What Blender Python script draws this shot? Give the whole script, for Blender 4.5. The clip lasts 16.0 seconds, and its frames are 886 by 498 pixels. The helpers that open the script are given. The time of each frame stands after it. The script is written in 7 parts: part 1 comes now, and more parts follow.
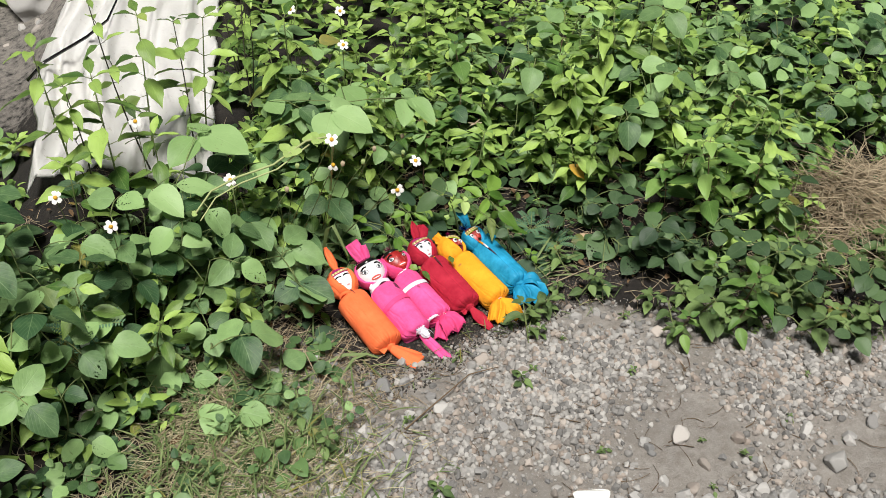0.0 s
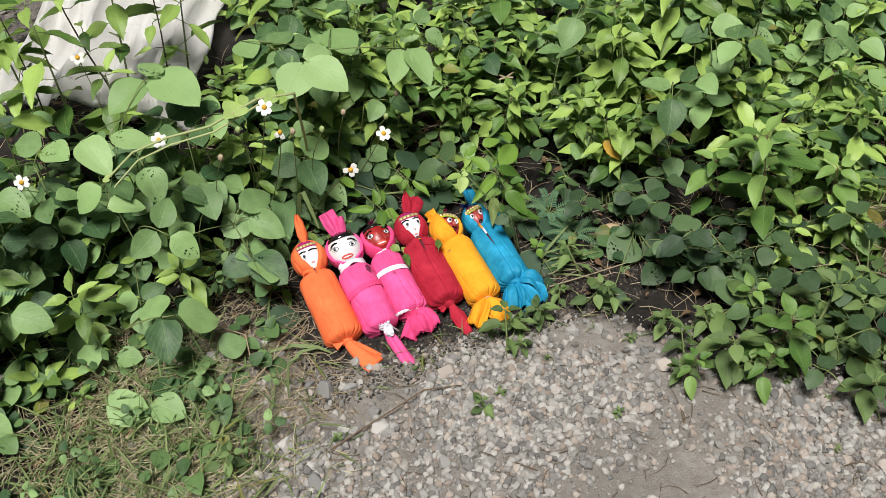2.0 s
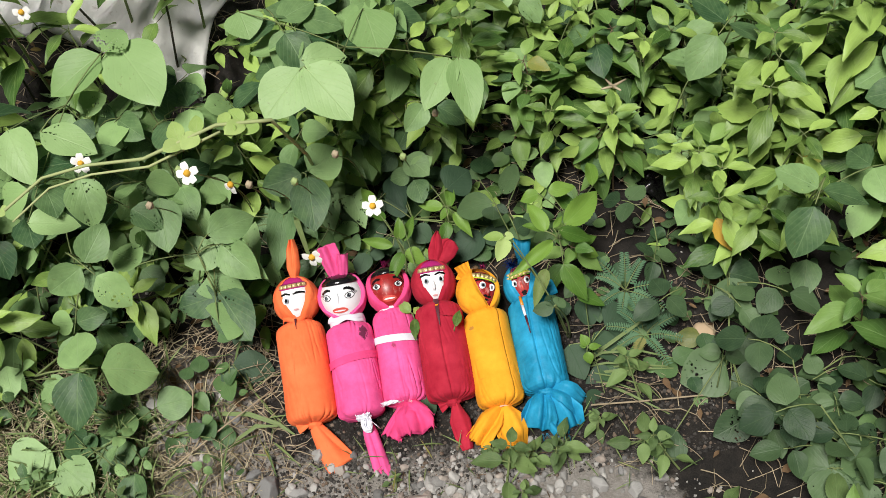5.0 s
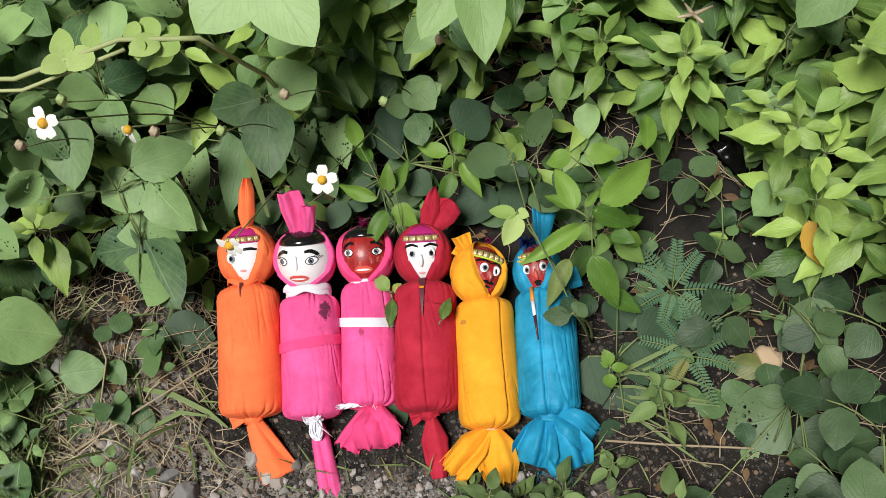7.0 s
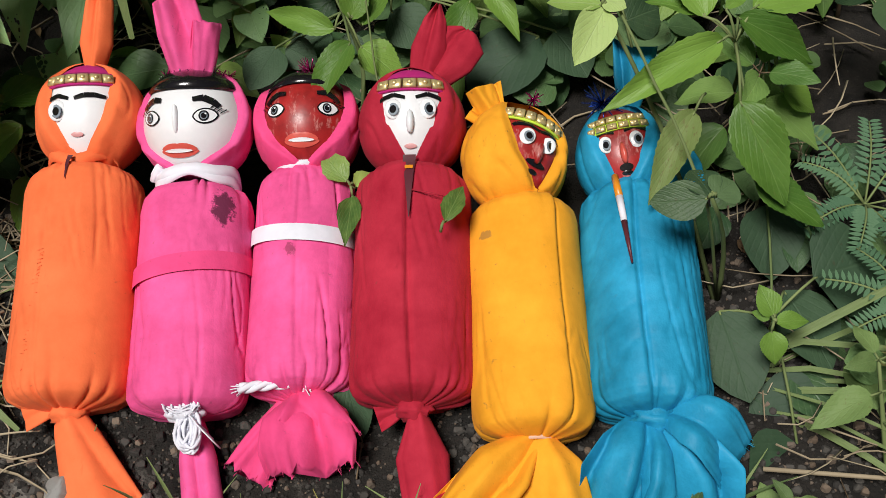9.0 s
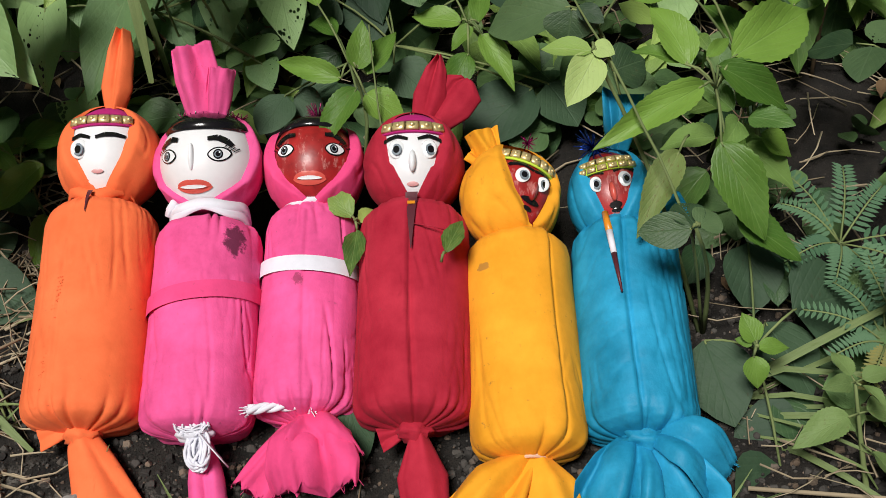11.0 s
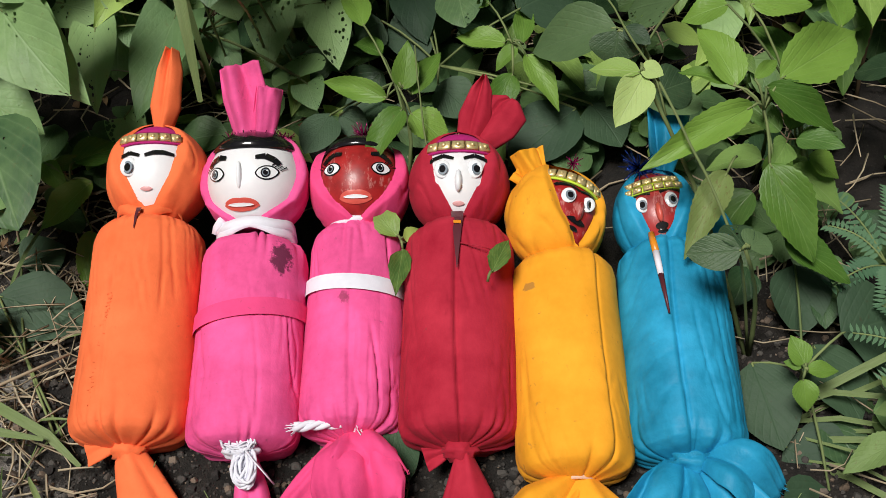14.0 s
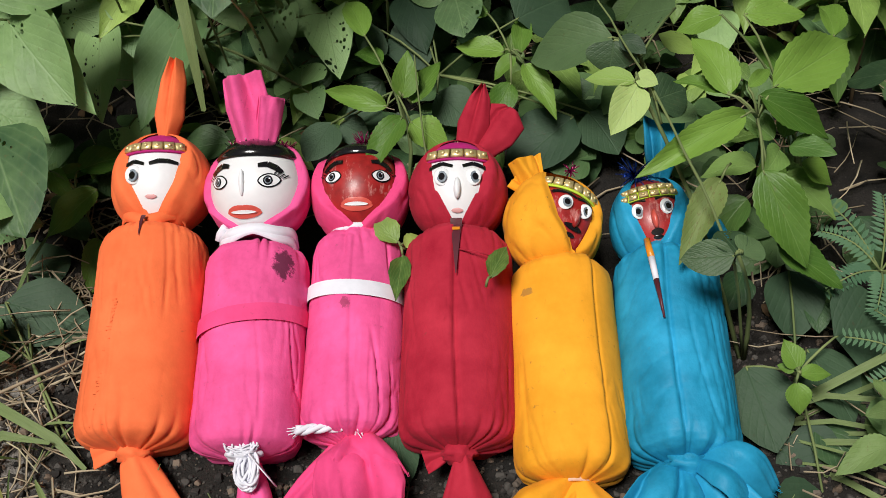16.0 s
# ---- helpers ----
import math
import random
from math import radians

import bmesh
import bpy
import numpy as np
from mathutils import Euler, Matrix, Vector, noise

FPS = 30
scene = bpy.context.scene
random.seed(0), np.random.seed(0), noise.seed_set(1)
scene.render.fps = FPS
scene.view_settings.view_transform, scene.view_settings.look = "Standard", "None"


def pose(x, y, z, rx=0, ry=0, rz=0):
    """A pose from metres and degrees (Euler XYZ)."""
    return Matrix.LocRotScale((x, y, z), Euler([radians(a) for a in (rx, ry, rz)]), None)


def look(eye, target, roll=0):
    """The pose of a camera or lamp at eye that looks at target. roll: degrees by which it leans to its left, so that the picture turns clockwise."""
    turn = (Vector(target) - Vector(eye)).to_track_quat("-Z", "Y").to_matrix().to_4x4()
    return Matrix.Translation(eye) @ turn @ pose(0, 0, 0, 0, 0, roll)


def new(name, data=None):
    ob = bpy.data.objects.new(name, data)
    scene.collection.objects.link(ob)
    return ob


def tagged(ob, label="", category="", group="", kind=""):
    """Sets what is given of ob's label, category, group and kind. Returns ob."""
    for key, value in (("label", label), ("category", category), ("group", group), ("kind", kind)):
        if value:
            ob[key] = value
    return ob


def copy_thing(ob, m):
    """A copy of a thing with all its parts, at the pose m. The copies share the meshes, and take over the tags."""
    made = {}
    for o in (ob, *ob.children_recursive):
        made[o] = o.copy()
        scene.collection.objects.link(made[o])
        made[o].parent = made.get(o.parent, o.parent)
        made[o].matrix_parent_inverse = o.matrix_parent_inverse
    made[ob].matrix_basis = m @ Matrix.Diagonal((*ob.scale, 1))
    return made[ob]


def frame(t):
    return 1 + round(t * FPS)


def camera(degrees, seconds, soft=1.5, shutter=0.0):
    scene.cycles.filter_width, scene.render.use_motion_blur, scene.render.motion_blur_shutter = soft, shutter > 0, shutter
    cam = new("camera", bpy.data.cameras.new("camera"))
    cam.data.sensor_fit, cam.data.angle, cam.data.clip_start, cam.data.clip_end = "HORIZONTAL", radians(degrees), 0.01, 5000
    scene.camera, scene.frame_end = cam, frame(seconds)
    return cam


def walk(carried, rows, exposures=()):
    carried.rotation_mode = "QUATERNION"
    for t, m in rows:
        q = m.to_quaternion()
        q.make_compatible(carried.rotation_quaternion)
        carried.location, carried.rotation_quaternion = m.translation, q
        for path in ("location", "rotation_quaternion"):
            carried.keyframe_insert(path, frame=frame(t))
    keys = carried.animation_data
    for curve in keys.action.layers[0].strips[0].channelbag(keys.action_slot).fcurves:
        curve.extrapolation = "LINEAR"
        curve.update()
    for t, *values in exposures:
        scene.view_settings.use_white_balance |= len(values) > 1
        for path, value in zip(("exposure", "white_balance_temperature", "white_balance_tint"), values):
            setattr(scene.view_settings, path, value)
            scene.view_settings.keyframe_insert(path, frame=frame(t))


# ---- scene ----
cam = camera(46.3, 16.0, soft=0.8)
METRES, BASE = 2.4, pose(-0.8588, -1.3924, 1.462, -38.69, 0.0, -35.0)
ROWS = [
    (0.0, 0.0, 0.0, 0.0, -0.0, 0.0, 0.0),
    (0.5, 0.048, 0.0306, 0.0176, 3.24, -1.7, -0.92),
    (1.0, 0.0956, 0.0612, 0.0312, 6.18, -3.21, -2.45),
    (1.5, 0.1214, 0.0968, 0.0491, 8.36, -4.97, -4.04),
    (2.0, 0.1446, 0.1529, 0.0841, 10.53, -7.1, -5.51),
    (2.5, 0.1616, 0.188, 0.1086, 12.28, -9.17, -6.85),
    (3.0, 0.191, 0.2347, 0.1394, 15.41, -11.62, -7.95),
    (3.5, 0.2235, 0.2809, 0.1648, 18.26, -13.99, -9.4),
    (4.0, 0.223, 0.3217, 0.1826, 20.88, -16.71, -10.63),
    (4.5, 0.1901, 0.3733, 0.2152, 23.04, -19.13, -11.81),
    (7.0, 0.1282, 0.5623, 0.2472, 30.74, -32.56, -16.94),
    (7.5, 0.1131, 0.6111, 0.1951, 31.57, -33.31, -18.12),
    (8.0, 0.1022, 0.6639, 0.133, 31.88, -30.16, -18.67),
    (8.5, 0.0954, 0.7042, 0.0885, 31.25, -26.16, -19.14),
    (9.0, 0.093, 0.7129, 0.0699, 30.19, -23.24, -19.59),
    (11.5, 0.0998, 0.6969, 0.0621, 29.82, -18.31, -20.2),
    (12.0, 0.0985, 0.6979, 0.0615, 30.12, -18.35, -20.2),
    (12.5, 0.0985, 0.6981, 0.0618, 30.35, -18.29, -20.22),
    (13.0, 0.0985, 0.6972, 0.0619, 30.61, -18.23, -20.21),
    (13.5, 0.0973, 0.6958, 0.0614, 30.97, -18.15, -20.19),
    (14.0, 0.097, 0.6947, 0.0612, 31.2, -18.0, -20.2),
    (14.5, 0.098, 0.6937, 0.0623, 31.78, -17.96, -20.0),
    (15.0, 0.0972, 0.6931, 0.0618, 31.94, -17.91, -19.94),
    (15.5, 0.0965, 0.6934, 0.0614, 31.73, -17.82, -19.99),
    (16.0, 0.0996, 0.6912, 0.0627, 31.32, -17.67, -20.06),
]
way = {t: BASE @ pose(METRES * x, METRES * y, METRES * z, 90 + pitch, roll, yaw) for t, x, y, z, yaw, pitch, roll in ROWS}
for t, x, y, z, yaw, pitch, roll in (
        (4.5, 0.1152, -0.8369, 1.2984, -2.317, -53.341, -8.832), (4.7, 0.1168, -0.7754, 1.3185, -1.934, -54.705, -8.331),
        (5.75, 0.160, -0.585, 1.270, 3.4, -60.1, -9.6), (6.8, 0.2234, -0.4231, 1.1383, 8.963, -63.825, -11.336), (7.0, 0.2163, -0.4024, 1.0822, 9.679, -64.777, -11.276),
        (9.2, 0.1485, -0.3471, 0.5162, 2.839, -55.082, -3.014), (11.3, 0.1413, -0.3848, 0.5341, 1.809, -51.235, -1.846)):
    way[t] = pose(x, y, z, 90 + pitch, 0, yaw) @ pose(0, 0, 0, 0, 0, roll)
walk(cam, sorted(way.items(), key=lambda row: row[0]),
     exposures=((0.0, 0.27), (1.5, 0.19), (4.5, 0.15), (7.0, 0.06), (9.0, -0.14), (16.0, -0.14)))

# ---- light ----
world = bpy.data.worlds.new("world")
scene.world = world
world.use_nodes = True
wt = world.node_tree
sky = wt.nodes.new("ShaderNodeTexSky")
sky.sky_type, sky.sun_disc = "NISHITA", False
sky.sun_elevation, sky.sun_rotation = radians(62), radians(200)
sky.air_density, sky.dust_density, sky.ozone_density = 1.0, 4.0, 1.0
wt.nodes["Background"].inputs[1].default_value = 0.014
wt.links.new(sky.outputs[0], wt.nodes["Background"].inputs[0])
sun = new("sun", bpy.data.lights.new("sun", "SUN"))
sun.data.energy, sun.data.angle, sun.data.color = 4.6, radians(19), (1.0, 0.965, 0.915)
sun.matrix_basis = look((-1.2, -1.5, 5.2), (0, 0, 0))

# ---- materials ----


def material(name, rough=0.8, metal=0.0):
    m = bpy.data.materials.new(name)
    m.use_nodes = True
    t = m.node_tree
    b = t.nodes["Principled BSDF"]
    b.inputs["Roughness"].default_value, b.inputs["Metallic"].default_value = rough, metal
    return m, t, b


def node(t, kind, **values):
    n = t.nodes.new(kind)
    for key, value in values.items():
        n.inputs[key].default_value = value
    return n


def maths(t, operation, a, b=0.0, c=None):
    n = t.nodes.new("ShaderNodeMath")
    n.operation = operation
    for i, v in enumerate((a, b) if c is None else (a, b, c)):
        if isinstance(v, (int, float)):
            n.inputs[i].default_value = v
        else:
            t.links.new(v, n.inputs[i])
    return n.outputs[0]


def ramp(t, fac, *stops):
    n = t.nodes.new("ShaderNodeValToRGB")
    els = n.color_ramp.elements
    while len(els) < len(stops):
        els.new(0.5)
    for e, (p, c) in zip(els, stops):
        e.position, e.color = p, (*c, 1) if len(c) == 3 else c
    t.links.new(fac, n.inputs[0])
    return n.outputs[0]


def mix(t, fac, a, b, blend="MIX"):
    n = t.nodes.new("ShaderNodeMix")
    n.data_type, n.blend_type = "RGBA", blend
    for i, v in ((0, fac), (6, a), (7, b)):
        if isinstance(v, (int, float)):
            n.inputs[i].default_value = v
        elif isinstance(v, tuple):
            n.inputs[i].default_value = (*v, 1)
        else:
            t.links.new(v, n.inputs[i])
    return n.outputs[2]


def grain(t, scale, detail=4.0, rough=0.6, kind="Object", stretch=None):
    co = t.nodes.new("ShaderNodeTexCoord")
    n = node(t, "ShaderNodeTexNoise", Scale=scale, Detail=detail, Roughness=rough)
    if stretch:
        mp = t.nodes.new("ShaderNodeMapping")
        mp.inputs["Scale"].default_value = stretch
        t.links.new(co.outputs[kind], mp.inputs[0])
        t.links.new(mp.outputs[0], n.inputs["Vector"])
    else:
        t.links.new(co.outputs[kind], n.inputs["Vector"])
    return n.outputs["Fac"]


def relief(t, b, height, strength=0.3, distance=0.001):
    n = node(t, "ShaderNodeBump", Strength=strength, Distance=distance)
    t.links.new(height, n.inputs["Height"])
    t.links.new(n.outputs[0], b.inputs["Normal"])


def cloth(name, colour, rough=0.82, sheen=0.02, dirt=0.3, satin=0.0, rumple=1.0, slant=(1.0, 0.6, 1.0), worn=1.0):
    """Woven cotton: fine weave relief, faded patches, faint dust."""
    m, t, b = material(name, rough)
    fade = grain(t, 28, 5, 0.65)
    streak = grain(t, 60, 4, 0.6, stretch=(1.0, 0.12, 1.0))
    c = mix(t, ramp(t, fade, (0.3, (0, 0, 0)), (0.75, (1, 1, 1))), tuple(v * (1 - 0.20 * worn) for v in colour), tuple(min(1, v * (1 + 0.12 * worn) + 0.012 * worn) for v in colour))
    c = mix(t, maths(t, "MULTIPLY", streak, 0.18), c, tuple(v * 0.7 for v in colour))
    spots = ramp(t, grain(t, 190, 3, 0.7), (0.66, (0, 0, 0)), (0.78, (1, 1, 1)))
    c = mix(t, maths(t, "MULTIPLY", spots, dirt), c, (0.09, 0.06, 0.045))
    smear = ramp(t, grain(t, 62, 5, 0.75, stretch=(1.0, 0.24, 1.0)), (0.63, (0, 0, 0)), (0.74, (1, 1, 1)))
    c = mix(t, maths(t, "MULTIPLY", smear, 1.3 * dirt), c, tuple(v * 0.42 for v in colour))
    t.links.new(c, b.inputs["Base Color"])
    b.inputs["Sheen Weight"].default_value, b.inputs["Sheen Roughness"].default_value = sheen, 0.45
    b.inputs["Specular IOR Level"].default_value = 0.14 + satin
    weave = grain(t, 900, 2, 0.5)
    crease = maths(t, "ABSOLUTE", maths(t, "SUBTRACT", grain(t, 26, 1.6, 0.4, stretch=slant), 0.5))
    drape = maths(t, "ABSOLUTE", maths(t, "SUBTRACT", grain(t, 85, 3, 0.6, stretch=(1.0, 0.8, 1.0)), 0.5))
    height = maths(t, "ADD", maths(t, "MULTIPLY", weave, 0.025), maths(t, "ADD", maths(t, "MULTIPLY", crease, 0.75), maths(t, "MULTIPLY", drape, 0.10)))
    relief(t, b, height, 0.7, 0.0042 * rumple)
    return m


def paint(name, colour, rough=0.35, wear=0.12, coat=0.0, metal=0.0):
    m, t, b = material(name, rough, metal)
    n = grain(t, 90, 4)
    t.links.new(mix(t, ramp(t, n, (0.35, (0, 0, 0)), (0.7, (1, 1, 1))), tuple(v * (1 - wear) for v in colour), colour), b.inputs["Base Color"])
    b.inputs["Coat Weight"].default_value = coat
    b.inputs["Coat Roughness"].default_value = 0.15
    relief(t, b, grain(t, 260, 3), 0.12, 0.0008)
    return m


def foliage(name, dark, light, vein, gloss=0.45, mass=False, eaten=0.0, spots=0.0, old=(0.30, 0.24, 0.05), aged=1.3):
    """A leaf: pale midrib and side veins, blotches, a few yellowed ones, light through the blade, insect holes."""
    m, t, b = material(name, gloss)
    uv = t.nodes.new("ShaderNodeUVMap")
    sep = t.nodes.new("ShaderNodeSeparateXYZ")
    t.links.new(uv.outputs[0], sep.inputs[0])
    u, v = sep.outputs[0], sep.outputs[1]
    if mass:
        rnd = t.nodes.new("ShaderNodeNewGeometry").outputs["Random Per Island"]
    else:
        rnd = t.nodes.new("ShaderNodeObjectInfo").outputs["Random"]
    side = maths(t, "ABSOLUTE", u)
    mid = ramp(t, side, (0.0, (1, 1, 1)), (0.045, (0, 0, 0)))
    wave = maths(t, "FRACT", maths(t, "MULTIPLY", maths(t, "SUBTRACT", v, maths(t, "MULTIPLY", side, 0.75)), 5.5))
    wave = maths(t, "ABSOLUTE", maths(t, "SUBTRACT", wave, 0.5))
    sidevein = ramp(t, wave, (0.0, (1, 1, 1)), (0.05, (0.55, 0.55, 0.55)), (0.20, (0, 0, 0)))
    veins = maths(t, "MAXIMUM", mid, maths(t, "MULTIPLY", sidevein, 0.36))
    seed = t.nodes.new("ShaderNodeCombineXYZ")
    t.links.new(maths(t, "MULTIPLY", u, 0.40), seed.inputs[0])
    t.links.new(v, seed.inputs[1])
    t.links.new(maths(t, "MULTIPLY", rnd, 57.0), seed.inputs[2])
    blotch = node(t, "ShaderNodeTexNoise", Scale=3.2, Detail=5, Roughness=0.65)
    t.links.new(seed.outputs[0], blotch.inputs["Vector"])
    tone = maths(t, "ADD", maths(t, "MULTIPLY", rnd, 0.75), maths(t, "MULTIPLY", blotch.outputs["Fac"], 0.45))
    c = mix(t, ramp(t, tone, (0.25, (0, 0, 0)), (0.95, (1, 1, 1))), dark, light)
    c = mix(t, maths(t, "MULTIPLY", veins, 0.30), c, vein)
    yellowed = ramp(t, maths(t, "FRACT", maths(t, "MULTIPLY", rnd, 13.7)), (0.986, (0, 0, 0)), (0.994, (1, 1, 1)))
    c = mix(t, maths(t, "MULTIPLY", yellowed, maths(t, "MULTIPLY", blotch.outputs["Fac"], aged)), c, old)
    speck = node(t, "ShaderNodeTexNoise", Scale=14.0, Detail=3, Roughness=0.6)
    t.links.new(seed.outputs[0], speck.inputs["Vector"])
    brown = ramp(t, speck.outputs["Fac"], (0.64 - spots * 0.2, (0, 0, 0)), (0.74 - spots * 0.15, (1, 1, 1)))
    c = mix(t, maths(t, "MULTIPLY", brown, 0.35 + 0.5 * spots), c, tuple(v * min(1.0, light[1] / 0.28) for v in (0.13, 0.08, 0.03)))
    t.links.new(c, b.inputs["Base Color"])
    b.inputs["Specular IOR Level"].default_value = 0.32
    quilt = node(t, "ShaderNodeTexVoronoi", Scale=22.0)
    t.links.new(seed.outputs[0], quilt.inputs["Vector"])
    bulge = maths(t, "ADD", blotch.outputs["Fac"], maths(t, "MULTIPLY", quilt.outputs["Distance"], -0.13))
    relief(t, b, maths(t, "ADD", maths(t, "MULTIPLY", veins, -0.40), bulge), 0.36, 0.0024)
    out = t.nodes["Material Output"]
    thin = t.nodes.new("ShaderNodeBsdfTranslucent")
    bright = mix(t, 0.3, c, tuple(x * 1.15 for x in light), "MIX")
    t.links.new(bright, thin.inputs[0])
    blend = node(t, "ShaderNodeMixShader", Fac=0.15)
    t.links.new(b.outputs[0], blend.inputs[1])
    t.links.new(thin.outputs[0], blend.inputs[2])
    last = blend.outputs[0]
    if eaten:
        cells = node(t, "ShaderNodeTexVoronoi", Scale=13.0)
        t.links.new(seed.outputs[0], cells.inputs["Vector"])
        patch = node(t, "ShaderNodeTexNoise", Scale=2.2, Detail=1)
        t.links.new(seed.outputs[0], patch.inputs["Vector"])
        hole = maths(t, "LESS_THAN", cells.outputs["Distance"], maths(t, "MULTIPLY", maths(t, "SUBTRACT", patch.outputs["Fac"], 0.46), 1.7))
        hole = maths(t, "MULTIPLY", hole, maths(t, "GREATER_THAN", maths(t, "FRACT", maths(t, "MULTIPLY", rnd, 7.3)), 1 - eaten))
        hole = maths(t, "MULTIPLY", hole, maths(t, "GREATER_THAN", side, 0.05))
        clear = t.nodes.new("ShaderNodeBsdfTransparent")
        gap = t.nodes.new("ShaderNodeMixShader")
        t.links.new(hole, gap.inputs[0])
        t.links.new(last, gap.inputs[1])
        t.links.new(clear.outputs[0], gap.inputs[2])
        last = gap.outputs[0]
    t.links.new(last, out.inputs[0])
    return m


def fibre(name, dark, light, rough=0.8):
    """Stalks and straws, each a little different."""
    m, t, b = material(name, rough)
    rnd = t.nodes.new("ShaderNodeNewGeometry").outputs["Random Per Island"]
    f = maths(t, "ADD", maths(t, "MULTIPLY", rnd, 0.7), maths(t, "MULTIPLY", grain(t, 150, 3), 0.3))
    t.links.new(mix(t, f, dark, light), b.inputs["Base Color"])
    return m


def rock(name, dark, light, island=False):
    m, t, b = material(name, 0.9)
    rnd = t.nodes.new("ShaderNodeNewGeometry").outputs["Random Per Island"] if island else t.nodes.new("ShaderNodeObjectInfo").outputs["Random"]
    n = grain(t, 130, 5, 0.7)
    f = maths(t, "ADD", maths(t, "MULTIPLY", rnd, 0.75), maths(t, "MULTIPLY", n, 0.4))
    c = mix(t, ramp(t, f, (0.15, (0, 0, 0)), (0.95, (1, 1, 1))), dark, light)
    warm = ramp(t, maths(t, "FRACT", maths(t, "MULTIPLY", rnd, 9.1)), (0.7, (0, 0, 0)), (0.85, (1, 1, 1)))
    c = mix(t, maths(t, "MULTIPLY", warm, 0.35), c, (0.36, 0.25, 0.17))
    t.links.new(c, b.inputs["Base Color"])
    relief(t, b, grain(t, 420, 4, 0.7), 0.6, 0.0012)
    return m


def earth():
    """Dusty grey track with grit, turning to leaf mould under the weeds, its brown deepened for shade."""
    m, t, b = material("earth", 0.95)
    wide, fine, grit = grain(t, 3.5, 6, 0.6), grain(t, 45, 6, 0.7), grain(t, 330, 4, 0.75)
    dust = mix(t, ramp(t, wide, (0.3, (0, 0, 0)), (0.7, (1, 1, 1))), (0.235, 0.22, 0.20), (0.43, 0.40, 0.365))
    dust = mix(t, ramp(t, fine, (0.38, (0, 0, 0)), (0.66, (1, 1, 1))), dust, (0.235, 0.212, 0.185))
    dust = mix(t, ramp(t, grit, (0.55, (0, 0, 0)), (0.72, (0.7, 0.7, 0.7))), dust, (0.48, 0.45, 0.41))
    # soil taken down to near black for the shade between dolls and under weeds
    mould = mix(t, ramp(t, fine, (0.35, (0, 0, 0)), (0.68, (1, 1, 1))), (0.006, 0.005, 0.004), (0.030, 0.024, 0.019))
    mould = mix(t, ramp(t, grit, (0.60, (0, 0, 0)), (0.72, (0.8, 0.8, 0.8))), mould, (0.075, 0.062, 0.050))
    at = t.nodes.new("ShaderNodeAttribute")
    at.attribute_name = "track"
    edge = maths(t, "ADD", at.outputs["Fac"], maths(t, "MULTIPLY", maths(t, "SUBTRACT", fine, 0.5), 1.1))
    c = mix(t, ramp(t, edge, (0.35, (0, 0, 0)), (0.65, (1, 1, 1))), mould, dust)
    t.links.new(c, b.inputs["Base Color"])
    relief(t, b, maths(t, "ADD", fine, maths(t, "MULTIPLY", grit, 0.7)), 0.9, 0.009)
    return m


EARTH = earth()
STONE = rock("stone", (0.16, 0.16, 0.158), (0.50, 0.485, 0.46))
CRUMB = rock("crumb", (0.012, 0.010, 0.009), (0.075, 0.068, 0.060), island=True)
GRIT = rock("grit", (0.12, 0.117, 0.112), (0.43, 0.415, 0.39), island=True)
VINE_COLOURS = ((0.034, 0.085, 0.034), (0.275, 0.435, 0.165), (0.32, 0.46, 0.225))
WEED_COLOURS = ((0.048, 0.112, 0.022), (0.36, 0.52, 0.125), (0.40, 0.54, 0.20))
VINE = foliage("vine_leaf", *VINE_COLOURS, gloss=0.5, eaten=0.34)
EATEN = foliage("eaten_vine_leaf", (0.11, 0.21, 0.08), (0.28, 0.44, 0.17), (0.31, 0.43, 0.22), gloss=0.5, eaten=0.95)
VINE_MASS = foliage("vine_leaf_mass", *VINE_COLOURS, gloss=0.5, mass=True)
WEED = foliage("weed_leaf", *WEED_COLOURS, gloss=0.42)
WEED_MASS = foliage("weed_leaf_mass", *WEED_COLOURS, gloss=0.42, mass=True)
HERB = foliage("herb_leaf", (0.056, 0.135, 0.019), (0.180, 0.315, 0.052), (0.26, 0.40, 0.12), gloss=0.45)
TALL = foliage("tall_herb_leaf", (0.075, 0.160, 0.035), (0.235, 0.375, 0.100), (0.31, 0.45, 0.17), gloss=0.45)
SEEDLING = foliage("seedling_leaf", (0.060, 0.105, 0.034), (0.175, 0.265, 0.085), (0.24, 0.33, 0.14), gloss=0.6, spots=0.12)
PALE = foliage("pale_leaf", (0.24, 0.37, 0.085), (0.40, 0.53, 0.18), (0.42, 0.48, 0.28), gloss=0.6)
BRIGHT = foliage("bright_vine_leaf", (0.19, 0.32, 0.11), (0.32, 0.48, 0.20), (0.32, 0.44, 0.2), gloss=0.5, eaten=0.2, aged=0.0)
# vine leaf in a dimmer tone, shade on the right side put into its colour
SHADE_DULLED = foliage("shade_dulled_vine_leaf", (0.026, 0.056, 0.026), (0.105, 0.175, 0.072), (0.13, 0.20, 0.10), gloss=0.5, eaten=0.2)
# round leaf again in a darker colour that stands for shade round the dolls
SHADE_DARKENED = foliage("shade_darkened_leaf", (0.022, 0.052, 0.028), (0.060, 0.110, 0.056), (0.072, 0.125, 0.066), gloss=0.62)
MIMOSA = foliage("mimosa_leaf", (0.062, 0.145, 0.075), (0.125, 0.235, 0.125), (0.15, 0.26, 0.15), gloss=0.6)
COVER = foliage("low_leaf_mass", (0.030, 0.072, 0.030), (0.135, 0.235, 0.082), (0.16, 0.25, 0.11), gloss=0.45, mass=True)
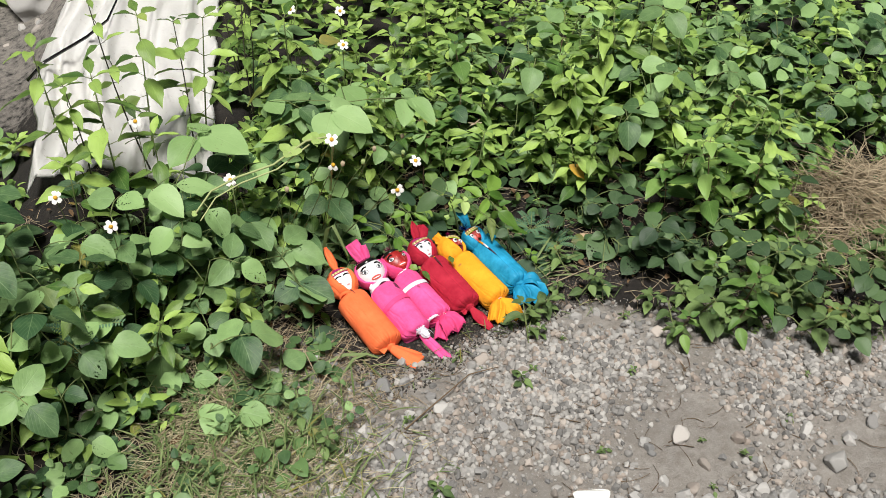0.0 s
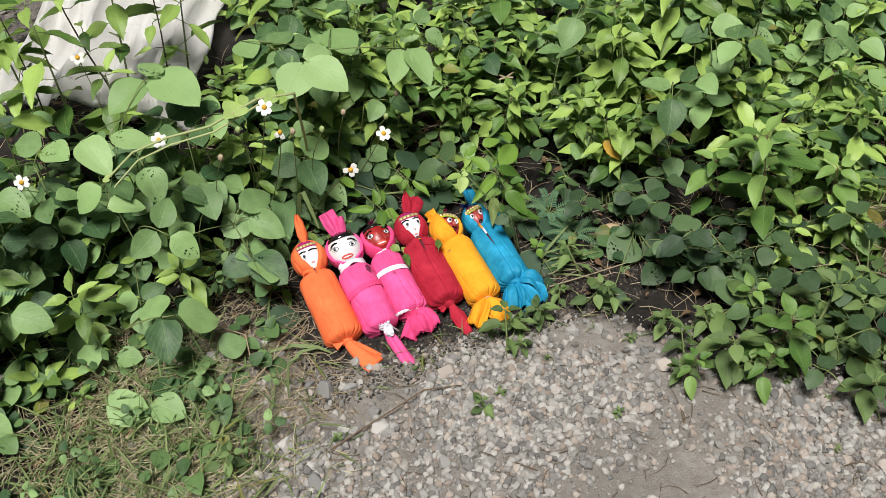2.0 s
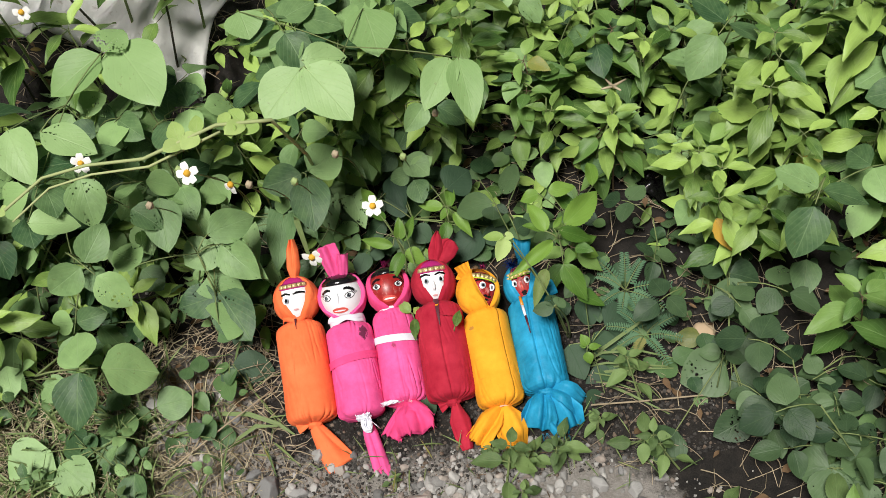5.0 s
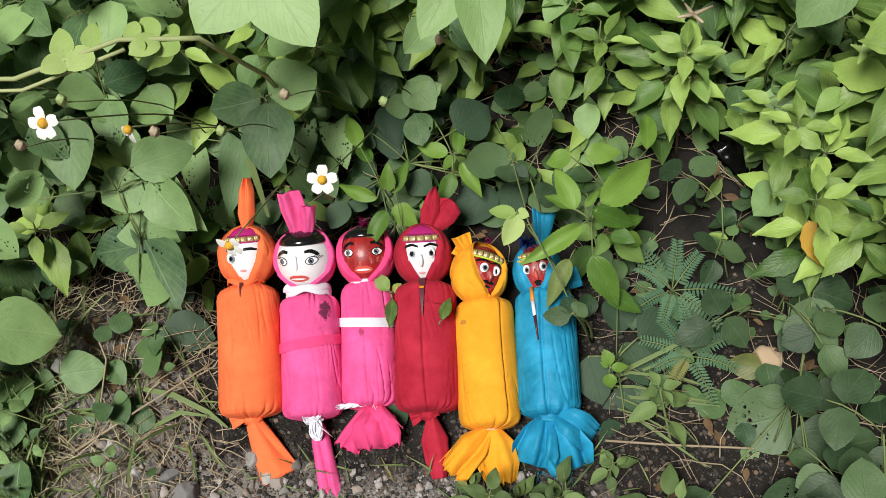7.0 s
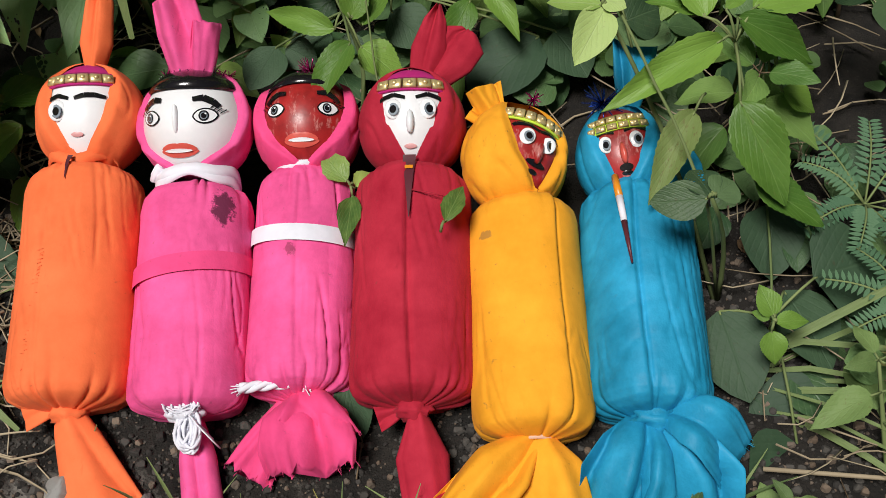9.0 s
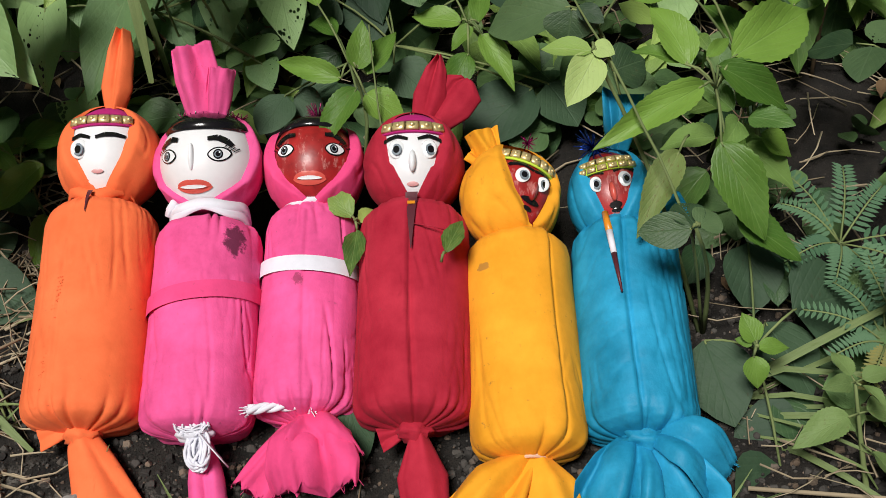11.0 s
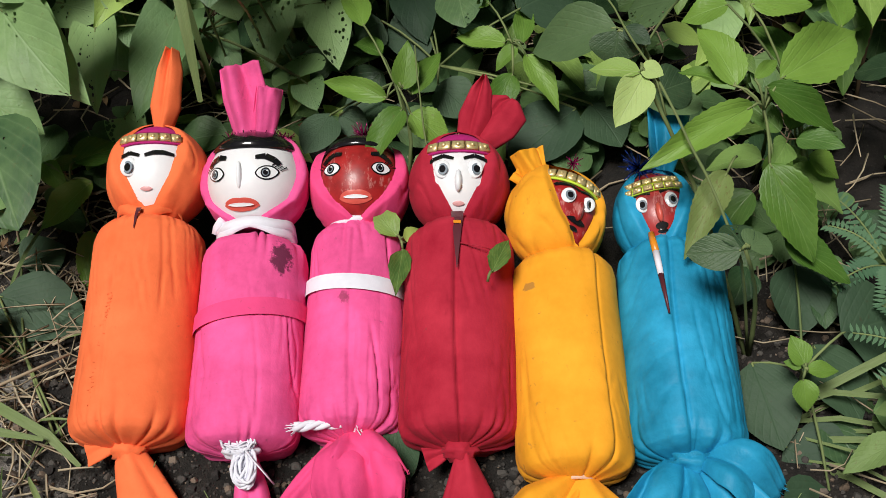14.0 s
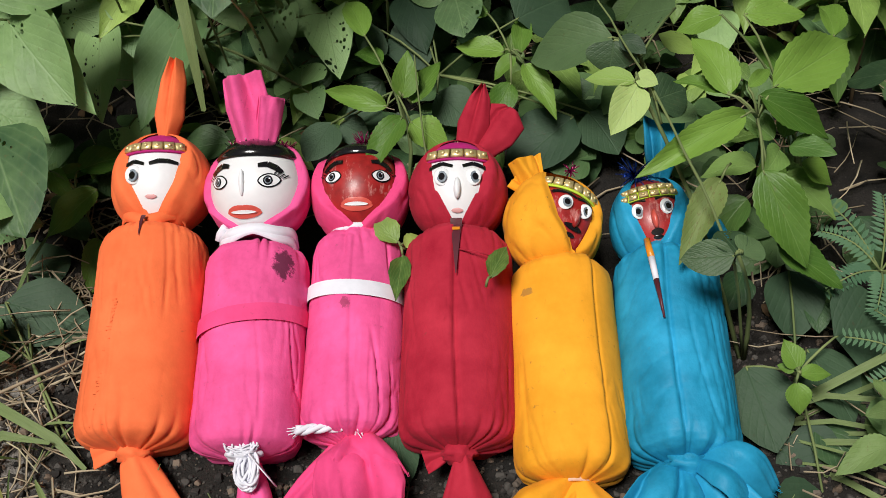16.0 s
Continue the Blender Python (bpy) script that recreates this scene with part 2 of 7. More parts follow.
BROWNED = foliage("browned_leaf", (0.12, 0.19, 0.05), (0.22, 0.27, 0.09), (0.28, 0.28, 0.12), gloss=0.6, spots=0.38)
YELLOWED = foliage("yellowed_leaf", (0.55, 0.33, 0.05), (0.66, 0.42, 0.09), (0.6, 0.45, 0.16), gloss=0.55, spots=0.1)
WITHERED = foliage("withered_leaf", (0.10, 0.06, 0.03), (0.24, 0.15, 0.08), (0.28, 0.18, 0.1), gloss=0.8, mass=True)
BLADE = foliage("grass_blade", (0.075, 0.125, 0.036), (0.23, 0.30, 0.115), (0.26, 0.33, 0.13), gloss=0.5, mass=True)
STALK = fibre("green_stalk", (0.08, 0.12, 0.035), (0.22, 0.27, 0.10))
WOODY = fibre("woody_stalk", (0.09, 0.055, 0.03), (0.20, 0.14, 0.08))
DARK_STEM = fibre("dark_stalk", (0.030, 0.028, 0.018), (0.075, 0.07, 0.04))
VERGE = fibre("half_dry_grass", (0.24, 0.22, 0.11), (0.60, 0.53, 0.36))
STRAW = fibre("straw", (0.20, 0.15, 0.09), (0.54, 0.45, 0.31))
PETAL = paint("white_petal", (0.82, 0.82, 0.78), 0.6)
FLORET = paint("yellow_floret", (0.75, 0.42, 0.03), 0.8, 0.3)
ORANGE = cloth("orange_cotton", (0.94, 0.180, 0.058))
PINK = cloth("pink_cotton", (0.87, 0.098, 0.315), dirt=0.40, rumple=1.5, slant=(1.3, 0.25, 1.3), worn=1.6)
STAINED = cloth("stained_pink_cotton", (0.87, 0.098, 0.315), dirt=0.40, rumple=1.5, slant=(1.3, 0.25, 1.3), worn=1.6)
ROSE = cloth("rose_cotton", (0.82, 0.070, 0.235), dirt=0.35, rumple=1.4)
RED = cloth("red_cotton", (0.42, 0.013, 0.037), slant=(1.2, 0.22, 1.2), worn=1.4)
YELLOW = cloth("yellow_cotton", (0.87, 0.37, 0.020), dirt=0.6)
TEAL = cloth("teal_satin", (0.006, 0.285, 0.50), rough=0.55, sheen=0.0, satin=0.08, dirt=0.15, rumple=1.8, slant=(0.8, 0.8, 0.5), worn=2.2)
WHITE_TAPE = cloth("white_tape", (0.78, 0.78, 0.86), dirt=0.05)
WHITE_FACE = paint("white_enamel", (0.80, 0.80, 0.82), 0.42, 0.06, coat=0.12)
RED_FACE = paint("red_enamel", (0.44, 0.022, 0.022), 0.40, 0.45, coat=0.10)
_t, _b = RED_FACE.node_tree, RED_FACE.node_tree.nodes["Principled BSDF"]
scuff = ramp(_t, grain(_t, 120, 5, 0.75, stretch=(1.0, 0.35, 1.0)), (0.55, (0, 0, 0)), (0.64, (1, 1, 1)))
_t.links.new(mix(_t, maths(_t, "MULTIPLY", scuff, 0.55), _b.inputs["Base Color"].links[0].from_socket, (0.62, 0.30, 0.27)), _b.inputs["Base Color"])
BLACK = paint("black_enamel", (0.010, 0.009, 0.010), 0.15, 0.2, coat=0.8)
LIP = paint("coral_enamel", (0.66, 0.10, 0.075), 0.35)
PALE_NOSE = paint("pale_enamel", (0.80, 0.82, 0.85), 0.3)
PALE_LIP = paint("pale_pink_paint", (0.72, 0.36, 0.36), 0.4)
GREY = paint("grey_paint", (0.22, 0.26, 0.30), 0.4)
EYE_WHITE = paint("white_plastic", (0.82, 0.84, 0.86), 0.15, 0.03, coat=0.5)
GOLD = paint("gold_foil", (0.86, 0.68, 0.33), 0.38, 0.3, metal=0.55)
MAGENTA = cloth("magenta_band", (0.52, 0.02, 0.20))
NEON = cloth("lime_band", (0.55, 0.75, 0.06))
TINSEL = paint("magenta_tinsel", (0.45, 0.02, 0.16), 0.25, 0.5, metal=0.6)
TINSEL_BLUE = paint("blue_tinsel", (0.02, 0.08, 0.50), 0.25, 0.5, metal=0.6)


def stain(mat, centre, size, colour, strength=0.85):
    """A blotch with a ragged rim at one place on a cloth."""
    t, b = mat.node_tree, mat.node_tree.nodes["Principled BSDF"]
    co = t.nodes.new("ShaderNodeTexCoord")
    mp = t.nodes.new("ShaderNodeMapping")
    mp.inputs["Scale"].default_value = [1 / v for v in size]
    mp.inputs["Location"].default_value = [-c / v for c, v in zip(centre, size)]
    t.links.new(co.outputs["Object"], mp.inputs[0])
    far = t.nodes.new("ShaderNodeVectorMath")
    far.operation = "LENGTH"
    t.links.new(mp.outputs[0], far.inputs[0])
    rim = maths(t, "ADD", far.outputs["Value"], maths(t, "MULTIPLY", maths(t, "SUBTRACT", grain(t, 230, 5, 0.75), 0.5), 2.6))
    spot = ramp(t, rim, (0.70, (1, 1, 1)), (1.0, (0, 0, 0)))
    t.links.new(mix(t, maths(t, "MULTIPLY", spot, strength), b.inputs["Base Color"].links[0].from_socket, colour), b.inputs["Base Color"])


stain(STAINED, (0.0205, 0.107, 0.026), (0.0065, 0.0115, 0.03), (0.05, 0.015, 0.03))
stain(PINK, (-0.004, 0.071, 0.030), (0.0035, 0.004, 0.03), (0.16, 0.03, 0.05), 0.6)
stain(YELLOW, (-0.022, 0.106, 0.022), (0.004, 0.003, 0.03), (0.22, 0.13, 0.05), 0.6)
BRUSHWOOD = paint("orange_lacquer", (0.75, 0.27, 0.02), 0.35)
MAROON = paint("maroon_lacquer", (0.10, 0.02, 0.03), 0.4)

# ---- helpers for shapes ----
UP = Vector((0, 0, 1))


def mesh_from(name, bm, *mats, smooth=True):
    me = bpy.data.meshes.new(name)
    bm.to_mesh(me)
    bm.free()
    for m in mats:
        me.materials.append(m)
    if smooth:
        me.shade_smooth()
    return me


def part(name, bm, mat, parent, label="", m=None):
    ob = new(name, mesh_from(name, bm, mat))
    ob.parent = parent
    if m is not None:
        ob.matrix_basis = m
    return tagged(ob, label)


def tube(bm, pts, r0, r1, sides=5, index=0):
    """A tapered stalk along the points."""
    rings = []
    pts = [Vector(p) for p in pts]
    for i, p in enumerate(pts):
        d = (pts[min(i + 1, len(pts) - 1)] - pts[max(i - 1, 0)]).normalized()
        a = d.cross(UP if abs(d.z) < 0.9 else Vector((1, 0, 0))).normalized()
        b = d.cross(a)
        r = r0 + (r1 - r0) * i / (len(pts) - 1)
        rings.append([bm.verts.new(p + r * (math.cos(2 * math.pi * k / sides) * a + math.sin(2 * math.pi * k / sides) * b)) for k in range(sides)])
    for q, w in zip(rings, rings[1:]):
        for k in range(sides):
            bm.faces.new((q[k], q[(k + 1) % sides], w[(k + 1) % sides], w[k])).material_index = index
    bm.faces.new(rings[0][::-1]).material_index = index
    bm.faces.new(rings[-1]).material_index = index


def bend(a, b, sag=0.0, n=5, side=(0, 0, 0)):
    """Points from a to b, bowed."""
    a, b, side = Vector(a), Vector(b), Vector(side)
    return [a.lerp(b, i / (n - 1)) + (side + UP * sag) * math.sin(math.pi * i / (n - 1)) for i in range(n)]


def smooth(a, b, x):
    x = min(1, max(0, (x - a) / (b - a)))
    return x * x * (3 - 2 * x)


# ---- leaves ----
def outline(kind, v):
    """Half the width of a leaf at v from base to tip, over its greatest."""
    if kind == "round":
        return max(0.0, math.sin(math.pi * v ** 0.78)) ** 0.72
    if kind == "heart":
        return max(0.0, math.sin(math.pi * (0.17 + 0.83 * v) ** 0.62)) ** 0.85
    if kind == "lance":
        return max(0.0, math.sin(math.pi * v ** 0.80)) ** 1.05
    return max(0.0, math.sin(math.pi * v ** 0.70)) ** 0.88


def leaf_data(kind, ratio, saw=0.0, fold=0.18, droop=0.16, wave=0.02, n=8, seed=0):
    """Corners, faces and blade coordinates of a leaf one long, its base at the origin, along +y."""
    rng = random.Random(seed)
    ph = rng.uniform(0, 6)
    lean = rng.uniform(-0.06, 0.06)
    verts, uvs = [], []
    cols = (-1, -0.52, 0, 0.52, 1)
    for i in range(n + 1):
        v = i / n
        w = ratio / 2 * (outline(kind, min(0.999, max(0.001, v))))
        w = max(w, 0.006)
        for c in cols:
            edge = w * (1 + (saw * (1 if i % 2 else -1) if abs(c) == 1 and 0 < i < n else 0))
            x = c * edge
            back = -0.10 * abs(c) * smooth(0.35, 0.0, v) if kind == "heart" else 0
            z = fold * abs(x) - droop * v * v + wave * math.sin(9 * v + ph + 2.2 * c) * abs(c)
            verts.append((x + lean * v * v, v + back, z))
            uvs.append((c * (0.25 + 0.75 * w / (ratio / 2)), v))
    faces = [(i * 5 + k, i * 5 + k + 1, i * 5 + k + 6, i * 5 + k + 5) for i in range(n) for k in range(4)]
    return np.array(verts), np.array(faces), np.array(uvs)


def leaf_mesh(name, data, mat):
    verts, faces, uvs = data
    me = bpy.data.meshes.new(name)
    me.from_pydata(verts.tolist(), [], faces.tolist())
    me.uv_layers.new(name="UVMap").data.foreach_set("uv", uvs[faces.ravel()].ravel())
    me.materials.append(mat)
    me.shade_smooth()
    return me


def blade_pose(base, ahead, face, length, width=1.0):
    """Where a leaf lies: its base, the way it points, the side that it turns up."""
    y = Vector(ahead).normalized()
    x = y.cross(Vector(face)).normalized()
    z = x.cross(y)
    return Matrix.Translation(Vector(base)) @ Matrix((x, y, z)).transposed().to_4x4() @ Matrix.Diagonal((length * width, length, length, 1))


def mass(name, kinds, places, mat, label, category):
    """Very many blades in one mesh."""
    vs, fs, us, n = [], [], [], 0
    for which, m in places:
        verts, faces, uvs = kinds[which % len(kinds)]
        a = np.array(m)
        vs.append(verts @ a[:3, :3].T + a[:3, 3])
        fs.append(faces + n)
        us.append(uvs[faces.ravel()])
        n += len(verts)
    me = bpy.data.meshes.new(name)
    me.from_pydata(np.concatenate(vs).tolist(), [], np.concatenate(fs).tolist())
    me.uv_layers.new(name="UVMap").data.foreach_set("uv", np.concatenate(us).ravel())
    me.materials.append(mat)
    me.shade_smooth()
    return tagged(new(name, me), label, category, kind="stuff")


ROUND = [leaf_data("round", r, fold=f, droop=d, seed=i) for i, (r, f, d) in enumerate(((0.86, 0.12, 0.12), (0.78, 0.22, 0.2), (0.92, 0.05, 0.08), (0.82, 0.3, 0.3)))]
LANCE = [leaf_data("lance", r, saw=0.04, fold=f, droop=d, wave=0.03, n=10, seed=9 + i) for i, (r, f, d) in enumerate(((0.46, 0.34, 0.24), (0.50, 0.22, 0.34), (0.42, 0.45, 0.16)))]
OVATE = [leaf_data("ovate", r, saw=0.030, fold=f, droop=d, wave=0.03, n=26, seed=20 + i) for i, (r, f, d) in enumerate(((0.60, 0.34, 0.24), (0.64, 0.22, 0.16), (0.55, 0.44, 0.32)))]
FAR_ROUND = [leaf_data("round", r, fold=f, droop=d, n=5, seed=60 + i) for i, (r, f, d) in enumerate(((0.86, 0.12, 0.12), (0.78, 0.22, 0.2), (0.90, 0.05, 0.08)))]
FAR_LANCE = [leaf_data("lance", r, fold=f, droop=d, n=5, seed=66 + i) for i, (r, f, d) in enumerate(((0.46, 0.25, 0.2), (0.52, 0.15, 0.3), (0.42, 0.35, 0.12)))]
HEART = [leaf_data("heart", r, fold=0.15, droop=d, n=10, seed=30 + i) for i, (r, d) in enumerate(((0.85, 0.15), (0.72, 0.25), (0.95, 0.1)))]
SPRAY = [leaf_data("round", 0.31, n=4, fold=0.1, droop=0.05, seed=40)]
GRASS = [leaf_data("lance", 0.055, n=6, fold=0.5, droop=d, wave=0.0, seed=50 + i) for i, d in enumerate((0.15, 0.35, 0.6))]

VINE_MESH = [leaf_mesh("leaf", d, VINE) for d in ROUND]
WEED_MESH = [leaf_mesh("leaf", d, WEED) for d in LANCE]
KINDS = {
    "round": VINE_MESH, "lance": WEED_MESH,
    "herb": [leaf_mesh("leaf", d, HERB) for d in OVATE],
    "tall": [leaf_mesh("leaf", d, TALL) for d in OVATE],
    "heart": [leaf_mesh("leaf", d, EATEN) for d in HEART],
    "pale": [leaf_mesh("leaf", d, PALE) for d in ROUND],
    "shady": [leaf_mesh("leaf", d, SHADE_DARKENED) for d in ROUND],
    "dull": [leaf_mesh("leaf", d, SHADE_DULLED) for d in ROUND],
    "bright": [leaf_mesh("leaf", d, BRIGHT) for d in ROUND],
    "seedling": [leaf_mesh("leaf", d, SEEDLING) for d in OVATE],
    "browned": [leaf_mesh("leaf", d, BROWNED) for d in OVATE],
    "yellow": [leaf_mesh("leaf", d, YELLOWED) for d in LANCE],
}


def leaf(plant, kind, m, rng):
    ob = new("leaf", rng.choice(KINDS[kind]))
    ob.parent, ob.matrix_basis = plant, m
    return ob


# ---- ground ----
def along(x, *stops):
    return float(np.interp(x, [s[0] for s in stops], [s[1] for s in stops]))


def weed_edge(x):
    """How far forward (y) the weeds reach."""
    return along(x, (-1.6, -0.45), (-1.0, -0.22), (-0.7, -0.10), (-0.45, 0.0), (-0.25, 0.07), (-0.12, 0.125), (0.0, 0.15), (0.15, 0.14), (0.27, 0.12),
                 (0.34, -0.06), (0.5, -0.16), (0.65, -0.31), (0.85, -0.47), (1.2, -0.6), (2.2, -0.8))


def track_edge(x):
    return along(x, (-1.2, -0.55), (-0.6, -0.30), (-0.42, -0.03), (-0.27, 0.04), (-0.18, 0.02), (-0.13, -0.13), (0.0, -0.16), (0.25, -0.18), (0.34, -0.22), (0.5, -0.42), (0.8, -0.66), (1.4, -0.80))


def ground_z(x, y):
    dip = -0.030 * math.exp(-(((x - 0.08) / 0.30) ** 2) - ((y - 0.02) / 0.17) ** 2)
    hump = 0.012 * noise.noise((x * 2.3, y * 2.3, 0.3)) + 0.005 * noise.noise((x * 9, y * 9, 4.0))
    far = smooth(1.5, 8.0, math.hypot(x, y))
    mound = 0.15 * smooth(0.44, 0.20, abs(x + 0.32 - 0.42 * (y - 0.5))) * smooth(0.34, 0.52, y) * smooth(1.95, 1.65, y)
    return mound + dip + hump * (1 - 0.3 * far) + 0.0022 * noise.noise((x * 40, y * 40, 9.0)) * (1 - far) + far * 0.15 * noise.noise((x * 0.1, y * 0.1, 2.0))


def ground():
    def axis(lo, hi, step):
        mid = list(np.arange(lo, hi, step))
        out = [0.03 * 1.35 ** k for k in range(1, 30)]
        tail = np.cumsum(out)
        return [lo - d for d in tail[::-1]] + mid + [mid[-1] + d for d in tail]
    xs, ys = axis(-1.0, 1.4, 0.014), axis(-1.1, 0.6, 0.014)
    verts = [(x, y, ground_z(x, y)) for y in ys for x in xs]
    w = len(xs)
    faces = [(j * w + i, j * w + i + 1, (j + 1) * w + i + 1, (j + 1) * w + i) for j in range(len(ys) - 1) for i in range(w - 1)]
    me = bpy.data.meshes.new("ground")
    me.from_pydata(verts, [], faces)
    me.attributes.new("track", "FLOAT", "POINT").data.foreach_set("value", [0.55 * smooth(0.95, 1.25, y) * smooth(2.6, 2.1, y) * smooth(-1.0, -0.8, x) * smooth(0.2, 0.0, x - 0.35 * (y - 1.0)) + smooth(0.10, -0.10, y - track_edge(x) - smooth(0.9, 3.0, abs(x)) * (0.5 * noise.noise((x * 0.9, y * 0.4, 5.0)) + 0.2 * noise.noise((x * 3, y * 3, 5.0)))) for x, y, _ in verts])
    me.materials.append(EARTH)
    me.shade_smooth()
    tagged(new("ground", me), "dusty grey gravel track turning to dark soil under weeds, deepened for shade", "ground", kind="structure")


ground()


def pebble(seed, sub, squash, rough, cuts=0):
    bm = bmesh.new()
    bmesh.ops.create_icosphere(bm, subdivisions=sub, radius=1)
    for v in bm.verts:
        d = v.co.normalized()
        k = 1 + rough * noise.noise(d * 1.1 + Vector((seed * 3.1, 0, 0))) + rough * 0.5 * noise.noise(d * 2.6 + Vector((0, seed * 5.3, 0)))
        v.co = Vector((d.x * k, d.y * k * 0.82, d.z * k * squash))
    rng = random.Random(seed)
    for _ in range(cuts):
        n = Vector((rng.gauss(0, 1), rng.gauss(0, 1), rng.gauss(0.2, 0.8))).normalized()
        c = rng.uniform(0.48, 0.80) * (0.9 if abs(n.z) < 0.6 else squash)
        for v in bm.verts:
            over = v.co.dot(n) - c
            if over > 0:
                v.co -= n * over * 0.93
    return bm


def stones():
    rng = random.Random(5)
    shapes = []
    for s in range(9):
        me = mesh_from("stone", pebble(s, 4, 0.72, 0.30, 9), STONE, smooth=True)
        shapes.append(me)
    done = 0
    while done < 285:
        x, y = rng.uniform(-0.42, 1.15), rng.uniform(-1.0, 0.02)
        d = y - track_edge(x)
        if d > 0.04 or (d > -0.02 and rng.random() < 0.5) or (-0.13 < x < 0.31 and y > -0.12):
            continue
        if rng.random() > 0.45 + 0.9 * noise.noise((x * 3.2, y * 3.2, 7.0)) + 0.35 * smooth(0.2, 0.8, x):
            continue
        r = 0.0065 + 0.0125 * rng.random() ** 1.5 + (0.006 if rng.random() < 0.08 else 0)
        ob = new("stone", rng.choice(shapes))
        ob.matrix_basis = pose(x, y, ground_z(x, y) + r * 0.22, rng.uniform(-20, 20), rng.uniform(-20, 20), rng.uniform(0, 360)) @ Matrix.Scale(r, 4)
        tagged(ob, "rough grey stone half sunk in the gravel track", "stone", "stones on the track")
        done += 1
    for x, y, r, tall in ((0.407, -0.81, 0.030, 1), (0.524, -0.315, 0.022, 1), (0.389, -0.374, 0.018, 1), (-0.218, -0.350, 0.018, 1), (0.60, -0.40, 0.018, 1), (0.062, -0.222, 0.013, 1), (0.026, -0.256, 0.012, 1), (0.286, -0.240, 0.014, 1), (0.33, -0.255, 0.013, 1), (0.10, -0.30, 0.014, 1), (-0.09, -0.25, 0.013, 1), (0.20, -0.34, 0.012, 1), (-0.654, 0.04, 0.035, 1), (-0.66, 0.0, 0.022, 1), (-0.168, -0.150, 0.013, 1), (-0.05, -0.162, 0.011, 1)):
        ob = new("stone", rng.choice(shapes))
        ob.matrix_basis = pose(x, y, ground_z(x, y) + r * 0.3, 10, 5, rng.uniform(0, 360)) @ Matrix.Scale(r, 4)
        tagged(ob, "larger pale stone with worn edges on bare ground", "stone", "stones on the track")
    for _ in range(34):
        x, y = rng.uniform(-0.6, -0.2), rng.uniform(1.2, 1.9)
        if x < -0.52 + 0.62 * (y - 1.15):
            r = rng.uniform(0.009, 0.024)
            ob = new("stone", rng.choice(shapes))
            ob.matrix_basis = pose(x, y, ground_z(x, y) + r * 0.3, rng.uniform(-20, 20), rng.uniform(-20, 20), rng.uniform(0, 360)) @ Matrix.Scale(r, 4)
            tagged(ob, "rough stone on bare brown soil beside the sheet", "stone", "stones beside the sheet")
    ob = new("boulder", mesh_from("boulder", pebble(31, 4, 0.75, 0.35, 8), STONE))
    ob.matrix_basis = pose(-0.16, 1.87, 0.03, 0, 0, 30) @ Matrix.Scale(0.13, 4)
    tagged(ob, "pale grey boulder behind the white sheet", "boulder")


def gravel():
    rng = random.Random(6)
    shapes = []
    for s in range(8):
        bm = pebble(50 + s, 1 if s < 4 else 2, 0.80, 0.35, 0 if s < 4 else 4)
        bm.verts.index_update()
        shapes.append((np.array([v.co for v in bm.verts]), np.array([[v.index for v in f.verts] for f in bm.faces])))
        bm.free()
    vs, fs, n, done = [], [], 0, 0
    while done < 24000:
        x, y = rng.uniform(-0.8, 1.5), rng.uniform(-1.05, 0.32)
        d = y - track_edge(x)
        keep = 0.75 if d < 0 else 0.30 if d < 0.10 and x < 0.25 else 0.02
        if rng.random() > keep * (0.30 + 1.7 * noise.noise((x * 4.1, y * 4.1, 3.0)) + 0.5 * noise.noise((x * 13, y * 13, 1.0))):
            continue
        if -0.24 < x < 0.40 and y > -0.155:
            continue
        r = 0.0012 + (0.0088 if d < -0.03 else 0.0032) * rng.random() ** 2.9
        m = np.array((pose(x, y, ground_z(x, y) + r * 0.35, rng.uniform(-40, 40), rng.uniform(-40, 40), rng.uniform(0, 360)) @ Matrix.Scale(r, 4)))
        v, f = shapes[rng.randrange(4) + (4 if r > 0.0042 else 0)]
        vs.append(v @ m[:3, :3].T + m[:3, 3])
        fs.append(f + n)
        n += len(v)
        done += 1
    for _ in range(4600):
        x, y = rng.uniform(-0.26, 0.85), rng.uniform(-0.55, -0.115)
        if y > along(x, (-0.26, -0.10), (0.3, -0.17), (0.5, -0.31), (0.85, -0.52)) or (-0.13 < x < 0.31 and y > -0.14):
            continue
        r = 0.0012 + 0.0072 * rng.random() ** 3.4
        m = np.array((pose(x, y, ground_z(x, y) + r * 0.35, rng.uniform(-40, 40), rng.uniform(-40, 40), rng.uniform(0, 360)) @ Matrix.Scale(r, 4)))
        v, f = shapes[rng.randrange(4) + (4 if r > 0.0042 else 0)]
        vs.append(v @ m[:3, :3].T + m[:3, 3])
        fs.append(f + n)
        n += len(v)
    me = bpy.data.meshes.new("gravel")
    me.from_pydata(np.concatenate(vs).tolist(), [], np.concatenate(fs).tolist())
    me.materials.append(GRIT)
    tagged(new("gravel", me), "loose fine grey gravel scattered over the track", "gravel", kind="stuff")


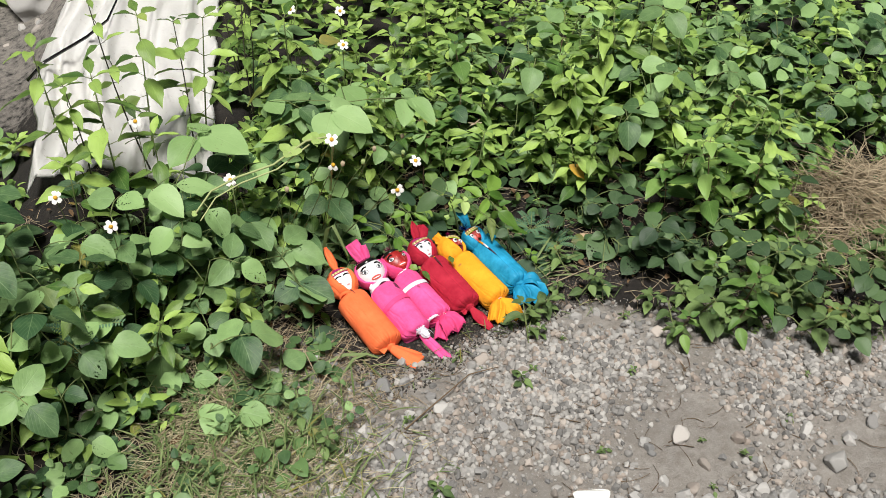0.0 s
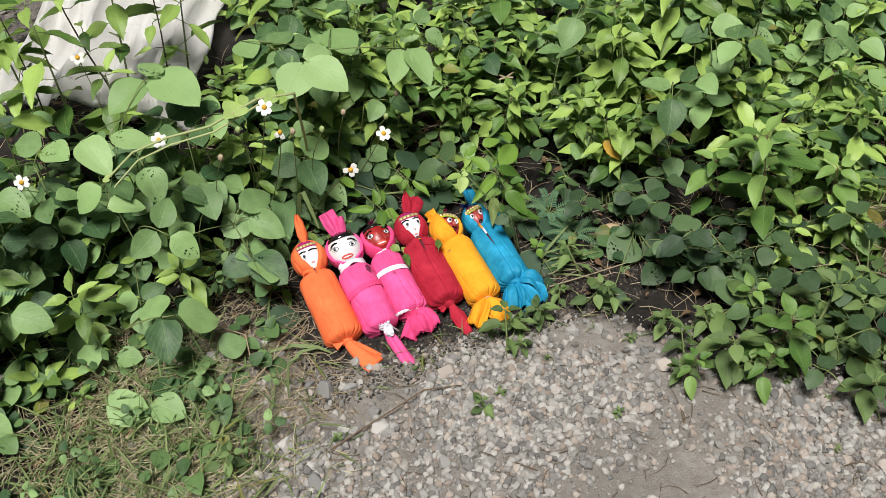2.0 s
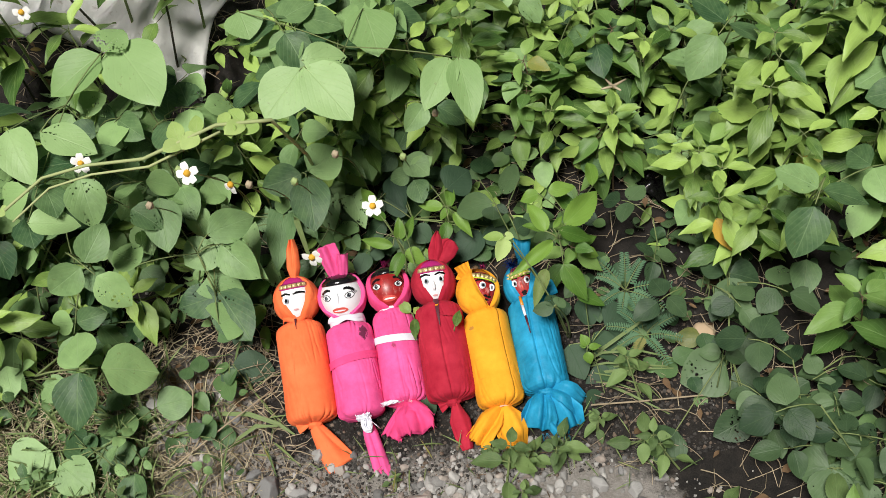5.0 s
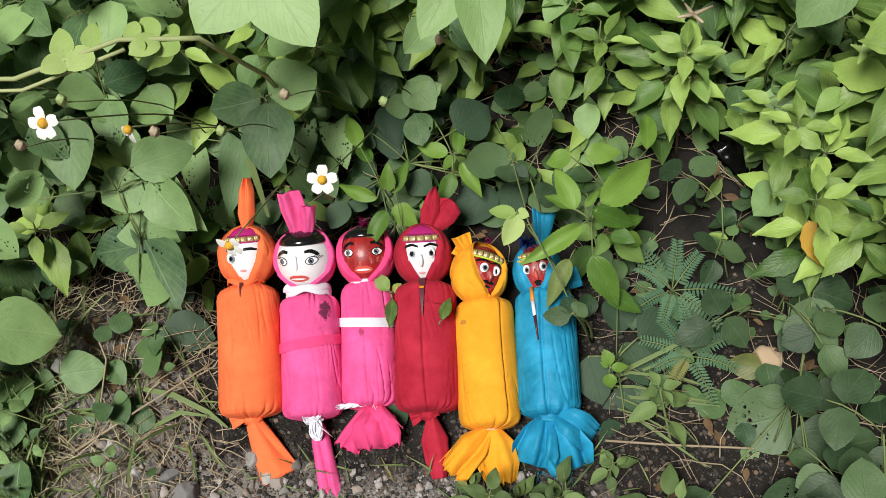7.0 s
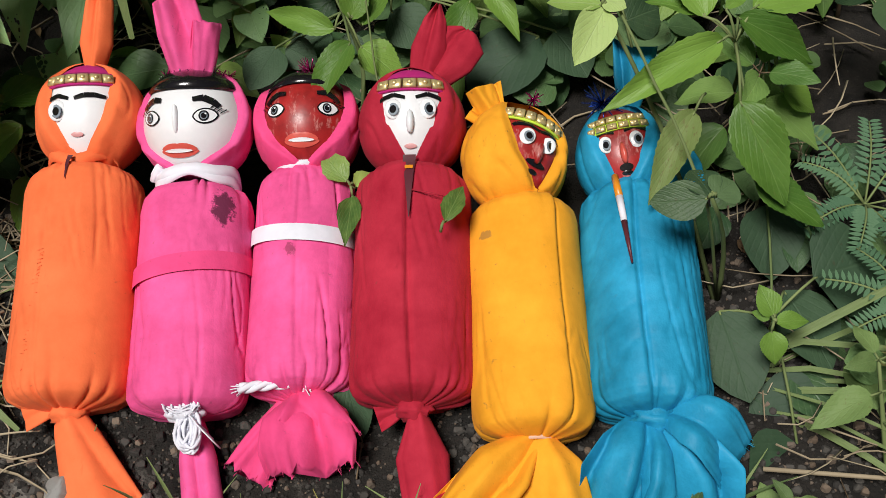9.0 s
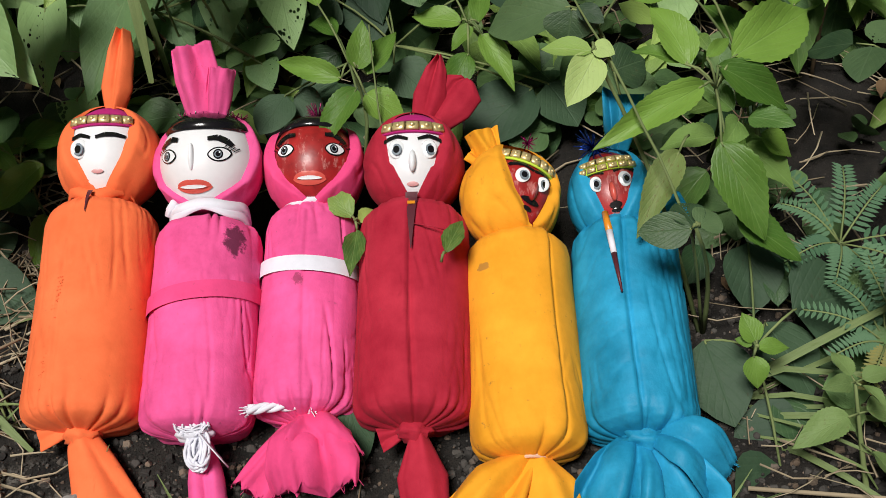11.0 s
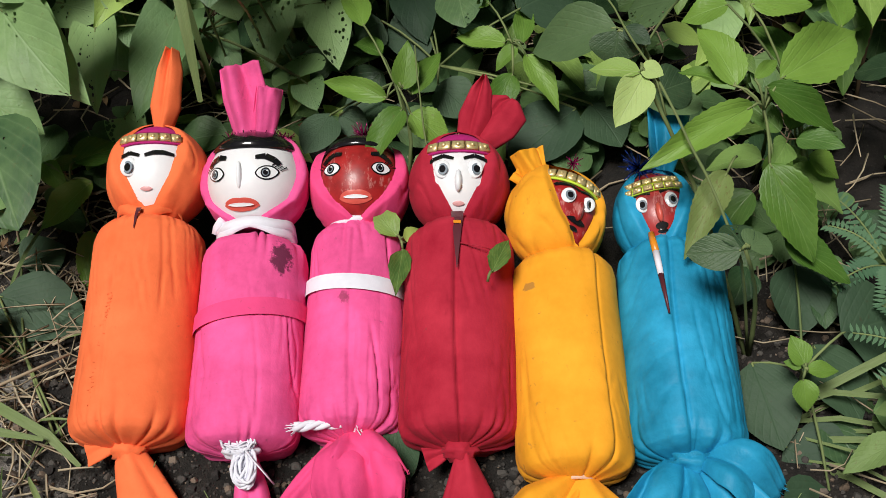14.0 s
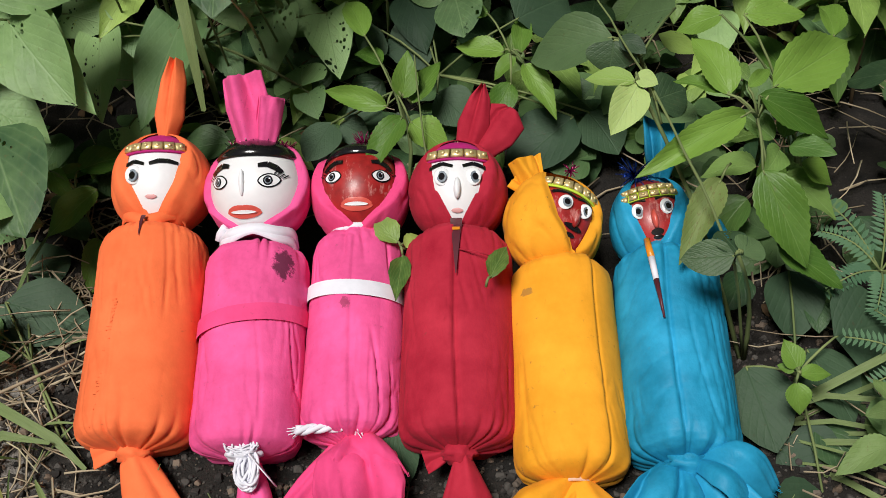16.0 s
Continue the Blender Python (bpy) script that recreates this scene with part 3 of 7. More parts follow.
def crumbs():
    """Fine dark grit and soil crumbs round the dolls."""
    rng = random.Random(7)
    bms = [pebble(90 + s, 1 if s < 4 else 2, 0.8, 0.4, 3) for s in range(6)]
    shapes = []
    for bm in bms:
        bm.verts.index_update()
        shapes.append((np.array([v.co for v in bm.verts]), np.array([[v.index for v in f.verts] for f in bm.faces])))
        bm.free()
    vs, fs, n = [], [], 0
    for _ in range(15000):
        x, y = rng.uniform(-0.18, 0.48), rng.uniform(-0.22, 0.06)
        if -0.10 < x < 0.26 and y > -0.05:
            continue
        r = 0.0008 + 0.0030 * rng.random() ** 3.4
        m = np.array(pose(x, y, ground_z(x, y) + r * 0.3, rng.uniform(0, 360), rng.uniform(0, 360), 0) @ Matrix.Scale(r, 4))
        v, f = shapes[rng.randrange(4) if r < 0.0022 else 4 + rng.randrange(2)]
        vs.append(v @ m[:3, :3].T + m[:3, 3])
        fs.append(f + n)
        n += len(v)
    me = bpy.data.meshes.new("soil_crumbs")
    me.from_pydata(np.concatenate(vs).tolist(), [], np.concatenate(fs).tolist())
    me.materials.append(CRUMB)
    tagged(new("soil_crumbs", me), "fine dark grit and soil crumbs round the dolls", "grit", kind="stuff")


stones()
gravel()
crumbs()


# ---- white sheet ----
def sheet():
    m, t, b = material("weathered_white_sheet", 0.6)
    n, s = grain(t, 7, 6, 0.65), grain(t, 60, 4, 0.7)
    c = mix(t, ramp(t, n, (0.35, (0, 0, 0)), (0.75, (1, 1, 1))), (0.88, 0.87, 0.84), (0.95, 0.95, 0.94))
    c = mix(t, maths(t, "MULTIPLY", ramp(t, s, (0.62, (0, 0, 0)), (0.75, (1, 1, 1))), 0.5), c, (0.33, 0.24, 0.17))
    t.links.new(c, b.inputs["Base Color"])
    relief(t, b, maths(t, "ADD", n, maths(t, "MULTIPLY", s, 0.3)), 0.5, 0.01)
    corner = [Vector(p) for p in ((-0.56, 0.58, 0), (-0.20, 0.42, 0), (0.28, 1.40, 0), (-0.04, 1.62, 0))]
    nx, ny = 60, 80
    bm = bmesh.new()
    grid = []
    for j in range(ny + 1):
        row = []
        for i in range(nx + 1):
            u, v = i / nx, j / ny
            p = corner[0].lerp(corner[1], u).lerp(corner[3].lerp(corner[2], u), v)
            p += Vector((noise.noise((u * 3, v * 9, 1)), noise.noise((u * 9, v * 3, 2)), 0)) * 0.014
            p.x += 0.02 * math.sin(v * 7) * (1 - u) - 0.07 * math.sin(math.pi * v) * (1 - u)
            folds = 0.018 * math.sin(u * 17 + 1.3 * math.sin(v * 3)) + 0.03 * noise.noise((u * 4, v * 3, 5)) + 0.008 * noise.noise((u * 15, v * 10, 2)) + sum(0.026 * math.exp(-((u - at - 0.05 * math.sin(2 * v + at * 9)) / 0.022) ** 2) for at in (0.06, 0.16, 0.36, 0.45, 0.62, 0.80))
            rim = smooth(0.0, 0.06, min(u, v, 1 - u, 1 - v))
            p.z = ground_z(p.x, p.y) + 0.030 + 0.02 * smooth(1.0, 0.5, v) + max(-0.018, folds) * (0.4 + 0.6 * rim) + 0.01 * smooth(0.25, 0.0, v)
            row.append(bm.verts.new(p))
        grid.append(row)
    for j in range(ny):
        for i in range(nx):
            bm.faces.new((grid[j][i], grid[j][i + 1], grid[j + 1][i + 1], grid[j + 1][i]))
    bmesh.ops.solidify(bm, geom=bm.faces[:], thickness=0.004)
    thing = tagged(new("plastic_sheet"), "weathered white plastic sheet crumpled on bare soil", "sheet")
    part("sheet", bm, m, thing)
    bm = bmesh.new()
    line = [Vector(p) for p in ((-0.41, 1.02, 0.20), (-0.36, 1.02, 0.235), (-0.23, 1.08, 0.24), (-0.15, 1.15, 0.235), (-0.09, 1.25, 0.23), (-0.03, 1.36, 0.22))]
    tube(bm, line, 0.0045, 0.003, 6)
    part("cord", bm, BLACK, thing, "black cord lying across the sheet")


sheet()


# ---- dolls: one mesh each ----
class Cloth:
    """Gathers the faces of one doll, with a slot for every material."""

    def __init__(self):
        self.bm, self.mats = bmesh.new(), []

    def slot(self, mat):
        if mat not in self.mats:
            self.mats.append(mat)
        return self.mats.index(mat)

    def nod(self, first, centre, angle):
        """Tips all that was added since first forward about the middle of the head."""
        self.spin(first, centre, (1, 0, 0), angle)

    def spin(self, first, centre, axis, angle):
        turn = Matrix.Rotation(angle, 3, Vector(axis))
        self.bm.verts.ensure_lookup_table()
        for v in self.bm.verts[first:]:
            v.co = Vector(centre) + turn @ (v.co - Vector(centre))

    def grid(self, rows, mat, close=True, cap=False):
        k = self.slot(mat)
        vs = [[self.bm.verts.new(p) for p in r] for r in rows]
        for a, b in zip(vs, vs[1:]):
            n = len(a)
            for i in range(n if close else n - 1):
                f = self.bm.faces.new((a[i], a[(i + 1) % n], b[(i + 1) % n], b[i]))
                f.material_index = k
        if cap:
            self.bm.faces.new(vs[-1]).material_index = k
            self.bm.faces.new(vs[0][::-1]).material_index = k

    def rod(self, pts, r0, r1, mat, sides=8):
        tube(self.bm, pts, r0, r1, sides, self.slot(mat))

    def ball(self, centre, rx, ry, rz, mat, sub=2, lumps=0.0):
        k = self.slot(mat)
        made = bmesh.ops.create_icosphere(self.bm, subdivisions=sub, radius=1)["verts"]
        for v in made:
            q = 1 + lumps * noise.noise(v.co * 2.5 + Vector(centre) * 60)
            v.co = Vector(centre) + Vector((v.co.x * rx * q, v.co.y * ry * q, v.co.z * rz * q))
        for f in {f for v in made for f in v.link_faces}:
            f.material_index = k

    def box(self, m, sx, sy, sz, mat):
        k = self.slot(mat)
        made = bmesh.ops.create_cube(self.bm, size=1)["verts"]
        for v in made:
            s = 0.75 if v.co.z > 0 else 1.0
            v.co = m @ Vector((v.co.x * sx * s, v.co.y * sy * s, v.co.z * sz))
        for f in {f for v in made for f in v.link_faces}:
            f.material_index = k

    def flat(self, pts, centre, mat):
        """A painted mark: a fan of faces."""
        k = self.slot(mat)
        c = self.bm.verts.new(centre)
        vs = [self.bm.verts.new(p) for p in pts]
        for a, b in zip(vs, vs[1:] + vs[:1]):
            self.bm.faces.new((c, a, b)).material_index = k


def lathe_rows(stops, length, radius, n_rings, n_round, y0, flat=0.94, gather=0.0, folds=13, seed=0, seam=None, neck=0.05, lean=0.0, creases=1.0, drag=0.0):
    """Rings of a stuffed cloth roll along y, gathered in at the ends; the front faces +z."""
    rows = []
    for i in range(n_rings + 1):
        s = i / n_rings
        s = 0.45 * s + 0.55 * (0.5 - 0.5 * math.cos(math.pi * s))
        r = radius * along(s, *stops)
        row = []
        for k in range(n_round):
            a = 2 * math.pi * k / n_round
            pull = math.exp(-s / 0.036) + neck * 8 * math.exp(-(1 - s) / 0.045)
            wander = a * folds + 2.2 * noise.noise((math.cos(a) * 1.4, math.sin(a) * 1.4, seed)) * 5 + 2.0 * s
            fold = gather * pull * max(0.05, 0.5 + 1.6 * noise.noise((math.cos(a) * 2.2 + seed, math.sin(a) * 2.2, 3.0))) * (abs(math.sin(wander / 2)) ** 0.5 - 0.72)
            d = Vector((math.cos(a), s * 2.2, math.sin(a)))
            lumps = 0.020 * noise.noise(d * 1.7 + Vector((seed * 7, 0, 0)))
            for scale, deep, wide in ((1.3, 0.030, 0.10), (2.6, 0.018, 0.13)):
                line = noise.noise(Vector((d.x * scale * 1.6 + 0.5 * d.y, d.y * scale * 0.55 + 0.3 * d.x, d.z * scale * 1.6)) + Vector((0, seed * 5, 1)))
                lumps -= creases * deep * max(0.0, 1 - abs(line) / wide) * smooth(-0.1, 0.3, noise.noise(d * 1.1 + Vector((9, 0, seed))))
            if drag:
                off = a - math.pi / 2
                wave = 30 * s + 4.6 * off + 4.0 * noise.noise((off * 1.3, s * 2.6, seed))
                lumps -= drag * max(0.0, 1 - abs(math.sin(wave / 2)) / 0.42) * smooth(-0.05, 0.35, noise.noise((off * 1.1 + 4, s * 3.4, seed * 2.0)) + 0.12) * smooth(0.04, 0.16, s)
                wave = 44 * s - 7.0 * off + 3.0 * noise.noise((off * 2, s * 3, seed + 5))
                lumps -= 0.12 * drag * max(0.0, 1 - abs(math.sin(wave / 2)) / 0.35) * smooth(0.1, 0.4, noise.noise((off * 1.6 + 1, s * 3, seed * 3.0)))
            rr = r * (1 + fold + lumps)
            if seam is not None:
                at, depth, end = seam
                off = (a - math.pi / 2) - at - 0.10 * math.sin(2.5 * s)
                if s < end:
                    rr += depth * (smooth(-0.03, 0.02, off) * smooth(0.8, 0.05, off)) - 0.6 * depth * math.exp(-((off + 0.03) / 0.035) ** 2)
            row.append((rr * math.cos(a) + lean * s, y0 + length * s, rr * math.sin(a) * flat))
        rows.append(row)
    return rows


def frill(c, start, way, length, w0, w1, mat, thick=0.004, ripples=3, depth=0.006, bow=0.0, curl=0.0, ragged=0.0, n=26, shape=None, seed=0):
    """A gathered end of cloth: a flattened, rippled tube that spreads from its tie."""
    start, way = Vector(start), Vector(way).normalized()
    across = way.cross(UP).normalized()
    up = across.cross(way)
    rows, m = [], 72
    for i in range(n + 1):
        s = i / n
        w = (w0 + (w1 - w0) * s ** 0.8) / 2 if shape is None else along(s, *shape) / 2
        row = []
        for k in range(m):
            a = 2 * math.pi * k / m
            x = math.cos(a)
            turn = ripples * math.pi * x + seed + 1.2 * s + 2.6 * noise.noise((x * 1.3 + seed, s * 0.9, seed * 1.7))
            rip = depth * s ** 0.7 * (2.0 * abs(math.sin(turn / 2)) ** 0.8 - 1.15)
            rip += depth * 0.5 * s * noise.noise((x * 2.6, s * 1.6 + seed, 7.0)) + 0.0012 * (1 - s) * math.sin(5 * x + seed)
            tear = ragged * s * s * (noise.noise((x * 6, seed, 2.0)) + 0.6 * noise.noise((x * 19, seed, 5.0)))
            z = math.sin(a) * (thick * (0.35 + 0.65 * (1 - s)) + 0.0006) + rip + bow * math.sin(math.pi * s) - curl * s * s
            row.append(start + way * (length * s + tear) + across * (x * w) + up * z)
        rows.append(row)
    c.grid(rows, mat, cap=True)
    if ragged >= 0.002:
        rng = random.Random(int(seed * 10) + 3)
        for _ in range(18):
            p = rows[-1][rng.randrange(m)]
            d = way + across * rng.uniform(-0.9, 0.9) + up * rng.uniform(-0.3, 0.4)
            c.rod([p - way * 0.001, p + d * rng.uniform(0.001, 0.0036)], 0.00025, 0.00015, mat, 3)


def hood(c, centre, rx, ry, rz, opening, mat, turn=0.0, top=0.97, seed=0, n=44, m=120):
    """A head cloth drawn round a ball, open in front from half angle to half angle, its hem turned in."""
    rows = []
    for i in range(n + 1):
        s = i / n
        lat = -1.25 + (1.25 + math.asin(top)) * s
        half = along(s, *opening)
        row = []
        for k in range(m + 1):
            f = k / m
            hem = smooth(0.035, 0.0, min(f, 1 - f))
            a = math.pi / 2 + half + (2 * math.pi - 2 * half) * f
            crease = 0.05 * (abs(math.sin(6 * a + seed + 3 * s + 2 * noise.noise((math.cos(a), math.sin(a), seed)))) ** 0.7 - 0.6) * math.exp(-s / 0.22) + 0.02 * noise.noise((math.cos(a) * 2, s * 3, math.sin(a) * 2 + seed))
            fine = noise.noise((math.cos(a) * 1.7 + s, s * 2.1, math.sin(a) * 1.7 + seed * 2))
            crease -= 0.035 * max(0.0, 1 - abs(fine) / 0.12)
            lip = 0.05 * smooth(0.12, 0.03, min(f, 1 - f)) if half > 0.02 else 0
            q = 1 + crease + lip - 0.16 * hem * (1 if half > 0.02 else 0)
            neck = 0.86 + 0.14 * smooth(0.0, 0.3, s)
            x, y, z = rx * q * neck * math.cos(lat) * math.cos(a), ry * math.sin(lat), rz * q * neck * math.cos(lat) * math.sin(a)
            row.append(Vector(centre) + Vector((x * math.cos(turn) + z * math.sin(turn), y, -x * math.sin(turn) + z * math.cos(turn))))
        rows.append(row)
    c.grid(rows, mat, close=False)
    ring = [rows[-1][k] for k in range(m)]
    k = c.slot(mat)
    tip = c.bm.verts.new(Vector(centre) + Vector((0, ry * 1.02, 0)))
    vs = [c.bm.verts.new(p) for p in ring]
    for a, b in zip(vs, vs[1:]):
        c.bm.faces.new((tip, a, b)).material_index = k


class Face:
    """Marks laid on the front of a ball: x to the side, y towards the crown, as parts of its half width and half height."""

    def __init__(self, c, centre, rx, ry, rz, turn=0.0):
        self.c, self.o, self.r, self.turn = c, Vector(centre), (rx, ry, rz), turn

    def at(self, x, y, lift=0.0):
        z = math.sqrt(max(0.02, 1 - x * x - y * y)) + lift
        p = Vector((self.r[0] * x * (1 + lift), self.r[1] * y * (1 + lift), self.r[2] * z))
        t = self.turn
        return self.o + Vector((p.x * math.cos(t) + p.z * math.sin(t), p.y, -p.x * math.sin(t) + p.z * math.cos(t)))

    def oval(self, x, y, w, h, mat, lift=0.02, tilt=0.0, point=1.0, dome=0.0, n=22):
        pts = []
        for k in range(n):
            a = 2 * math.pi * k / n
            u, v = w * math.cos(a), h * math.copysign(abs(math.sin(a)) ** point, math.sin(a))
            pts.append(self.at(x + u * math.cos(tilt) - v * math.sin(tilt), y + u * math.sin(tilt) + v * math.cos(tilt), lift))
        self.c.flat(pts, self.at(x, y, lift + dome), mat)

    def strip(self, pts, w, mat, lift=0.025):
        line = [Vector((*p, 0)) for p in pts]
        for i, (a, b) in enumerate(zip(line, line[1:])):
            nrm = Vector((-(b - a).y, (b - a).x, 0)).normalized()
            wa, wb = w * math.sin(math.pi * (0.25 + 0.7 * i / len(line))), w * math.sin(math.pi * (0.25 + 0.7 * (i + 1) / len(line)))
            quad = [a + nrm * wa, b + nrm * wb, b - nrm * wb, a - nrm * wa]
            self.c.flat([self.at(q.x, q.y, lift) for q in quad], self.at(*((a + b) / 2).to_2d(), lift + 0.004), mat)

    def bead_band(self, mat, stud, y=0.52, wide=0.12, reach=1.05, count=7, rows=1):
        """A band across the forehead with pressed metal studs."""
        strip = []
        for k in range(25):
            a = -reach + 2 * reach * k / 24
            c = math.sqrt(max(0, 1 - y * y))
            col = []
            for yy, lift in ((y - wide, 0.02), (y - wide, 0.07), (y + wide, 0.07), (y + wide, 0.0)):
                q = math.sqrt(max(0.02, 1 - yy * yy))
                col.append(self.at(q * math.sin(a), yy, 0) + (self.at(q * math.sin(a), yy, 0) - self.o) * lift if abs(a) < 1.4 else self.o)
            strip.append(col)
        self.c.grid(strip, mat, close=True)
        for j in range(rows):
            yy = y + (0 if rows == 1 else (j - 0.5) * wide)
            for k in range(count):
                a = reach * 0.9 * (2 * (k + 0.5) / count - 1)
                q = math.sqrt(max(0.02, 1 - yy * yy))
                p = self.at(q * math.sin(a), yy)
                out = p - self.o
                out.y *= 0.35
                out.normalize()
                side = Vector((0, 1, 0)).cross(out).normalized()
                m = Matrix.Translation(p + out * self.r[2] * 0.12) @ Matrix((side, out.cross(side), out)).transposed().to_4x4()
                w = self.r[0] * reach * 1.62 / count
                self.c.box(m, w, self.r[1] * wide * (1.6 if rows == 1 else 0.85), self.r[2] * 0.06, stud)
                self.c.ball(p + out * self.r[2] * 0.15, w * 0.22, w * 0.22, w * 0.16, stud, 1)


ROLL = ((0.0, 0.24), (0.010, 0.46), (0.022, 0.70), (0.042, 0.88), (0.07, 0.965), (0.11, 1.0), (0.5, 0.985), (0.88, 0.975), (0.925, 0.93), (0.955, 0.83), (0.98, 0.62), (1.0, 0.42))


def finish(c, name, label, foot, shoulder):
    """Sets the doll down with its axis through the two points."""
    foot, shoulder = Vector(foot), Vector(shoulder)
    y = (shoulder - foot).normalized()
    x = y.cross(UP).normalized()
    bmesh.ops.recalc_face_normals(c.bm, faces=c.bm.faces[:])
    ob = new(name, mesh_from(name, c.bm, *c.mats))
    ob.matrix_basis = Matrix.Translation(foot) @ Matrix((x, y, x.cross(y))).transposed().to_4x4()
    return tagged(ob, label, "doll", "dolls laid in a row")


def tinsel(c, centre, mat, r=0.007, n=34, seed=1):
    rng = random.Random(seed)
    for _ in range(n):
        d = Vector((rng.gauss(0, 1), rng.gauss(0, 1), rng.gauss(0, 1) + 0.5)).normalized()
        p = Vector(centre)
        c.rod([p, p + d * r * rng.uniform(0.6, 1.2)], 0.0005, 0.0003, mat, 3)


def painted_face(f, eye=0.02, spread=0.55, mouth=-0.55, wide=0.38, lips=LIP, big=1.0):
    """Large almond eyes with lashes, thick slanting brows and full lips."""
    for s in (-1, 1):
        x = s * spread
        f.oval(x, eye, 0.225 * big, 0.150 * big, BLACK, 0.012, s * 0.04, 1.30)
        f.oval(x, eye, 0.195 * big, 0.120 * big, EYE_WHITE, 0.018, s * 0.04, 1.30)
        f.oval(x - 0.02, eye, 0.090 * big, 0.100 * big, BLACK, 0.024)
        f.oval(x - 0.02, eye, 0.064 * big, 0.070 * big, GREY, 0.029)
        f.oval(x - 0.02, eye, 0.046 * big, 0.052 * big, BLACK, 0.034)
        f.oval(x + 0.005, eye + 0.03, 0.016 * big, 0.016 * big, EYE_WHITE, 0.040, n=10)
        for k in range(4):
            f.strip([(s * (spread + 0.08 + 0.045 * k), eye + 0.125 - 0.03 * k), (s * (spread + 0.12 + 0.06 * k), eye + 0.175 - 0.025 * k)], 0.012, BLACK)
        f.strip([(s * (spread - 0.22), eye + 0.29), (s * (spread - 0.05), eye + 0.31), (s * (spread + 0.10), eye + 0.24), (s * (spread + 0.20), eye + 0.15)], 0.060 * big, BLACK)
    for k in (-1, 1):
        f.oval(k * wide * 0.33, mouth + 0.045, wide * 0.62, 0.075, lips, 0.016, -k * 0.10, 1.4, dome=0.015)
    f.oval(0, mouth - 0.015, wide, 0.115, lips, 0.016, 0, 1.5, dome=0.02)
    f.oval(0, mouth + 0.005, wide * 0.72, 0.034, EYE_WHITE, 0.045, 0, 1.2)


def glued_face(f, brow=True, lips=PALE_LIP, eyes=(-0.36, 0.36), y=0.13, size=0.19, nose=None, mouth=-0.42):
    """Stuck-on eyes with loose pupils, a pinched nose, a small mouth."""
    for x in eyes:
        f.c.ball(f.at(x, y, 0.02), f.r[0] * size, f.r[1] * size, f.r[2] * size * 0.24, EYE_WHITE, 3)
        f.oval(x + 0.02, y - 0.02, size * 0.58, size * 0.58, GREY, 0.082)
        f.oval(x + 0.02, y - 0.02, size * 0.36, size * 0.36, BLACK, 0.092)
        if brow:
            s = 1 if x > 0 else -1
            f.strip([(x - 0.24 * s, y + 0.20), (x, y + 0.27), (x + 0.22 * s, y + 0.22), (x + 0.3 * s, y + 0.16)], 0.042, BLACK)
    if nose:
        f.c.ball(f.at(0.0, -0.1, 0.02), f.r[0] * 0.09, f.r[1] * 0.22, f.r[2] * 0.14, nose, 2)
    f.oval(0, mouth, 0.13, 0.042, lips, 0.03, 0, 1.4, dome=0.02)


V_OPEN = ((0.0, 0.0), (0.14, 0.0), (0.18, 0.07), (0.45, 0.46), (0.70, 0.74), (0.82, 0.82), (0.90, 0.80), (0.955, 0.40), (1.0, 0.0))


def slit(c, mat, *stops):
    """What shows between the two edges of a wrap: stops of y, z and half the width."""
    c.grid([[(w * s - 0.0006, y, z) for s in (-1, 0, 1)] for y, z, w in stops], mat, close=False)


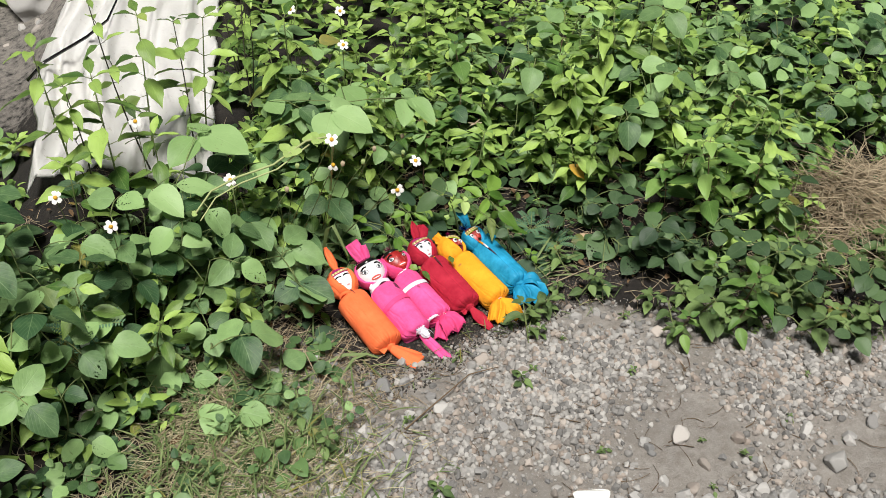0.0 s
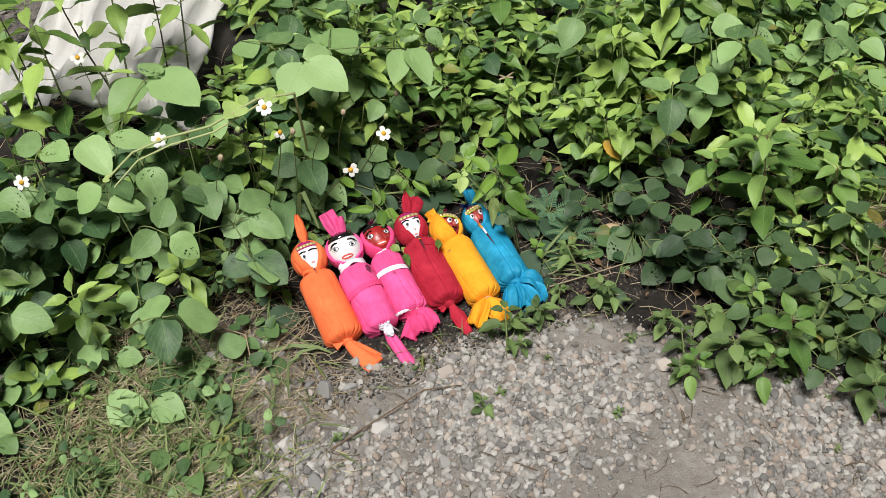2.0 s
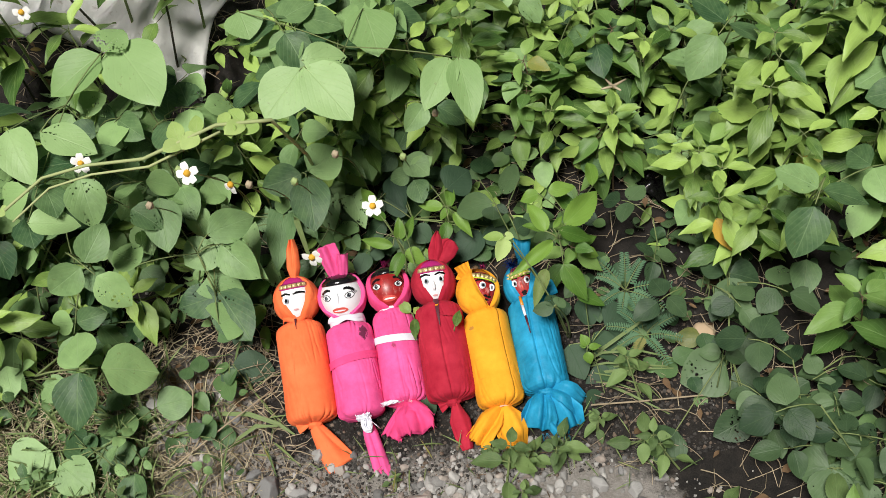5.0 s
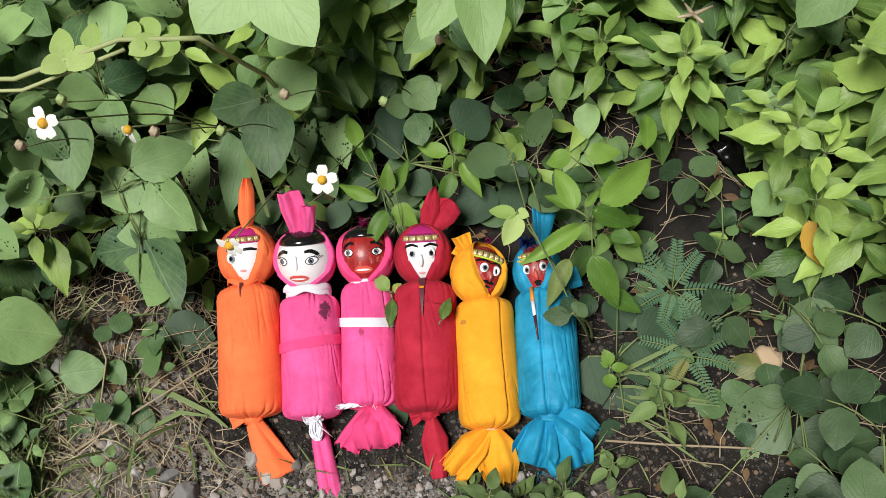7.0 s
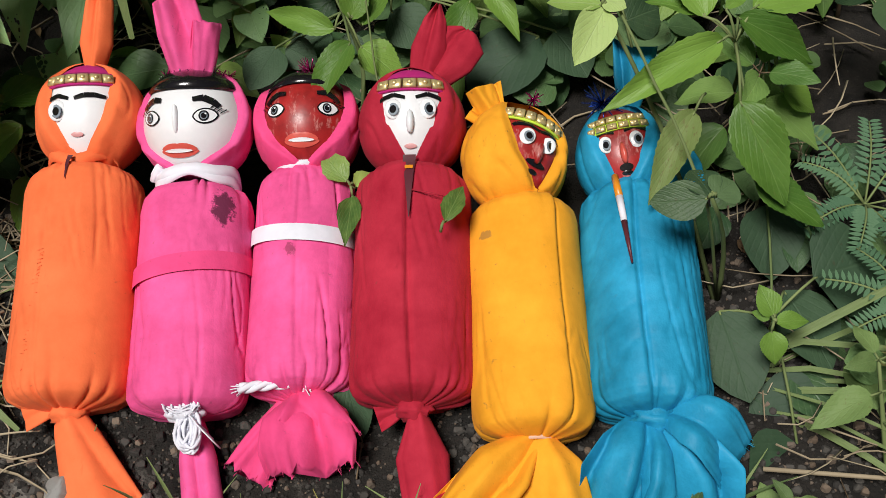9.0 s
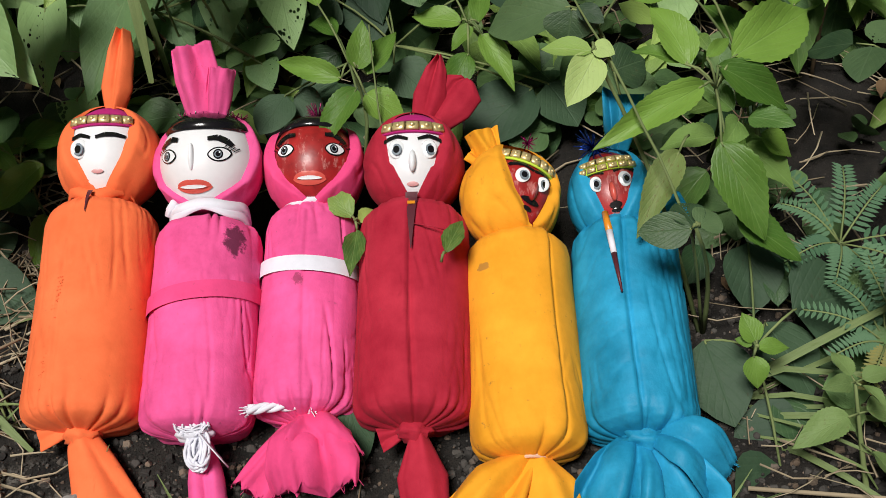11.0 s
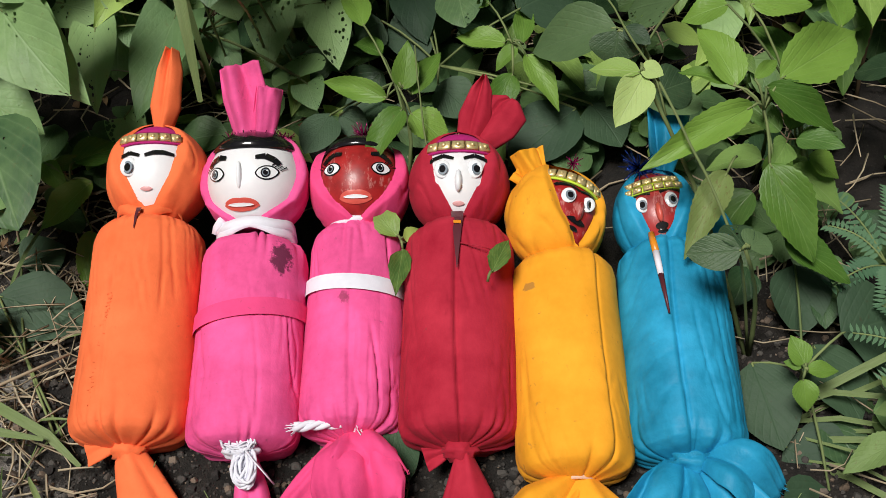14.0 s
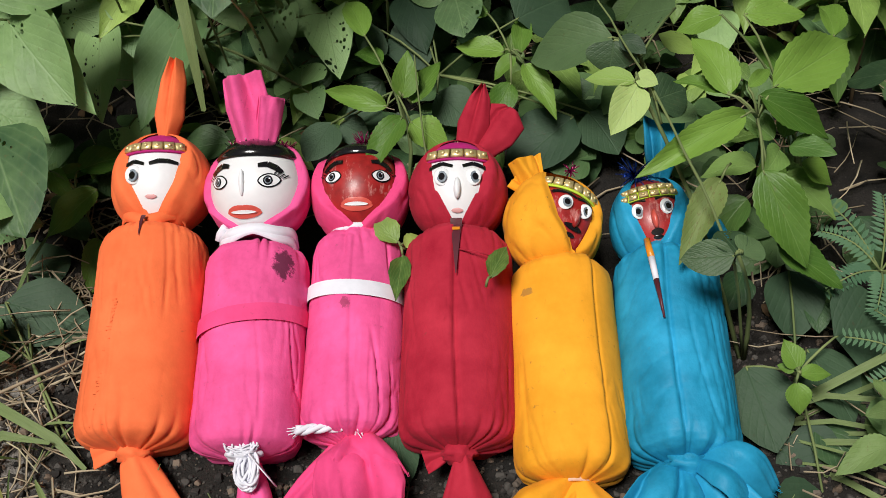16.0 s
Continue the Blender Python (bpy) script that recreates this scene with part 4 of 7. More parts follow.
def orange_doll():
    c = Cloth()
    c.grid(lathe_rows(ROLL, 0.150, 0.0358, 84, 180, -0.014, gather=0.75, folds=13, seed=1, seam=(0.25, 0.0010, 0.75)), ORANGE)
    h = (0.003, 0.166, 0.008)
    first = len(c.bm.verts)
    hood(c, h, 0.0338, 0.036, 0.0315, V_OPEN, ORANGE, seed=1)
    c.ball(h, 0.0285, 0.034, 0.0285, WHITE_FACE, 4)
    f = Face(c, h, 0.0285, 0.034, 0.0285)
    glued_face(f, eyes=(-0.40,), y=0.06, mouth=-0.36)
    f.strip([(-0.04, 0.26), (0.16, 0.31), (0.36, 0.31), (0.56, 0.27)], 0.046, BLACK)
    f.bead_band(MAGENTA, GOLD, 0.60, 0.11, 0.95, 6)
    c.grid([[Vector(h) + Vector((0.0292 * math.cos(lat) * math.cos(a), 0.0348 * math.sin(lat), 0.0292 * math.cos(lat) * math.sin(a))) for a in np.linspace(0, 2 * math.pi, 48)[:-1]] for lat in (0.62, 0.8, 1.0, 1.2, 1.4, 1.56)], MAGENTA)
    frill(c, (0.006, 0.196, 0.010), (0.10, 1, 0.02), 0.058, 0.012, 0.020, ORANGE, thick=0.007, ripples=2, depth=0.003, shape=((0, 0.010), (0.3, 0.020), (0.75, 0.017), (1, 0.008)))
    c.nod(first, h, 0.30)
    c.grid([[(0.0145 * math.cos(a) * 1.45, 0.1365 + 0.004 * math.sin(3 * a) + d, 0.0145 * math.sin(a) * 1.35 + 0.003 + e) for a in np.linspace(0, 2 * math.pi, 40)[:-1]]
            for d, e in ((-0.004, 0), (-0.003, 0.0035), (0.003, 0.0035), (0.004, 0))], ORANGE)
    slit(c, MAROON, (0.116, 0.0346, 0.0002), (0.127, 0.0324, 0.0010), (0.1335, 0.0285, 0.0016))
    c.ball((0.001, -0.014, 0.002), 0.0105, 0.0075, 0.010, ORANGE, 3, 0.35)
    frill(c, (0.002, -0.018, 0.000), (0.46, -1, 0.09), 0.066, 0.018, 0.046, ORANGE, thick=0.009, ripples=1.5, depth=0.003, ragged=0.003, seed=2)
    frill(c, (-0.004, -0.010, 0.004), (-1.0, -0.30, -0.05), 0.020, 0.008, 0.017, ORANGE, thick=0.003, ripples=1, depth=0.001)
    rng = random.Random(14)
    for k in range(40):
        s = k / 39
        x, y = -0.0155 + 0.006 * s + rng.uniform(-0.0006, 0.0006), -0.004 + 0.078 * s
        z = 0.94 * math.sqrt(0.0356 ** 2 - x * x) * along(y, (-0.004, 0.90), (0.006, 0.99), (0.02, 1.0))
        c.rod(bend((x, y, z - 0.0004), (x - rng.uniform(0.001, 0.0034), y - rng.uniform(-0.0008, 0.0022), z - 0.0003), 0.0006, 4), 0.00015, 0.00011, ORANGE, 3)
    finish(c, "doll", "wrapped cloth doll in orange cotton with gold headband", (-0.0810, -0.0800, 0.0005), (-0.0870, 0.050, 0.031))


def fair_pink_doll():
    c = Cloth()
    c.grid(lathe_rows(ROLL, 0.140, 0.0340, 84, 180, -0.010, gather=0.83, folds=11, creases=1.5, seed=2, neck=0.12), STAINED)
    c.grid([[(0.0350 * math.cos(a), 0.073 + d + 0.004 * math.cos(a + 0.4), 0.0350 * 0.945 * math.sin(a) + 0.0002) for a in np.linspace(0, 2 * math.pi, 60)[:-1]] for d in (-0.0055, -0.0045, 0.0045, 0.0055)], ROSE)
    h = (-0.001, 0.168, 0.010)
    first = len(c.bm.verts)
    sides = ((0.0, 0.0), (0.16, 0.0), (0.22, 0.15), (0.42, 0.88), (0.62, 1.16), (0.82, 1.30), (1.0, 1.7))
    hood(c, h, 0.0345, 0.037, 0.0335, sides, PINK, turn=-0.10, top=0.80, seed=2)
    c.ball(h, 0.0315, 0.0335, 0.0320, WHITE_FACE, 4)
    f = Face(c, h, 0.0315, 0.0335, 0.0320, -0.16)
    painted_face(f, eye=0.13, spread=0.52, mouth=-0.44, wide=0.36, big=0.92)
    f.c.ball(f.at(0.0, 0.10, 0.0), 0.0019, 0.0085, 0.0024, PALE_NOSE, 3)
    cap = []
    for lat, q in ((0.58, 1.0), (0.60, 1.05), (0.76, 1.07), (1.0, 1.05), (1.3, 1.03), (1.55, 1.02)):
        cap.append([Vector(h) + Vector((0.0315 * q * math.cos(lat) * math.cos(a), 0.0335 * q * math.sin(lat + 0.10 * math.sin(a)), 0.032 * q * math.cos(lat) * math.sin(a))) for a in np.linspace(0, 2 * math.pi, 64)[:-1]])
    c.grid(cap, BLACK)
    frill(c, (-0.002, 0.194, 0.010), (-0.16, 1, 0.10), 0.052, 0.020, 0.034, PINK, thick=0.009, ripples=1.6, depth=0.006, ragged=0.0015, seed=4, shape=((0, 0.022), (0.25, 0.026), (0.6, 0.031), (1, 0.028)))
    frill(c, (0.004, 0.194, 0.014), (0.16, 1, 0.12), 0.036, 0.016, 0.020, PINK, thick=0.006, ripples=1.0, depth=0.005, ragged=0.0015, seed=9, shape=((0, 0.014), (0.5, 0.018), (1, 0.017)))
    for k in range(9):
        a = -1.2 + 2.4 * k / 8
        tinsel(c, (0.026 * math.sin(a) * 0.8, 0.1975, 0.020 * math.cos(a)), TINSEL if k % 3 else BLACK, 0.006, 12, k)
    c.nod(first, h, 0.44)
    for tilt in (0.0035, -0.0025):
        c.grid([[((0.0235 + e) * math.cos(a), 0.1315 + d + tilt * math.cos(a) + 0.001 * math.sin(5 * a), (0.0225 + e) * math.sin(a) + 0.003) for a in np.linspace(0, 2 * math.pi, 60)[:-1]]
                for d, e in ((-0.0042, 0.0), (-0.0035, 0.0022), (0.0030, 0.0010), (0.0042, -0.002))], WHITE_TAPE)
    c.rod([(-0.019, 0.137, 0.018), (-0.024, 0.136, 0.012), (-0.026, 0.132, 0.010)], 0.0036, 0.0018, WHITE_TAPE, 6)
    c.ball((0.002, -0.008, 0.013), 0.0108, 0.0080, 0.0092, WHITE_TAPE, 4, 0.25)
    rng = random.Random(4)
    for _ in range(26):
        o = Vector((0.005 + rng.uniform(-0.002, 0.002), -0.0185 + rng.uniform(-0.003, 0.002), 0.0150 + rng.uniform(-0.003, 0.004)))
        w, l, tip = rng.uniform(0.0020, 0.0062), rng.uniform(0.007, 0.0115), rng.uniform(-0.35, 0.35)
        ring = [o + Matrix.Rotation(tip, 3, "Z") @ Vector((w * math.sin(a), l * math.cos(a), 0.0022 * math.sin(2 * a + tip * 9))) for a in np.linspace(0, 2 * math.pi, 15)]
        c.rod(ring, 0.00105, 0.0009, WHITE_TAPE, 5)
    for _ in range(30):
        a, b = rng.uniform(0, 6.28), rng.uniform(0, 6.28)
        c.rod(bend((0.002 + 0.010 * math.cos(a), -0.006 + 0.007 * math.sin(a), 0.019), (0.002 + 0.010 * math.cos(b), -0.006 + 0.007 * math.sin(b), 0.019), 0.004, 6), 0.0007, 0.0006, WHITE_TAPE, 4)
    c.rod([(0.002, -0.006, 0.016), (-0.008, -0.006, 0.017), (-0.013, -0.001, 0.018), (-0.0125, 0.005, 0.019)], 0.0024, 0.0018, WHITE_TAPE, 7)
    for k in range(4):
        c.rod(bend((0.004, -0.010, 0.018), (0.010 + 0.004 * k, -0.014 - 0.005 * k, 0.012), 0.008, 6), 0.0005, 0.0005, WHITE_TAPE, 4)
    frill(c, (0.004, -0.012, 0.002), (0.16, -1, -0.02), 0.080, 0.014, 0.028, PINK, thick=0.008, ripples=2.0, depth=0.003, ragged=0.006, seed=5, shape=((0, 0.012), (0.25, 0.021), (0.8, 0.024), (1, 0.030)))
    finish(c, "doll", "wrapped doll in pink cotton with white face and black hair", (-0.0125, -0.0880, 0.0000), (-0.0170, 0.042, 0.030))


def dark_pink_doll():
    c = Cloth()
    c.grid(lathe_rows(ROLL, 0.145, 0.0312, 120, 180, -0.010, gather=0.90, folds=9, drag=0.016, creases=1.6, seed=3, seam=(-0.05, 0.0009, 0.9)), PINK)
    c.grid([[(0.0322 * math.cos(a), 0.087 + d - 0.006 * math.sin(a) - 0.002 * math.cos(a), 0.0322 * 0.945 * math.sin(a) + 0.0003) for a in np.linspace(0, 2 * math.pi, 60)[:-1]] for d in (-0.0052, -0.0046, 0.0046, 0.0052)], WHITE_TAPE)
    h = (0.001, 0.160, 0.014)
    first = len(c.bm.verts)
    sides = ((0.0, 0.0), (0.16, 0.0), (0.22, 0.12), (0.42, 0.62), (0.62, 0.92), (0.85, 1.15), (1.0, 1.7))
    hood(c, h, 0.0330, 0.037, 0.0310, sides, ROSE, top=0.78, seed=3)
    c.ball(h, 0.0285, 0.0330, 0.0290, RED_FACE, 4)
    f = Face(c, h, 0.0285, 0.0330, 0.0290)
    painted_face(f, eye=0.12, spread=0.54, big=0.92, mouth=-0.45, wide=0.36)
    cap = []
    for lat, q in ((0.60, 1.0), (0.62, 1.05), (0.8, 1.06), (1.05, 1.04), (1.3, 1.03), (1.55, 1.02)):
        cap.append([Vector(h) + Vector((0.0285 * q * math.cos(lat) * math.cos(a), 0.033 * q * math.sin(lat + 0.08 * math.sin(a)), 0.029 * q * math.cos(lat) * math.sin(a))) for a in np.linspace(0, 2 * math.pi, 64)[:-1]])
    c.grid(cap, BLACK)
    tinsel(c, (0.003, 0.194, 0.016), TINSEL, 0.011, 60, 3)
    c.nod(first, h, 0.26)
    c.grid([[((0.0205 + e) * math.cos(a), 0.1300 + d + 0.003 * math.cos(a), (0.0205 + e) * math.sin(a) + 0.004) for a in np.linspace(0, 2 * math.pi, 60)[:-1]]
            for d, e in ((-0.0026, 0.0), (-0.002, 0.0018), (0.002, 0.0008), (0.0026, -0.002))], WHITE_TAPE)
    for k in range(3):
        c.rod([(0.006 - 0.036 * s, -0.004 - 0.003 * s + 0.0016 * math.cos(2.1 * k + 9 * s), 0.0125 + 0.006 * math.sin(2.2 * s) + 0.0016 * math.sin(2.1 * k + 9 * s)) for s in np.linspace(0, 1, 16)], 0.0013, 0.0019, WHITE_TAPE, 6)
    c.ball((0.004, -0.004, 0.010), 0.0070, 0.0045, 0.0060, WHITE_TAPE, 4, 0.3)
    rng = random.Random(9)
    for _ in range(22):
        p = Vector((0.005, -0.004 + rng.uniform(-0.003, 0.003), 0.013 + rng.uniform(-0.003, 0.003)))
        near = rng.random() < 0.4
        p = p if near else Vector((-0.026, -0.006, 0.015))
        q = p + Vector((rng.uniform(-0.006, 0.006), rng.uniform(-0.006, 0.009), rng.uniform(0.0, 0.005))) if near else p + Vector((rng.uniform(-0.010, -0.004), rng.uniform(-0.004, 0.004), rng.uniform(-0.003, 0.003)))
        c.rod(bend(p, q, 0.001, 4), 0.0004, 0.0003, WHITE_TAPE, 4)
    frill(c, (0.004, -0.006, 0.001), (0.10, -1, -0.02), 0.044, 0.016, 0.056, ROSE, thick=0.010, ripples=1.3, depth=0.010, ragged=0.005, bow=0.012, seed=6, shape=((0, 0.016), (0.35, 0.046), (0.75, 0.054), (1, 0.050)))
    frill(c, (0.006, -0.007, 0.009), (0.16, -1, -0.10), 0.028, 0.016, 0.050, ROSE, thick=0.003, ripples=1.6, depth=0.006, ragged=0.005, bow=0.012, seed=11)
    frill(c, (-0.002, -0.006, -0.003), (-0.62, -1, -0.05), 0.050, 0.012, 0.030, ROSE, thick=0.005, ripples=1.2, depth=0.007, ragged=0.004, seed=8)
    finish(c, "doll", "wrapped doll in pink cotton with red face and white belt", (0.0500, -0.0790, 0.0020), (0.0468, 0.055, 0.0225))


def red_doll():
    c = Cloth()
    c.grid(lathe_rows(ROLL, 0.146, 0.0352, 84, 180, -0.010, gather=0.83, folds=12, seed=4, seam=(-0.02, 0.0026, 0.97)), RED)
    h = (0.000, 0.163, 0.009)
    first = len(c.bm.verts)
    hood(c, h, 0.0325, 0.036, 0.0308, V_OPEN, RED, seed=4)
    c.ball(h, 0.0280, 0.0335, 0.0280, WHITE_FACE, 4)
    f = Face(c, h, 0.0280, 0.0335, 0.0280)
    glued_face(f, eyes=(-0.34, 0.36), nose=PALE_NOSE, mouth=-0.5, size=0.18)
    f.bead_band(MAGENTA, GOLD, 0.58, 0.12, 0.95, 5)
    c.grid([[Vector(h) + Vector((0.0292 * math.cos(lat) * math.cos(a), 0.0348 * math.sin(lat), 0.0292 * math.cos(lat) * math.sin(a))) for a in np.linspace(0, 2 * math.pi, 48)[:-1]] for lat in (0.62, 0.8, 1.0, 1.2, 1.4, 1.56)], MAGENTA)
    frill(c, (0.006, 0.192, 0.006), (0.25, 1, 0.12), 0.048, 0.014, 0.02, RED, thick=0.006, ripples=1.5, depth=0.003, shape=((0, 0.016), (0.4, 0.022), (0.8, 0.014), (1, 0.003)))
    frill(c, (0.012, 0.190, 0.004), (0.75, 1, 0.10), 0.040, 0.014, 0.03, RED, thick=0.008, ripples=1.0, depth=0.003, shape=((0, 0.014), (0.5, 0.030), (0.85, 0.030), (1, 0.012)), seed=1)
    tinsel(c, (0.0, 0.190, 0.018), GOLD, 0.006, 20, 5)
    c.nod(first, h, 0.30)
    slit(c, MAROON, (0.090, 0.0352, 0.0002), (0.106, 0.0350, 0.0016), (0.119, 0.0342, 0.0028), (0.127, 0.0318, 0.0036), (0.134, 0.0270, 0.0038))
    slit(c, BRUSHWOOD, (0.121, 0.0345, 0.0022), (0.1235, 0.0338, 0.0024))
    c.rod([(0.000, 0.108, 0.0335), (0.012, 0.104, 0.036), (0.020, 0.103, 0.033)], 0.0005, 0.0003, RED, 4)
    c.ball((0.0, -0.011, 0.004), 0.0105, 0.0065, 0.0090, RED, 3, 0.5)
    frill(c, (-0.006, -0.011, 0.0), (-1, -0.35, 0.0), 0.014, 0.006, 0.015, RED, thick=0.003, ripples=1, depth=0.002)
    frill(c, (0.003, -0.014, 0.001), (0.10, -1, -0.03), 0.064, 0.010, 0.02, RED, thick=0.008, ripples=1.2, depth=0.003, shape=((0, 0.011), (0.35, 0.029), (0.7, 0.026), (1, 0.015)), seed=3)
    finish(c, "doll", "wrapped cloth doll in dark red cotton with gold headband", (0.1140, -0.0870, 0.0080), (0.1125, 0.043, 0.031))


def yellow_doll():
    c = Cloth()
    c.grid(lathe_rows(ROLL, 0.145, 0.0335, 84, 180, -0.008, gather=0.83, folds=12, seed=5, seam=(-0.62, 0.0024, 0.96)), YELLOW)
    h = (-0.003, 0.161, 0.010)
    first = len(c.bm.verts)
    turn = 0.54
    opening = ((0.0, 0.0), (0.22, 0.0), (0.28, 0.10), (0.5, 0.46), (0.75, 0.66), (1.0, 0.80))
    hood(c, h, 0.0320, 0.036, 0.0310, opening, YELLOW, turn=turn, top=0.93, seed=5)
    bare = len(c.bm.verts)
    c.ball(h, 0.0275, 0.0315, 0.0275, RED_FACE, 4)
    f = Face(c, h, 0.0275, 0.0315, 0.0275, turn)
    glued_face(f, eyes=(-0.34, 0.15), nose=RED_FACE, lips=BLACK, mouth=-0.45, size=0.17)
    f.oval(0, -0.30, 0.24, 0.06, BLACK, 0.035, 0, 1.3)
    f.bead_band(NEON, GOLD, 0.56, 0.13, 1.15, 8)
    c.spin(bare, h, (math.sin(turn), 0, math.cos(turn)), -0.36)
    tinsel(c, (0.010, 0.1975, 0.014), TINSEL, 0.006, 26, 6)
    frill(c, (-0.014, 0.186, 0.016), (-0.30, 1, 0.15), 0.020, 0.014, 0.022, YELLOW, thick=0.006, ripples=1.3, depth=0.005, seed=3)
    frill(c, (-0.014, 0.183, 0.014), (-1, 0.75, 0.10), 0.016, 0.012, 0.016, YELLOW, thick=0.004, ripples=1, depth=0.003, seed=5)
    c.nod(first, h, 0.26)
    c.grid([[(0.0098 * math.cos(a), -0.0065 + d, 0.0092 * math.sin(a) + 0.002 + e) for a in np.linspace(0, 2 * math.pi, 30)[:-1]] for d, e in ((-0.002, 0), (-0.0015, 0.001), (0.0015, 0.001), (0.002, 0))], paint("pale_rubber", (0.72, 0.45, 0.32), 0.6))
    c.rod(bend((0.008, -0.010, 0.004), (0.026, -0.030, -0.010), 0.010, 8), 0.0009, 0.0007, WOODY, 5)
    frill(c, (0.001, -0.004, 0.002), (0.12, -1, -0.03), 0.060, 0.014, 0.058, YELLOW, thick=0.005, ripples=1.3, depth=0.007, ragged=0.008, bow=0.008, seed=4, shape=((0, 0.014), (0.3, 0.040), (0.7, 0.044), (1, 0.030)))
    frill(c, (-0.001, -0.005, 0.003), (-0.95, -1, -0.02), 0.062, 0.012, 0.050, YELLOW, thick=0.005, ripples=1.6, depth=0.008, ragged=0.008, bow=0.008, seed=7, shape=((0, 0.012), (0.4, 0.034), (1, 0.036)))
    finish(c, "doll", "wrapped doll in yellow cotton with red face and lime band", (0.1800, -0.1090, 0.0070), (0.1765, 0.0245, 0.026))


def teal_doll():
    c = Cloth()
    c.grid(lathe_rows(ROLL, 0.142, 0.0340, 150, 180, -0.008, gather=0.98, folds=10, creases=1.2, drag=0.014, seed=6, seam=(0.10, 0.0034, 0.98)), TEAL)
    h = (-0.007, 0.152, 0.009)
    first = len(c.bm.verts)
    hood(c, h, 0.0275, 0.0330, 0.0270, ((0.0, 0.0), (0.16, 0.0), (0.20, 0.06), (0.70, 0.66), (1.0, 0.95)), TEAL, turn=-0.10, top=0.88, seed=6)
    bare = len(c.bm.verts)
    c.ball(h, 0.0240, 0.0300, 0.0240, RED_FACE, 4)
    f = Face(c, h, 0.0240, 0.0300, 0.0240, -0.10)
    glued_face(f, eyes=(-0.36, 0.36), nose=LIP, lips=BLACK, mouth=-0.46, size=0.17)
    f.oval(0, -0.36, 0.16, 0.07, BLACK, 0.035, 0, 1.2)
    f.bead_band(NEON, GOLD, 0.52, 0.15, 0.95, 6, rows=2)
    c.spin(bare, h, (0, 0, 1), 0.18)
    tinsel(c, (-0.018, 0.184, 0.016), TINSEL_BLUE, 0.013, 80, 8)
    frill(c, (-0.002, 0.178, 0.004), (0.12, 1, 0.16), 0.058, 0.012, 0.026, TEAL, thick=0.004, ripples=1.5, depth=0.005, seed=2, shape=((0, 0.010), (0.4, 0.022), (0.8, 0.028), (1, 0.022)))
    frill(c, (0.008, 0.136, 0.018), (1.0, 0.30, -0.20), 0.032, 0.020, 0.022, TEAL, thick=0.004, ripples=1, depth=0.003, seed=2)
    c.nod(first, h, 0.28)
    c.rod([(-0.0145, 0.1280, 0.0285), (-0.0135, 0.1120, 0.0335)], 0.0021, 0.0022, BRUSHWOOD, 10)
    c.rod([(-0.0135, 0.1120, 0.0335), (-0.012, 0.0960, 0.0345)], 0.0022, 0.0018, WHITE_TAPE, 10)
    c.rod([(-0.012, 0.0960, 0.0345), (-0.0095, 0.0700, 0.0355)], 0.0018, 0.0006, MAROON, 8)
    c.ball((0.0, -0.008, 0.006), 0.0140, 0.0070, 0.0110, TEAL, 3, 0.6)
    frill(c, (-0.006, -0.008, 0.006), (-0.30, -1, -0.03), 0.050, 0.016, 0.050, TEAL, thick=0.003, ripples=2.0, depth=0.010, bow=0.010, curl=0.006, seed=1, shape=((0, 0.016), (0.3, 0.036), (0.7, 0.050), (1, 0.044)))
    frill(c, (0.004, -0.008, 0.003), (0.34, -1, -0.05), 0.056, 0.016, 0.050, TEAL, thick=0.003, ripples=2.3, depth=0.011, bow=0.010, curl=0.008, seed=3, shape=((0, 0.016), (0.3, 0.040), (0.7, 0.056), (1, 0.046)))
    frill(c, (0.006, -0.006, 0.010), (1.0, -0.62, 0.02), 0.044, 0.016, 0.040, TEAL, thick=0.003, ripples=1.2, depth=0.006, bow=0.016, curl=0.018, ragged=0.002, seed=5, shape=((0, 0.014), (0.3, 0.030), (0.7, 0.036), (1, 0.034)))
    rng = random.Random(8)
    for _ in range(16):
        x = rng.uniform(-0.018, 0.022)
        c.rod([(x, -0.062, -0.002), (x + rng.uniform(-0.012, 0.012), -0.072 - rng.uniform(0, 0.012), -0.012)], 0.0004, 0.0002, TEAL, 3)
    finish(c, "doll", "wrapped doll in teal satin with red face and lime band", (0.2425, -0.0990, 0.0100), (0.2437, 0.030, 0.0265))


for make in (orange_doll, fair_pink_doll, dark_pink_doll, red_doll, yellow_doll, teal_doll):
    make()


# ---- weeds ----
def canopy(x, y):
    """How high the weeds stand."""
    d = y - weed_edge(x)
    if d < 0:
        return 0.0
    top = along(x, (-1.2, 0.26), (-0.6, 0.30), (-0.35, 0.33), (-0.1, 0.33), (0.08, 0.33), (0.22, 0.24), (0.4, 0.18), (0.6, 0.26), (0.85, 0.22), (1.3, 0.18), (2.2, 0.20))
    if y > 0.30 and -0.70 < x < -0.06 + (y - 0.30) * 0.42:
        top = min(top, 0.07 + 0.50 * max(0.0, 0.54 - y))
    top *= 1 + 0.55 * noise.noise((x * 3.1, y * 3.1, 6.0)) + 0.35 * noise.noise((x * 7.5, y * 7.5, 8.0))
    if x > 0.80 and y < -0.16:
        top *= 1 - 0.85 * smooth(0.80, 0.90, x) * smooth(-0.16, -0.26, y)
    return max(0.03, top * smooth(-0.04, 0.26, d))


def on_sheet(x, y):
    return along(y, (0.42, -0.62), (0.58, -0.60), (1.07, -0.45), (1.2, -0.62), (1.62, -0.40), (2.1, -0.2)) < x < -0.07 + (y - 0.67) * 0.50 and 0.42 < y < 2.1


